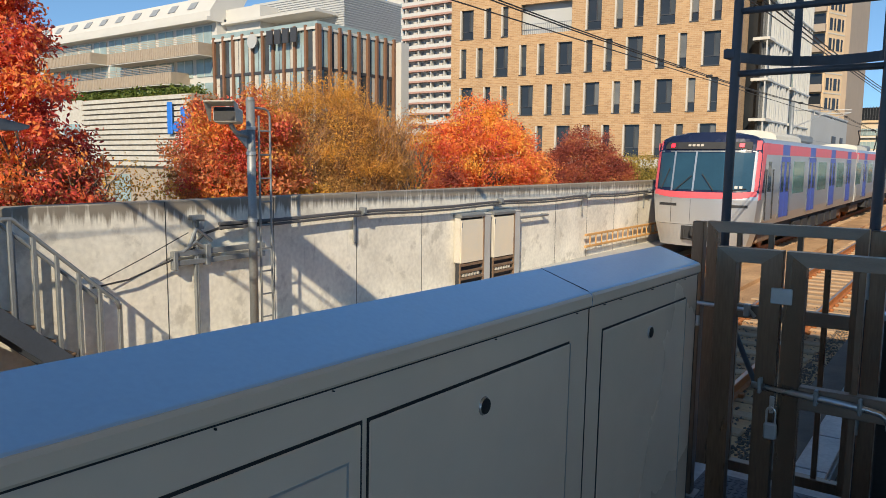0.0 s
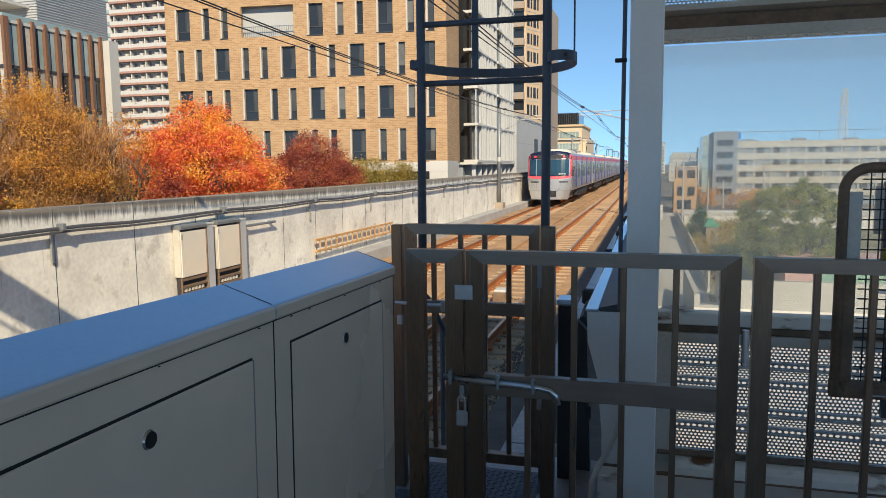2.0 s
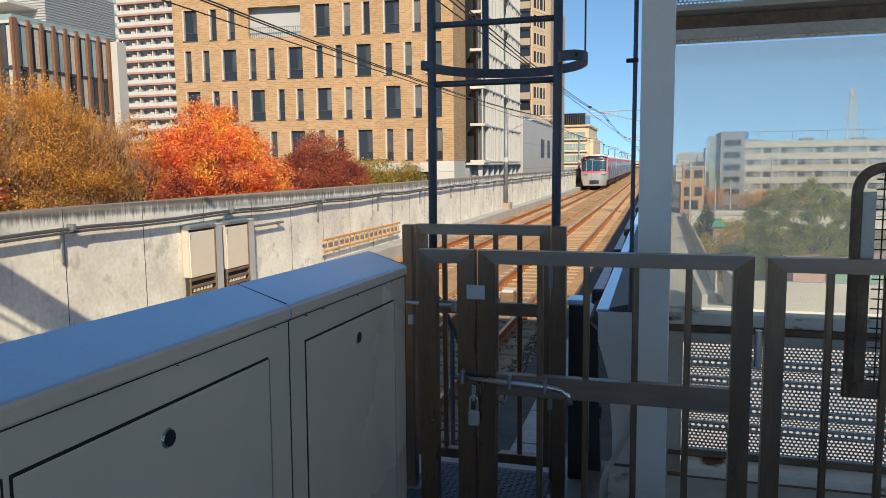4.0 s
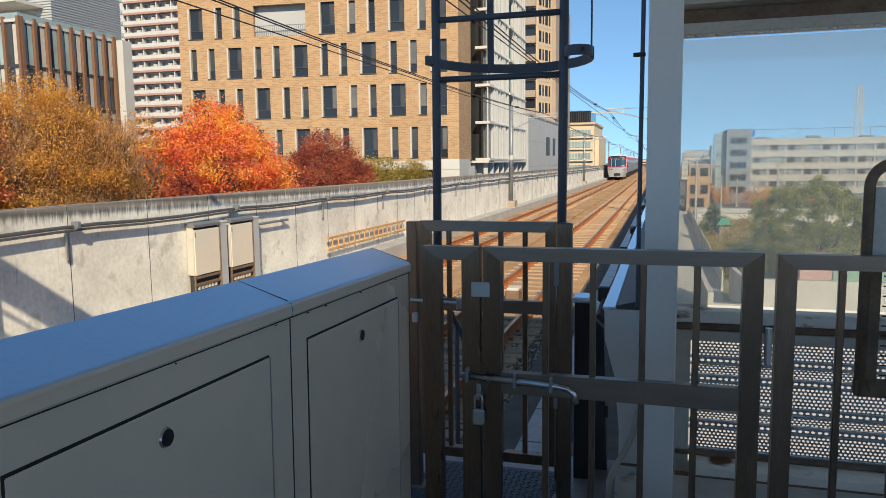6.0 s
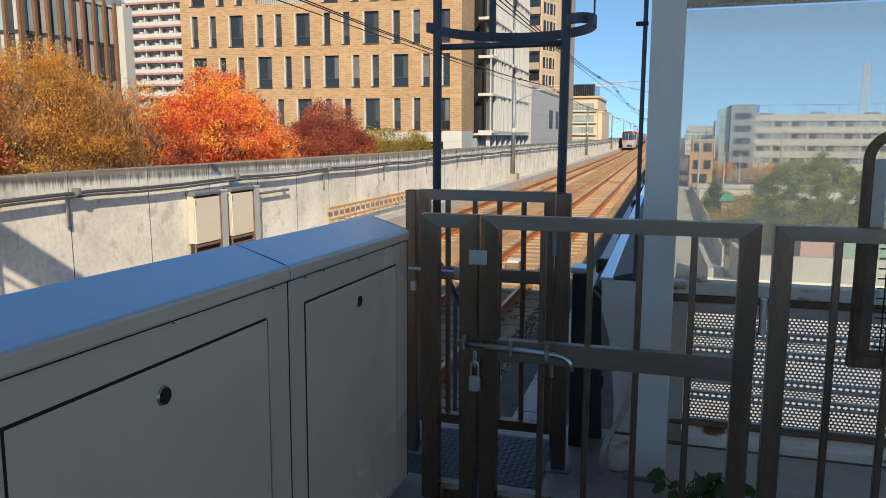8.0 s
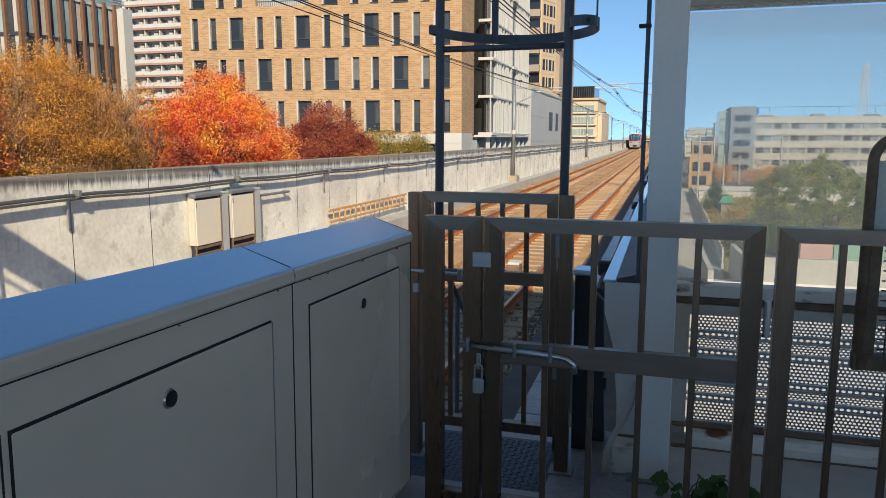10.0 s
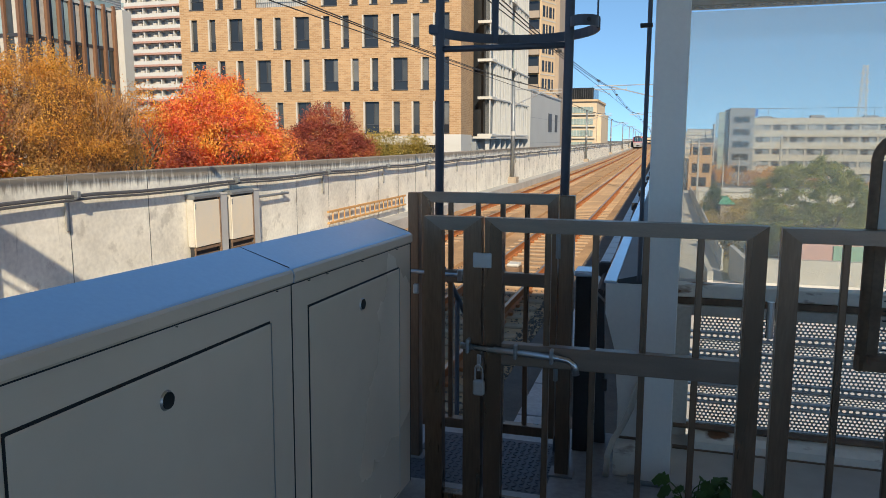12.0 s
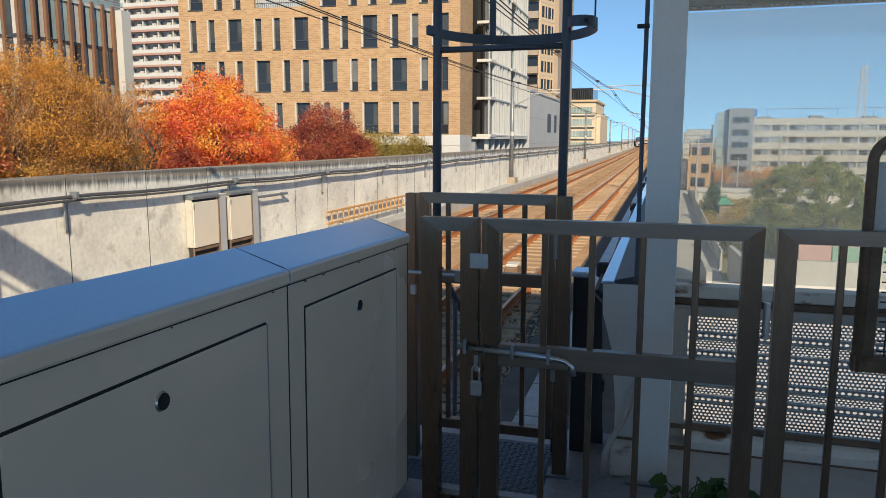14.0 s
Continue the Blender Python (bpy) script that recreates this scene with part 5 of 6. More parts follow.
for k in range(17):
    z = 16.8 + k * 0.28
    part("louvre", B(-79, -62.5, 65.4, 65.5, z, z + 0.1), M_STEELW, wb)
    part("louvre", B(-62.6, -62.5, 65.5, 76, z, z + 0.1), M_STEELW, wb)
part("white_roof", Mesh().prism([(60.0, 19.4), (64, 19.4), (66, 22.6), (61.6, 22.4), (60.0, 20.2)], 0, -132, -80.5), M_BWHITE, wb, "sloping white roof storey")
part("eave", B(-132, -80.3, 59.4, 62, 18.9, 19.4), M_BWHITE, wb)
for k in range(11):
    x = -128 + k * 4.3
    part("skylight", Mesh().box(-0.75, 0.75, -0.06, 0.0, -0.6, 0.6, m=Matrix.Translation((x, 60.75, 21.3)) @ pose(0, 0, 0, -36)), M_SHADE, wb)
part("white_body", B(-132, -80.6, 61, 85, -8, 19.0), M_BWHITE, wb)
for z in (16.0, 12.4, 8.8):
    for k in range(12):
        x = -130.5 + k * 4.15
        w = part("window", B(x, x + 3.3, 60.9, 61.02, z - 0.2, z + 2.6), M_BGLASS, wb)
        part("frame", B(x + 1.62, x + 1.7, 60.84, 60.9, z - 0.2, z + 2.6), M_BWHITE, w)
for (x0, x1, z) in ((-101.6, -80.7, 14.6), (-113.0, -86.5, 11.3), (-124.0, -106.0, 15.2), (-131, -115, 11.6)):
    b_ = part("balcony", B(x0, x1, 58.2, 61, z, z + 1.5), M_TAUPE, wb, "taupe slatted balcony front")
    rl = Mesh()
    n = int((x1 - x0) / 0.42)
    for k in range(n):
        x = x0 + (k + 0.5) * (x1 - x0) / n
        rl.box(x - 0.03, x + 0.03, 58.16, 58.2, z, z + 1.5)
    part("slats", rl, M_TAUPE, b_)
    g = Mesh()
    for k in range(4):
        g.box(x0, x1, 58.3, 58.34, z + 1.65 + k * 0.22, z + 1.73 + k * 0.22)
    part("guard", g, M_TAUPE, b_)
    part("soffit", B(x0, x1, 58.25, 61, z - 0.12, z - 0.004), M_BWHITE, b_)
low = thing("louvred_hall", "low cream hall with horizontal louvres and a roof garden", "building")
part("body", B(-124, -79.5, 56.2, 60.8, -8, 9.6), M_TAUPE, low)
part("upper", B(-124, -105.0, 56.0, 56.2, -8, 9.7), M_CREAM, low)
part("entrance", B(-108, -76, 55.9, 56.2, -8, -0.2), M_TAUPE, low)
for k in range(13):
    z = 0.6 + k * 0.70
    part("louvre", Mesh().prism([(55.7, z), (56.15, z + 0.08), (56.15, z + 0.56), (55.7, z + 0.50)], 0, -104.6, -79.6), M_CREAM, low, "cream louvre blade")
for k in range(4):
    part("window", B(-110.2 + k * 1.2, -109.2 + k * 1.2, 55.9, 56.05, 3.6, 6.4), M_BGLASS, low)
part("doorway", B(-97, -93, 55.8, 56.0, -4.2, -0.6), M_BGLASS, low)
sxx = -83.2
part("sign_stroke", B(sxx - 0.1, sxx + 0.9, 55.2, 55.45, 4.6, 8.6, 0.2), M_BLUE, low, "bright blue sign")
part("sign_stroke", B(sxx + 2.7, sxx + 3.5, 55.2, 55.45, 5.0, 7.9, 0.2), M_BLUE, low, "bright blue sign")
part("sign_dot", Mesh().tube([(sxx + 1.75, 55.2, 5.5), (sxx + 1.75, 55.45, 5.5)], 0.62, 16), M_BLUE, low, "bright blue sign")
part("sign_dot", Mesh().tube([(sxx + 4.3, 55.2, 6.7), (sxx + 4.3, 55.45, 6.7)], 0.4, 12), M_BLUE, low, "bright blue sign")

tw = thing("apartment_tower", "white high-rise with pinkish balcony fronts", "apartment tower")
TY = 178.0
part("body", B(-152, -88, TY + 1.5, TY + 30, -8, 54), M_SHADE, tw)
for k in range(18):
    z = -3.5 + k * 3.16
    part("balcony_front", B(-145.5, -88, TY - 0.3, TY, z + 0.35, z + 1.3), M_BWHITE, tw)
    part("slab", B(-145.5, -88, TY - 0.36, TY + 1.5, z - 0.2, z + 0.345), M_PINK, tw, "pinkish brown slab edge")
    part("ceiling_strip", B(-145.5, -88, TY + 1.2, TY + 1.5, z + 2.6, z + 2.95), M_BWHITE, tw)
    for q in range(11):
        part("condenser", B(-141.5 + q * 4.8, -140.3 + q * 4.8, TY + 0.2, TY + 0.8, z + 1.3, z + 2.0), M_REVEAL, tw)
for k in range(12):
    x = -144.5 + k * 4.8
    part("party_wall", B(x, x + 0.3, TY, TY + 1.5, -5, 54), M_BWHITE, tw)
    part("blind", B(x + 1.2, x + 2.6, TY + 1.4, TY + 1.49, -5, 53.5), M_REVEAL, tw)
part("stair_tower", B(-152, -145.6, TY + 0.5, TY + 20, -8, 55), M_BWHITE, tw)
for k in range(18):
    part("stair_rail", B(-151.8, -145.8, TY + 0.2, TY + 0.5, -3 + k * 3.16, -2.0 + k * 3.16), M_BGLASS, tw)

# ---- right side: streets, garage, trees, pylon ----
gar = thing("parking_garage", "long grey parking garage with a blue-grey stair tower", "building")
M_GBAND = mat("dull grey deck panel", (0.44, 0.42, 0.37), 0.75, var=0.1, scale=0.3, bump=0.05)
M_GBLUE = mat("blue-grey cladding", (0.21, 0.235, 0.27), 0.7, var=0.06, bump=0)
part("stair_tower", B(13.4, 18.6, 180, 196, -8, 8.6), M_GBLUE, gar)
part("glass_stair", B(11.2, 13.4, 182, 194, -8, 7.8), M_BGLASS, gar)
for k in range(5):
    z = -5.6 + k * 2.75
    part("tower_window", B(14.2, 17.6, 179.85, 180.05, z, z + 1.3), M_WINDARK, gar)
    part("landing", B(11.1, 13.3, 181.7, 182, z + 0.4, z + 0.7), M_GBLUE, gar)
part("deck_body", B(18.6, 75, 184, 220, -8, 6.0), M_GBLUE, gar)
for k in range(5):
    z = -5.95 + k * 2.72
    part("parapet_band", B(18.6, 75, 183.6, 184.2, z, z + 1.5), M_GBAND, gar)
for k in range(16):
    part("column", B(18.8 + k * 3.6, 19.2 + k * 3.6, 183.7, 184.0, -8, 5.2), M_GBAND, gar)
    for f in range(4):
        zf = -5.95 + f * 2.72 + 1.5
        part("panel", B(19.5 + k * 3.6, 20.9 + k * 3.6, 183.8, 183.95, zf, zf + 1.22), M_WINFRAME if (k + f) % 3 else M_SHADE, gar)
        if k % 3 == 1:
            part("brace", Mesh().tube([(21.2 + k * 3.6, 183.9, zf), (22.3 + k * 3.6, 183.9, zf + 1.2)], 0.07, 4), M_STEELW, gar)
    if k % 3 == 0:
        part("parked_load", B(20.0 + k * 3.6, 23.0 + k * 3.6, 186, 188, 6.4, 6.9 + 0.2 * (k % 2), 0.2), M_GBLUE, gar)
part("light_rail", Mesh().tube([(18.5, 186, 8.6), (75, 186, 8.7)], 0.06, 5), M_GALV, gar)
for k in range(5):
    part("light_post", Mesh().tube([(22 + 7.2 * k, 186, 5.2), (22 + 7.2 * k, 186, 8.7)], 0.06, 5), M_GALV, gar)
part("tank", B(18.4, 19.3, 181, 182, 6.8, 8.4, 0.2), M_BLUE, gar, "blue tank")

py = thing("power_pylon", "pale lattice power pylon far off", "pylon")
PX, PY = 110.6, 500.0
for sx in (-1, 1):
    for sy in (-1, 1):
        part("leg", Mesh().tube([(PX + sx * 3.4, PY + sy * 3.4, Z_STREET), (PX + sx * 1.7, PY + sy * 1.7, 24), (PX + sx * 1.1, PY + sy * 1.1, 45)], 0.2, 5), M_BWHITE, py)
for k in range(18):
    z0, z1 = -8 + k * 2.95, -8 + (k + 1) * 2.95
    w0, w1 = [(3.4 - (z + 8) * 0.053) if z < 24 else (1.7 - (z - 24) * 0.029) for z in (z0, z1)]
    br_ = Mesh()
    br_.tube([(PX - w0, PY - w0, z0), (PX + w1, PY - w1, z1)], 0.13, 4)
    br_.tube([(PX + w0, PY - w0, z0), (PX - w1, PY - w1, z1)], 0.13, 4)
    part("bracing", br_, M_BWHITE, py)
for z, w in ((30, 3.6), (35, 3.4), (40, 2.9)):
    part("cross_arm", Mesh().tube([(PX - w, PY, z), (PX, PY, z + 1.2), (PX + w, PY, z), (PX - w, PY, z)], 0.2, 4), M_BWHITE, py)

bh = thing("brick_house", "small tan brick house with terraces", "house")
part("body", B(4.2, 8.4, 150, 160, -8, -2.2), M_BRICK, bh)
part("upper_storey", B(4.6, 8.4, 151.4, 160, -2.2, 0.8), M_BRICK, bh)
part("roof_slab", B(4.4, 8.6, 151.1, 160.2, 0.8, 1.0), M_TAN, bh)
part("terrace_wall", B(4.2, 8.4, 150, 150.2, -2.2, -1.3), M_BRICK, bh)
for x, z, w in ((6.6, -1.4, 1.5), (4.9, -1.4, 0.9), (4.8, -4.6, 1.3), (6.7, -4.6, 1.3), (4.8, -7.2, 2.6)):
    yy = 151.4 if z > -2 else 150
    part("window", B(x, x + w, yy - 0.1, yy + 0.05, z, z + 1.7), M_WINDARK, bh)
sw = thing("site_wall", "pale boundary wall along the street", "wall")
part("run", B(4.9, 60, 118, 118.4, -8, -6.1), M_BWHITE, sw)
part("coping", B(4.8, 60, 117.8, 119.6, -6.1, -5.5), M_STEELW, sw)
fence_ = thing("lane_fence", "long pale metal fence along the lane", "fence")
part("plinth", B(4.2, 4.4, 58, 140, -8, -7.6), M_GREY, fence_)
for k in range(41):
    part("post", B(4.24, 4.36, 58 + k * 2, 58.12 + k * 2, -7.6, -6.4), M_STEELW, fence_)
    part("panel", B(4.28, 4.32, 58.14 + k * 2, 59.98 + k * 2, -7.55, -6.5), M_GREY, fence_)
setting("lane", Mesh().quad((0.3, 30, -7.98), (4.2, 30, -7.98), (4.2, 150, -7.98), (0.3, 150, -7.98)), M_PALE, "dusty lane along the viaduct", "lane")
setting("yard", Mesh().quad((2.9, 20, -7.97), (60, 20, -7.97), (60, 117, -7.97), (6.4, 117, -7.97)), mat("dry lawn and dust", (0.22, 0.20, 0.11), 0.95, var=0.3, scale=0.4, fine=5, bump=0.3), "dry yard beside the viaduct", "yard")
ramp = thing("concrete_ramp", "pale concrete wall and ramp beside the viaduct", "ramp")
part("wall", B(5.2, 40, 46, 46.4, -8, -5.2), M_PALE, ramp)
part("cheek", Mesh().prism([(42, -8), (56, -8), (56, -6.0), (42, -5.4)], 0, 2.4, 2.7), M_PALE, ramp)
part("cheek", Mesh().prism([(42, -8), (56, -8), (56, -5.8), (42, -5.0)], 0, 4.6, 4.9), M_PALE, ramp)
part("slope", Mesh().prism([(42, -8), (54, -8), (42, -6.0)], 0, 2.7, 4.6), M_PALE, ramp)
shed = thing("pink_shed", "low pink building with a green shutter", "shed")
part("body", B(9.2, 30, 56, 62, -8, -5.2), mat("pink render", (0.55, 0.36, 0.34), 0.8, bump=0), shed)
part("shutter", B(11.3, 17, 55.9, 56.05, -7.5, -5.6), mat("green shutter", (0.25, 0.42, 0.33), 0.7, bump=0), shed)
setting("forecourt", Mesh().quad((0.4, 6, -7.96), (30, 6, -7.96), (30, 45.9, -7.96), (0.4, 45.9, -7.96)), M_PALE, "pale sunlit concrete forecourt", "forecourt")
hut = thing("green_hut", "small hut with a green roof", "hut")
part("walls", B(6.4, 7.8, 93, 95, -8, -5.9), M_TAUPE, hut)
part("roof", Mesh().prism([(6.1, -5.9), (8.0, -5.9), (7.2, -5.1), (6.5, -5.1)], 1, 92.7, 95.3), mat("green roof paint", (0.08, 0.33, 0.22), 0.6, bump=0), hut)
for (x, y, h) in ((4.4, 112, 9.8), (16.2, 120, 10.4), (8.2, 160, 5.5), (11.0, 158, 6.5), (14.5, 165, 6.0), (18.0, 165, 5.5), (56, 150, 9)):
    lp = thing("utility_pole", "grey concrete utility pole with crossarms", "pole", "utility poles")
    part("shaft", Mesh().tube([(x, y, Z_STREET), (x, y, Z_STREET + h)], 0.16, 8, 0.11), M_CONC2, lp)
    for dz in (0.3, 1.0):
        part("crossarm", B(x - 0.8, x + 0.8, y - 0.05, y + 0.05, Z_STREET + h - dz, Z_STREET + h - dz + 0.1), M_GALV, lp)
rc = random.Random(21)
for i in range(46):
    y = rc.uniform(260, 1200)
    x = rc.uniform(0.02, 0.75) * y
    if rc.random() < 0.25:
        y = rc.uniform(580, 1200)
        x = rc.uniform(-0.07, -0.01) * y
    w, h = rc.uniform(8, 30), rc.uniform(6, 13) + (y > 700) * rc.uniform(0, 26)
    hs = thing("distant_building", "pale distant town building", "building", "distant town")
    part("block", B(x, x + w, y, y + 12, Z_STREET, Z_STREET + h), (M_GREY, M_BWHITE, M_TAN)[i % 3], hs)
    part("roof", B(x - 0.3, x + w + 0.3, y - 0.3, y + 12.3, Z_STREET + h, Z_STREET + h + 0.5), M_GBLUE, hs)
    for k in range(int(h / 3.2)):
        part("ribbon_window", B(x + 1, x + w - 1, y - 0.1, y + 0.02, Z_STREET + 1.2 + k * 3.1, Z_STREET + 2.6 + k * 3.1), M_WINDARK, hs)

# haze over the far town is put into pale walls and grey windows
for i in range(34):
    y = rc.uniform(330, 900)
    x = rc.uniform(0.020, 0.075) * y
    w, h = rc.uniform(0.006, 0.022) * y, rc.uniform(8.5, 10.5) + rc.random() ** 3 * 0.018 * y
    hs = thing("distant_building", "pale distant town building", "building", "distant town")
    part("block", B(x, x + w, y, y + 12, Z_STREET, Z_STREET + h), (M_BWHITE, M_GREY, M_REVEAL, M_GBAND)[i % 4], hs)
    part("roof", B(x - 0.3, x + w + 0.3, y - 0.3, y + 12.3, Z_STREET + h, Z_STREET + h + 0.4), (M_GBLUE, M_GREY)[i % 2], hs)
    for k in range(int(h / 3.2)):
        part("ribbon_window", B(x + 0.6, x + w - 0.6, y - 0.1, y + 0.02, Z_STREET + 1.4 + k * 3.1, Z_STREET + 2.5 + k * 3.1), M_SHADE, hs)


# ---- trees ----
def limb(mb, p, d, length, r, depth, rnd, spread, tips, seg=5, up=0.15, kids=3):
    pts = [p]
    q = p.copy()
    dd = d.copy()
    for i in range(3):
        dd = (dd + Vector((rnd.uniform(-.18, .18), rnd.uniform(-.18, .18), rnd.uniform(-.05, .12) + up * 0.4))).normalized()
        q = q + dd * (length / 3)
        pts.append(q.copy())
    mb.tube(pts, r, seg, r * 0.6, caps=False)
    if depth == 0:
        tips.append(q)
        return
    for k in range(kids):
        a = rnd.uniform(0, 6.28)
        side = Vector((math.cos(a), math.sin(a), rnd.uniform(-0.1, 0.5)))
        limb(mb, pts[2] if k == 0 else q, (dd + side * spread).normalized(), length * rnd.uniform(0.6, 0.8), r * 0.6, depth - 1, rnd, spread, tips, max(3, seg - 1), up, kids)


def leaves(centres, n, size, rnd, spread, slim=0.21):
    """Small folded leaf blades scattered in clumps."""
    v, f = [], []
    for i in range(n):
        c = centres[rnd.randrange(len(centres))]
        p = c + Vector((rnd.gauss(0, 1), rnd.gauss(0, 1), rnd.gauss(0, 0.8))) * spread
        a, t = rnd.uniform(0, 6.28), rnd.uniform(-1.35, 0.25)
        s = size * rnd.uniform(0.6, 1.25)
        d = Vector((math.cos(a) * math.cos(t), math.sin(a) * math.cos(t), math.sin(t)))
        w = d.cross(Vector((rnd.uniform(-1, 1), rnd.uniform(-1, 1), rnd.uniform(0.2, 1)))).normalized() * s * slim
        k = len(v)
        v += [p, p + d * s * 0.45 + w, p + d * s, p + d * s * 0.45 - w]
        f += [(k, k + 1, k + 2), (k, k + 2, k + 3)]
    m = Mesh()
    m.v, m.f = [tuple(q) for q in v], f
    return m


def crown_points(c, rx, ry, rz, n, rnd, shell=0.55, bumps=0.22):
    """Clump centres through an uneven crown, denser near its skin."""
    out = []
    ph = [rnd.uniform(0, 6.28) for _ in range(4)]
    while len(out) < n:
        d = Vector((rnd.gauss(0, 1), rnd.gauss(0, 1), rnd.gauss(0, 1))).normalized()
        a = math.atan2(d.y, d.x)
        k = 1 + bumps * (math.sin(3 * a + ph[0]) * 0.5 + math.sin(5 * d.z + ph[1]) * 0.4 + math.sin(7 * a + 4 * d.z + ph[2]) * 0.5)
        r = k * (shell + (1 - shell) * rnd.random() ** 0.6)
        out.append(Vector((c[0] + d.x * rx * r, c[1] + d.y * ry * r, c[2] + d.z * rz * r)))
    return out


def tree(name, label, c, rx, ry, rz, material, n, size, clumps, spread, seed, shell=0.55, extra=None, bumps=0.22, taper=0.0):
    rnd = random.Random(seed)
    t = thing(name, label, "tree")
    wood = Mesh()
    tips = []
    foot = Vector((c[0], c[1], Z_STREET))
    top = Vector((c[0] + 0.2, c[1], c[2] - rz * 0.55))
    part("trunk", Mesh().tube([foot, foot.lerp(top, 0.5) + Vector((0.1, 0.05, 0)), top], 0.24, 10, 0.13), M_BARK, t, smooth=True)
    for k in range(6):
        a = k * 1.05 + rnd.uniform(-.3, .3)
        limb(wood, top - Vector((0, 0, rnd.uniform(0, 1.2))), Vector((math.cos(a) * rx, math.sin(a) * ry, rz * 0.8)).normalized(), rz * 0.42, 0.08, 3, rnd, 0.7, tips)
    part("branchwork", wood, M_BARK, t)
    pts = [Vector((c[0] + (p.x - c[0]) * (1 - taper * (p.z - c[2]) / rz), c[1] + (p.y - c[1]) * (1 - taper * (p.z - c[2]) / rz), p.z)) for p in crown_points(c, rx, ry, rz, clumps, rnd, shell, bumps)]
    part("crown", leaves(pts, n, size, rnd, spread), material, t)
    if extra:
        for where, count, mm in extra:
            part("crown_patch", leaves(crown_points(*where, rnd), count, size, rnd, spread), mm, t)
    return t


tree("maple_tree", "red and orange maple tree in full autumn colour", (-15.0, 6.1, 1.4), 2.0, 1.75, 3.9, M_LEAF_RED, 62000, 0.115, 330, 0.15, 1, taper=0.45, bumps=0.2, extra=[(((-14.5, 6.6, 0.0), 1.8, 1.8, 1.5, 110), 24000, M_LEAF_MIX)])
tree("maple_tree", "rust and red maple tree with yellow lower leaves", (-17.0, 13.5, 1.2), 1.8, 1.9, 2.3, M_LEAF_MIX, 50000, 0.115, 300, 0.16, 2, bumps=0.18, extra=[(((-16.8, 12.8, 2.0), 1.5, 1.4, 1.4, 80), 9000, M_LEAF_RED), (((-16.2, 14.9, -0.1), 1.1, 1.2, 1.0, 70), 10000, M_LEAF_YL)])
tree("maple_tree", "bright orange maple tree in full autumn colour", (-20.5, 31.0, 1.35), 3.2, 4.1, 3.2, M_LEAF_OR, 90000, 0.145, 430, 0.24, 3, taper=0.28, bumps=0.2, extra=[(((-19.6, 28.4, 2.2), 2.0, 2.2, 2.0, 60), 3500, M_LEAF_RED), (((-19.4, 26.6, 0.5), 0.9, 0.9, 0.7, 30), 3000, M_LEAF_DK)])
tree("plum_tree", "dark red ornamental tree", (-20.5, 42.3, 0.7), 2.8, 3.7, 2.9, M_LEAF_DK, 60000, 0.145, 380, 0.24, 4, taper=0.22, bumps=0.18, extra=[(((-20.3, 44.0, 0.3), 1.5, 1.9, 1.6, 30), 800, M_LEAF_OR)])
tree("shrub_tree", "small olive-yellow tree turning in autumn", (-20.3, 51.4, 0.0), 1.6, 3.4, 2.4, M_LEAF_OL, 14000, 0.17, 130, 0.28, 5, shell=0.4)
tree("shrub_tree", "small olive-yellow tree turning in autumn", (-20.3, 58.6, -0.1), 1.5, 2.4, 2.4, M_LEAF_OL, 11000, 0.17, 110, 0.28, 15, shell=0.4)
tree("evergreen_tree", "broad dark evergreen tree", (10.9, 62.0, -3.9), 4.2, 3.6, 3.9, M_LEAF_GR, 80000, 0.19, 360, 0.2, 6, shell=0.74, bumps=0.12)
tree("small_tree", "small green street tree", (5.7, 95.0, -5.9), 1.2, 1.2, 2.0, M_LEAF_PL, 6000, 0.24, 80, 0.25, 9, taper=0.4)


tree("bare_shrub", "sparse brown shrub losing its leaves", (-17.6, 10.5, 0.2), 1.3, 1.5, 1.3, M_LEAF_YL, 3600, 0.10, 150, 0.2, 31, shell=0.3)
tree("bare_shrub", "sparse brown feathery tree losing its leaves", (-21.5, 26.6, 1.6), 1.5, 2.0, 2.4, M_LEAF_BR, 8000, 0.11, 150, 0.26, 32, shell=0.3)


def zelkova(c, seed, ry, top):
    rnd = random.Random(seed)
    t = thing("zelkova_tree", "half-bare brown zelkova tree with an orange-brown crown", "tree")
    part("trunk", Mesh().tube([(c[0], c[1], Z_STREET), (c[0], c[1], -2.5)], 0.26, 10, 0.18), M_BARK, t)
    wood, tips = Mesh(), []
    for k in range(11):
        a = k * 0.571 + rnd.uniform(-.2, .2)
        s = 0.55 + 0.6 * (k % 3) / 2
        limb(wood, Vector((c[0], c[1], -3.0)), Vector((math.cos(a) * s, math.sin(a) * s * 1.1, 1.0)).normalized(), 2.35, 0.06, 4, rnd, 0.5, tips, 4, 0.22, 3)
    part("branchwork", wood, M_TWIG, t)
    fine = Mesh()
    for p in tips * 2:
        for j in range(2):
            d = Vector((rnd.uniform(-.5, .5), rnd.uniform(-.5, .5), rnd.uniform(0.2, 1))).normalized()
            fine.tube([p, p + d * rnd.uniform(0.5, 1.0)], 0.014, 3, 0.006, caps=False)
    part("twig_layer", fine, M_TWIG, t)
    pts = [p for p in crown_points((c[0], c[1], -0.4), 3.4, ry, top + 0.4, 700, rnd, 0.8, 0.08) if p.z > 1.2]
    part("crown", leaves(pts, 62000, 0.08, rnd, 0.24), M_LEAF_BR, t)
    pts = crown_points((c[0], c[1], 0.0), 3.0, ry * 0.95, top * 0.93, 420, rnd, 0.35, 0.1)
    part("inner_leaf_layer", leaves(pts, 120000, 0.075, rnd, 0.32), M_LEAF_IN, t)


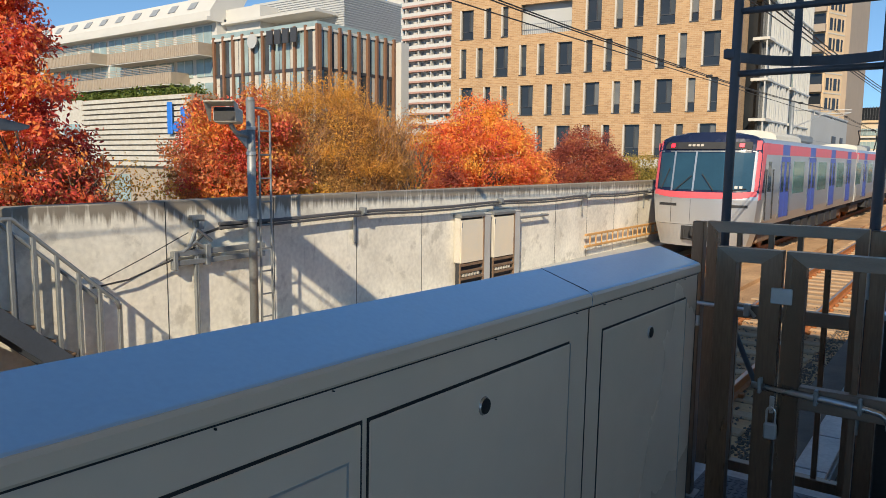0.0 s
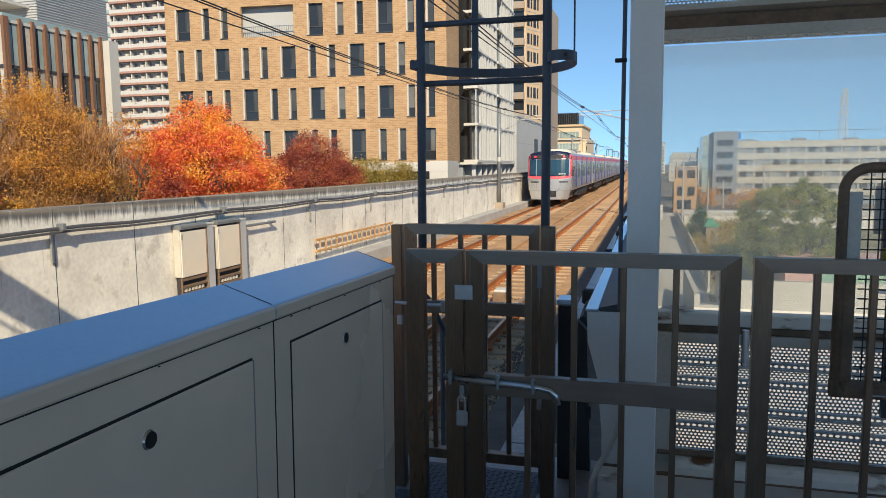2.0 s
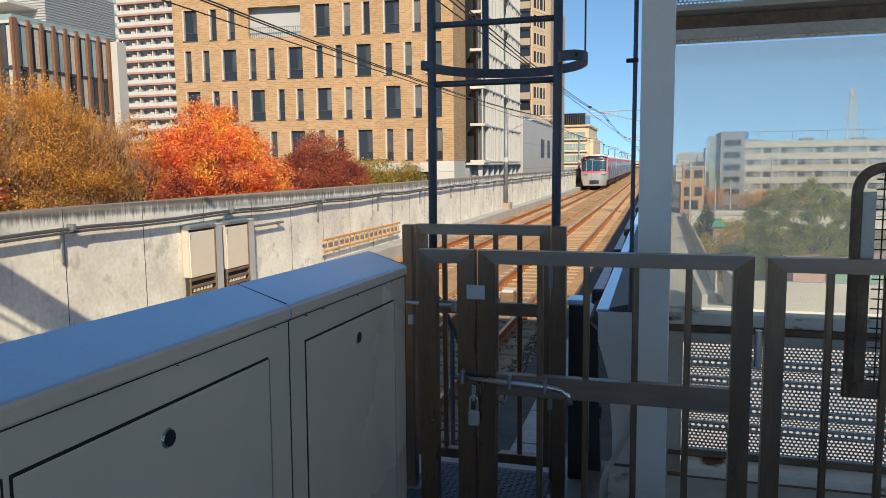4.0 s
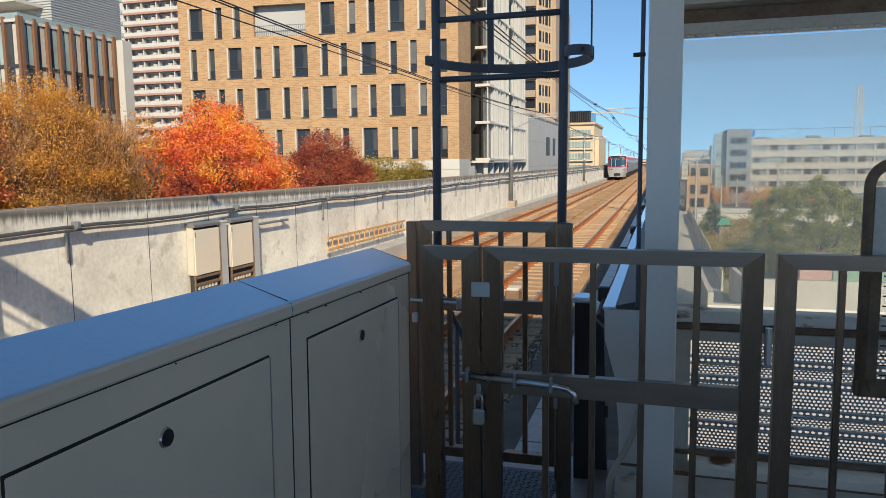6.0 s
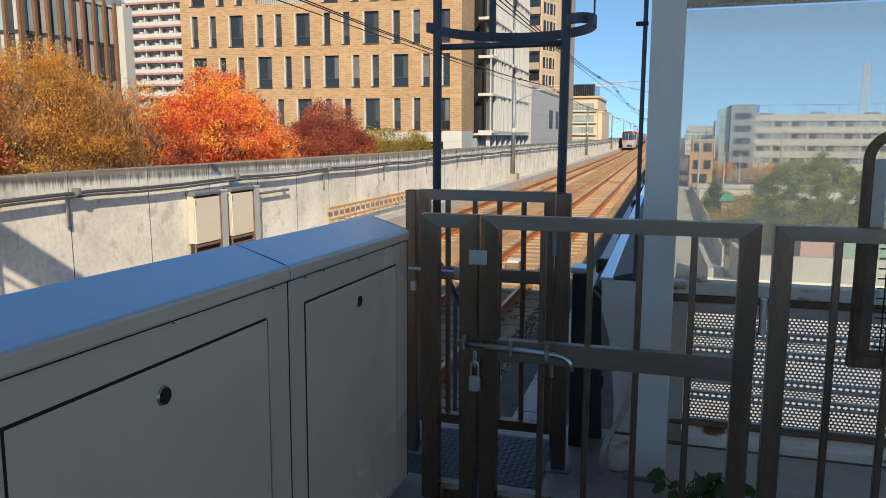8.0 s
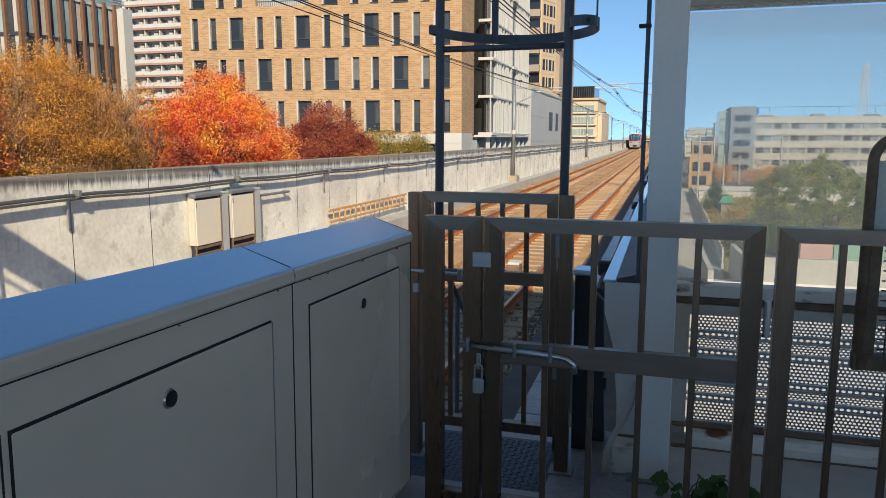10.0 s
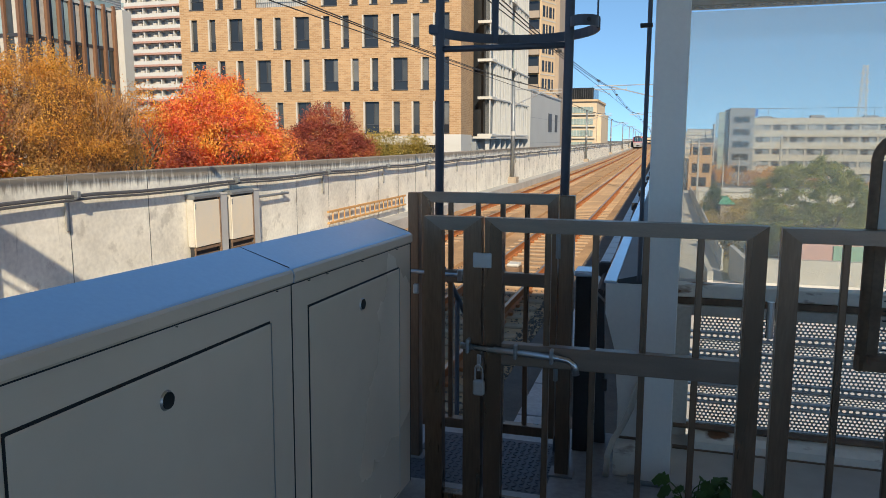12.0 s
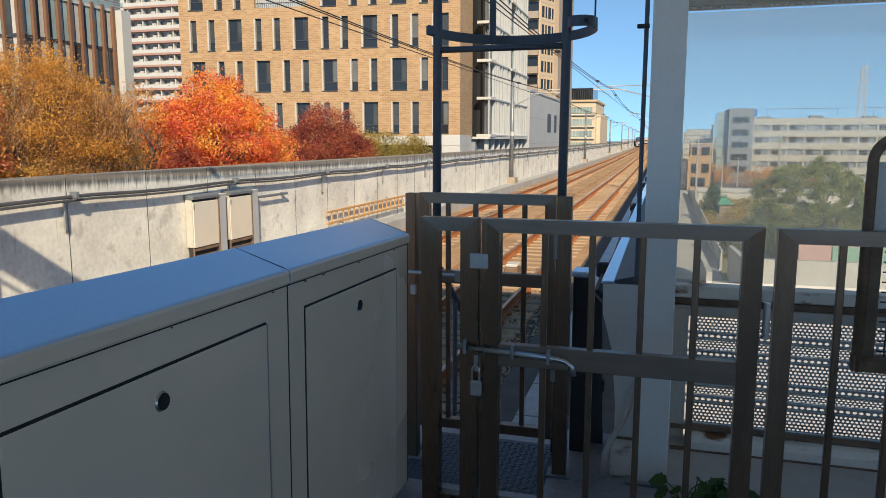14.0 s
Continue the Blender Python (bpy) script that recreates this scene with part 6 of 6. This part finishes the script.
zelkova((-20.5, 19.9, 0), 11, 4.3, 4.5)
rh = random.Random(14)
hedge_pts = [Vector((-13 - rh.random() * 3, 3 + rh.random() * 48, 0.55 * rh.random() ** 0.7 - 0.3)) for _ in range(700)]
tagged(part("shrubs", leaves(hedge_pts, 24000, 0.13, rh, 0.3), M_LEAF_OL), "olive and yellow shrubs growing behind the wall", "shrubs", kind="stuff")
roof_pts = [Vector((-112 + rh.random() * 31, 57.5 + rh.random() * 2, 9.7 + rh.random() * 0.9)) for _ in range(260)]
tagged(part("roof_garden", leaves(roof_pts, 5000, 0.55, rh, 0.4), M_HEDGE), "green roof garden hedge", "hedge", kind="stuff")
low_pts = [Vector((7.0 + rh.random() * 7, 84 + rh.random() * 26, -7.6 + rh.random() * 1.5)) for _ in range(300)]
low_pts += [Vector((4.8 + rh.random() * 1.2, 62 + rh.random() * 50, -7.8 + rh.random() * 0.8)) for _ in range(120)]
tagged(part("garden_shrubs", leaves(low_pts, 16000, 0.32, rh, 0.4), M_LEAF_OL), "yellow-green garden shrubs beside the lane", "shrubs", kind="stuff")
street_pts = []
for k in range(16):
    cx, cy, ht = rh.uniform(9, 40), rh.uniform(150, 178), rh.uniform(2.0, 4.5)
    street_pts += [Vector((cx + rh.gauss(0, 0.8), cy + rh.gauss(0, 0.8), -7.8 + ht * rh.random())) for _ in range(14)]
tagged(part("street_shrubs", leaves(street_pts, 9000, 0.35, rh, 0.4), M_LEAF_BR), "brown autumn shrubs before the garage", "shrubs", kind="stuff")
box_pts = [Vector((6.2 + rh.random() * 4.5, 76 + rh.random() * 1.6, -7.9 + rh.random() * 1.5)) for _ in range(260)]
tagged(part("clipped_hedge", leaves(box_pts, 9000, 0.22, rh, 0.15), M_HEDGE), "clipped yellow-green hedge beside the lane", "hedge", kind="stuff")
weed = thing("weed", "green leafy weed growing at the kerb", "plant")
wr = random.Random(4)
for k in range(26):
    a = wr.uniform(0, 6.28)
    b0 = Vector((0.26 + wr.uniform(-.12, .12), 4.0 + wr.uniform(-.05, .05), Z_LAND))
    d = Vector((math.cos(a), math.sin(a) * 0.6, 0)) * wr.uniform(0.02, 0.10)
    h = wr.uniform(0.04, 0.15)
    tip = b0 + d + Vector((0, 0, h))
    part("stem", Mesh().tube([b0, b0 + d * 0.5 + Vector((0, 0, h * 0.7)), tip], 0.003, 4), M_LEAF_PL, weed)
    ax = (d.normalized() + Vector((0, 0, wr.uniform(-0.2, 0.5)))).normalized()
    sd = ax.cross(Vector((wr.uniform(-.4, .4), -0.6, 0.8))).normalized()
    ln, wd = wr.uniform(0.07, 0.13), wr.uniform(0.03, 0.055)
    rim = [tip]
    for q, f_ in ((0.2, 0.75), (0.32, 0.6), (0.45, 1.0), (0.58, 0.7), (0.72, 0.75), (0.86, 0.35)):
        rim.append(tip + ax * ln * q + sd * wd * f_ - Vector((0, 0, ln * q * q * 0.5)))
    end = tip + ax * ln - Vector((0, 0, ln * 0.5))
    back_ = []
    for q, f_ in ((0.86, 0.35), (0.72, 0.75), (0.58, 0.7), (0.45, 1.0), (0.32, 0.6), (0.2, 0.75)):
        back_.append(tip + ax * ln * q - sd * wd * f_ - Vector((0, 0, ln * q * q * 0.5)))
    vein = tip + ax * ln * 0.5 - Vector((0, 0, ln * 0.125 + 0.008))
    loop = rim + [end] + back_
    part("leaf", Mesh().add(loop + [vein], [(q, (q + 1) % len(loop), len(loop)) for q in range(len(loop))]), M_LEAF_PL, weed)

# ---- train ----
train = thing("train", "stainless commuter train with pink-red band and blue doors", "train")
HW = 1.475


def section(w, z0, z1):
    """Body cross-section, counter-clockwise: flat sides, rounded roof."""
    pts = [(-w + 0.08, z0), (w - 0.08, z0), (w, z0 + 0.3), (w, z1 - 0.5)]
    for k in range(1, 8):
        a = math.pi / 2 * k / 8
        pts.append((w - 0.42 + 0.42 * math.cos(a), z1 - 0.5 + 0.36 * math.sin(a)))
    pts.append((0, z1))
    return pts + [(-x, z) for x, z in reversed(pts[3:-1])] + [(-w, z0 + 0.3)]


def car(i, y0, y1):
    tail = i == 0
    body = part("car_body", Mesh().prism(section(HW, 0.95, 3.66), 1, y0, y1), M_STAIN, train)
    for s in (-1, 1):
        x = s * HW
        part("roof_band", B(x - 0.06, x + 0.012, y0 + 0.02, y1 - 0.02, 3.02, 3.34, 0.0) if s > 0 else B(x - 0.012, x + 0.06, y0 + 0.02, y1 - 0.02, 3.02, 3.34), M_TRED, body, "pink-red band")
        L = y1 - y0
        for k in range(4):
            yc = y0 + L * (0.14 + 0.24 * k)
            part("band_patch", B(x - 0.02, x + 0.016, yc - 0.5, yc + 0.5, 3.02, 3.34) if s > 0 else B(x - 0.016, x + 0.02, yc - 0.5, yc + 0.5, 3.02, 3.34), M_TBLUE, body)
            for q in (-1, 1):
                ya, yb_ = sorted((yc + q * 0.02, yc + q * 0.66))
                d = part("door", B(x - 0.03, x + 0.01, ya, yb_, 1.12, 2.98, 0.004) if s > 0 else B(x - 0.01, x + 0.03, ya, yb_, 1.12, 2.98, 0.004), M_TBLUE, body, "blue sliding door")
                part("door_window", B(x + s * 0.008 - 0.006, x + s * 0.008 + 0.006, ya + 0.14, yb_ - 0.14, 1.9, 2.82), M_TGLASS, d)
            for e in (-0.7, 0.7):
                part("door_post", B(x - 0.02, x + 0.02, yc + e - 0.03, yc + e + 0.03, 1.1, 3.0), M_CHROME, body)
        for k in range(5):
            yc = y0 + L * (0.02 + 0.24 * k)
            if (tail and k == 0) or k == 4:
                continue
            part("window", B(x - 0.02, x + 0.01, yc - 0.95, yc + 0.80, 1.80, 2.84, 0.005) if s > 0 else B(x - 0.01, x + 0.02, yc - 0.95, yc + 0.75, 1.85, 2.82, 0.005), M_TGLASSG, body)
    hump = [(-1.0, 3.5), (1.0, 3.5)] + [(math.cos(q * math.pi / 12) * 1.0, 3.54 + 0.32 * math.sin(q * math.pi / 12) ** 0.6) for q in range(1, 12)]
    part("air_conditioner", Mesh().prism(hump, 1, y0 + 3.4, y0 + 7.4), M_TROOF, body, "cream rounded roof unit")
    part("roof_box", B(-0.7, 0.7, y0 + 8.2, y0 + 11.4, 3.6, 3.88, 0.05), M_GALV, body)
    if i in (1, 3, 4):
        for k in range(2):
            part("pantograph", Mesh().tube([(-0.5, y0 + 15, 3.7), (-0.5, y0 + 16.2, 4.5), (-0.5, y0 + 15.2, 5.0), (0.5, y0 + 15.2, 5.0), (0.5, y0 + 16.2, 4.5), (0.5, y0 + 15, 3.7)], 0.04, 5), M_DARK, body)
    under = Mesh()
    under.box(-1.2, 1.2, y0 + 0.6, y1 - 0.3, 0.72, 0.95)
    rr = random.Random(i)
    for k in range(6):
        ya = y0 + 5.3 + k * 1.6
        under.box(-1.3, 1.3, ya, ya + rr.uniform(0.7, 1.4), 0.3 + rr.uniform(0, .15), 0.8, 0.02)
    part("underframe", under, M_DARK, body, "dusty dark underframe boxes")
    for yb_ in (y0 + 2.6, y1 - 3.0):
        bg = part("bogie", B(-1.1, 1.1, yb_ - 1.5, yb_ + 1.5, 0.35, 0.7, 0.05), M_RUSTY, body, "rust-brown bogie frame")
        for dy in (-1.05, 1.05):
            for s in (-1, 1):
                part("wheel", Mesh().tube([(s * 0.5, yb_ + dy, 0.43), (s * 0.62, yb_ + dy, 0.43)], 0.43, 18), M_RAIL, bg)
    if i < 5:
        part("gangway", B(-0.6, 0.6, y1, y1 + 0.5, 1.0, 3.3), M_DARK, body)
    return body


CAR = 20.0
bodies = [car(i, 1.0 if i == 0 else i * CAR, (i + 1) * CAR - 0.5) for i in range(6)]
part("side_strip", B(HW - 0.02, HW + 0.01, CAR - 0.75, CAR - 0.52, 1.0, 3.5), M_BWHITE, bodies[0], "white coupling strip")

# tail end: a raked, slightly rounded face made as stacked bands
def nose_y(z):
    return 0.0 if z < 1.75 else (z - 1.75) ** 1.35 * 0.19


def nose_band(z0, z1, w0, w1, t=0.0, seg=22, back=1.02):
    m = Mesh()
    v = []
    for z, w in ((z0, w0), (z1, w1)):
        for k in range(seg + 1):
            u = -1 + 2 * k / seg
            v.append((u * w, nose_y(z) + 0.34 * abs(u) ** 3.2 - t, z))
        v.append((w, back, z))
        v.append((-w, back, z))
    n = seg + 3
    f = [(i, (i + 1) % n, (i + 1) % n + n, i + n) for i in range(n)] + [tuple(reversed(range(n))), tuple(range(n, 2 * n))]
    return m.add(v, f)


def on_nose(x0, x1, z0, z1, off):
    def p(x, z):
        u = x / 1.46
        return (x, nose_y(z) + 0.34 * abs(u) ** 3.2 - off, z)
    m = Mesh()
    n = 6
    v, f = [], []
    for k in range(n + 1):
        x = x0 + (x1 - x0) * k / n
        v += [p(x, z0), p(x, z1)]
    for k in range(n):
        f.append((2 * k, 2 * k + 2, 2 * k + 3, 2 * k + 1))
    k0 = len(v)
    v += [(x, y + off + 0.02, z) for x, y, z in v]
    f += [(a + k0, d + k0, c + k0, b + k0) for a, b, c, d in f]
    rim = list(range(0, k0, 2)) + list(range(k0 - 1, 0, -2))
    for a, b in zip(rim, rim[1:] + rim[:1]):
        f.append((a, a + k0, b + k0, b))
    return m.add(v, f)


front = part("front_face", nose_band(1.0, 1.74, 1.40, 1.47), M_STAIN, train, "rounded stainless tail face")
part("sill_band", nose_band(1.74, 1.94, 1.475, 1.478), M_STAIN, front)
for k in range(18):
    xa, xb = -1.44 + k * 0.16, -1.44 + (k + 1) * 0.16
    dip = 0.10 * (1 - ((xa + xb) / 2.9) ** 4)
    part("red_stripe", on_nose(xa, xb, 1.86 - dip, 2.0 - dip * 0.6, 0.012), M_TRED, front, "pink-red stripe")
part("screen_surround", nose_band(1.94, 3.12, 1.478, 1.478), M_TNAVY, front, "navy windscreen surround")
part("brow", nose_band(3.12, 3.30, 1.478, 1.45), M_TNAVY, front, "navy brow")
part("brow", nose_band(3.30, 3.45, 1.45, 1.36), M_TNAVY, front)
part("crown", nose_band(3.45, 3.55, 1.36, 1.16), M_TNAVY, front)
part("crown", nose_band(3.55, 3.64, 1.16, 0.7), M_TNAVY, front)
for s in (-1, 1):
    xa, xb = sorted((s * 1.470, s * 1.486))
    part("corner_stripe", Mesh().prism([(0.36, 1.745), (0.64, 1.745), (0.86, 2.5), (1.05, 3.02), (1.2, 3.34), (0.63, 3.34), (0.63, 2.9), (0.5, 2.3)], 0, xa, xb), M_TRED, front)
    part("crew_door", Mesh().prism([(1.22, 1.12), (1.85, 1.12), (1.85, 2.95), (1.22, 2.95)], 0, xa, xb), M_STAIN, front)
    part("crew_window", Mesh().prism([(1.32, 1.95), (1.75, 1.95), (1.75, 2.82), (1.32, 2.82)], 0, xa - 0.002, xb + 0.002), M_TGLASS, front)
    for yy in (1.1, 1.95):
        part("grab_rail", Mesh().tube([(s * 1.5, yy, 1.15), (s * 1.5, yy, 2.6)], 0.018, 6), M_DARK, front)


part("windscreen", on_nose(-0.22, 1.3, 2.0, 3.06, 0.012), M_TGLASS, front, "large dark windscreen")
part("windscreen", on_nose(-0.84, -0.26, 2.0, 3.06, 0.012), M_TGLASS, front)
part("windscreen", on_nose(-1.34, -0.9, 2.05, 3.06, 0.012), M_TGLASS, front)
for x in (-0.24, -0.87):
    part("pillar", on_nose(x - 0.025, x + 0.025, 1.96, 3.1, 0.02), M_STAIN, front)
for s in (-1, 1):
    xa, xb = sorted((s * 1.375, s * 1.462))
    for z0, z1 in ((1.90, 2.3), (2.3, 2.7), (2.7, 3.1), (3.1, 3.4)):
        part("corner_band", on_nose(xa - s * 0.06 * (z0 > 3.0), xb - s * 0.03 * (z0 > 3.0), z0, z1, 0.008), M_TRED, front, "pink-red band up the corner")
part("silver_edge", on_nose(1.305, 1.37, 1.96, 3.08, 0.01), M_STAIN, front, "silver edge beside the windscreen")
part("gutter", on_nose(-1.36, 1.34, 3.085, 3.115, 0.02), M_GALV, front)
part("lamp_strip", on_nose(-1.22, 1.22, 3.16, 3.36, 0.05), M_DARK, front)
for x in (-0.97, 0.97):
    part("tail_lamp", on_nose(x - 0.06, x + 0.06, 3.21, 3.32, 0.065), M_TAIL, front, "lit red tail lamp")
    part("grille", on_nose(x - 0.28, x + 0.28, 1.52, 1.60, 0.008), M_DARK, front)
for k, x in enumerate((-0.45, -0.33, -0.21, -0.09)):
    part("number_bar", on_nose(x + 1.1, x + 1.18, 2.06, 2.13, 0.016), M_BWHITE, front)
for k in range(4):
    part("destination_bar", on_nose(-0.5 + k * 0.12, -0.42 + k * 0.12, 3.24, 3.3, 0.06), M_REVEAL, front)
for (xa, za, xb, zb) in ((-1.2, 2.02, -0.98, 2.6), (-0.75, 1.98, -0.3, 2.4), (0.35, 1.98, 0.0, 2.45), (0.62, 1.98, 1.2, 2.06)):
    part("wiper", Mesh().tube([(xa, nose_y(za) + 0.34 * abs(xa / 1.46) ** 3.2 - 0.05, za), (xb, nose_y(zb) + 0.34 * abs(xb / 1.46) ** 3.2 - 0.05, zb)], 0.014, 5), M_DARK, front)
for x in (-0.28, -0.86):
    part("door_seam", on_nose(x - 0.004, x + 0.004, 1.05, 1.74, 0.004), M_DARK, front)
skirt = part("skirt", nose_band(0.38, 0.99, 1.22, 1.38, 0.02), M_STAIN, train, "silver skirt")
part("coupler_recess", on_nose(-0.5, 0.5, 0.55, 0.96, 0.05), M_DARK, skirt)
part("coupler", B(-0.16, 0.16, -0.32, 0.1, 0.68, 0.98, 0.03), M_DARK, skirt)
part("hose", Mesh().tube([(-0.4, -0.09, 0.85), (-0.38, -0.16, 0.62), (-0.1, -0.2, 0.58), (0.1, -0.18, 0.66)], 0.03, 6), M_DARK, skirt)


# ---- the line bends gently to the left, far out ----
def bow(y):
    return -3.5 * (max(0.0, y - 20.0) / 295.0) ** 2


def bend(top):
    """Shift a thing of the line sideways with the bend, cutting long pieces into short ones first."""
    for o in [top] + list(top.children_recursive):
        if o.type != "MESH":
            continue
        ys = [(o.matrix_world @ Vector(c)).y for c in o.bound_box]
        lo, hi = min(ys), max(ys)
        if hi < 25:
            continue
        if o.data.users > 1 or hi - lo < 6:
            o.location.x += bow((lo + hi) / 2)
            continue
        bm = bmesh.new()
        bm.from_mesh(o.data)
        dy = o.matrix_world.translation.y
        for y in [30, 50, 70, 90, 110, 130, 150, 175, 200, 225, 250, 275, 300, 330, 360, 400, 440, 480]:
            if lo < y < hi:
                bmesh.ops.bisect_plane(bm, geom=bm.verts[:] + bm.edges[:] + bm.faces[:], plane_co=(0, y - dy, 0), plane_no=(0, 1, 0))
        for v in bm.verts:
            v.co.x += bow(v.co.y + dy)
        bm.to_mesh(o.data)
        bm.free()


LINE = ("viaduct_deck", "wall_west", "walkway_west", "walkway_middle", "railway_track", "drain_strip", "cable_trough", "parapet_wall",
        "wall_joint", "cable_run", "cable_bracket", "line_mast", "overhead_wire", "parapet_cables")
bpy.context.view_layer.update()
for ob in list(scene.objects):
    if ob.parent is None and ob.name.split(".")[0] in LINE:
        bend(ob)


def motions():
    rows = [(0.0, 21.25), (1.5, 42.6), (3.0, 66.0), (5.5, 109.0), (8.0, 154.0), (10.5, 203.0), (12.5, 252.0), (14.0, 295.0)]
    turn = lambda y: math.degrees(2 * 3.5 * max(0.0, y + 40 - 20) / 295 ** 2) * 0.9
    walk(train, [(t, pose(TRACK_L + bow(y), y, Z_RAIL, 0, 0, turn(y) if y > 60 else 0)) for t, y in rows])


motions()
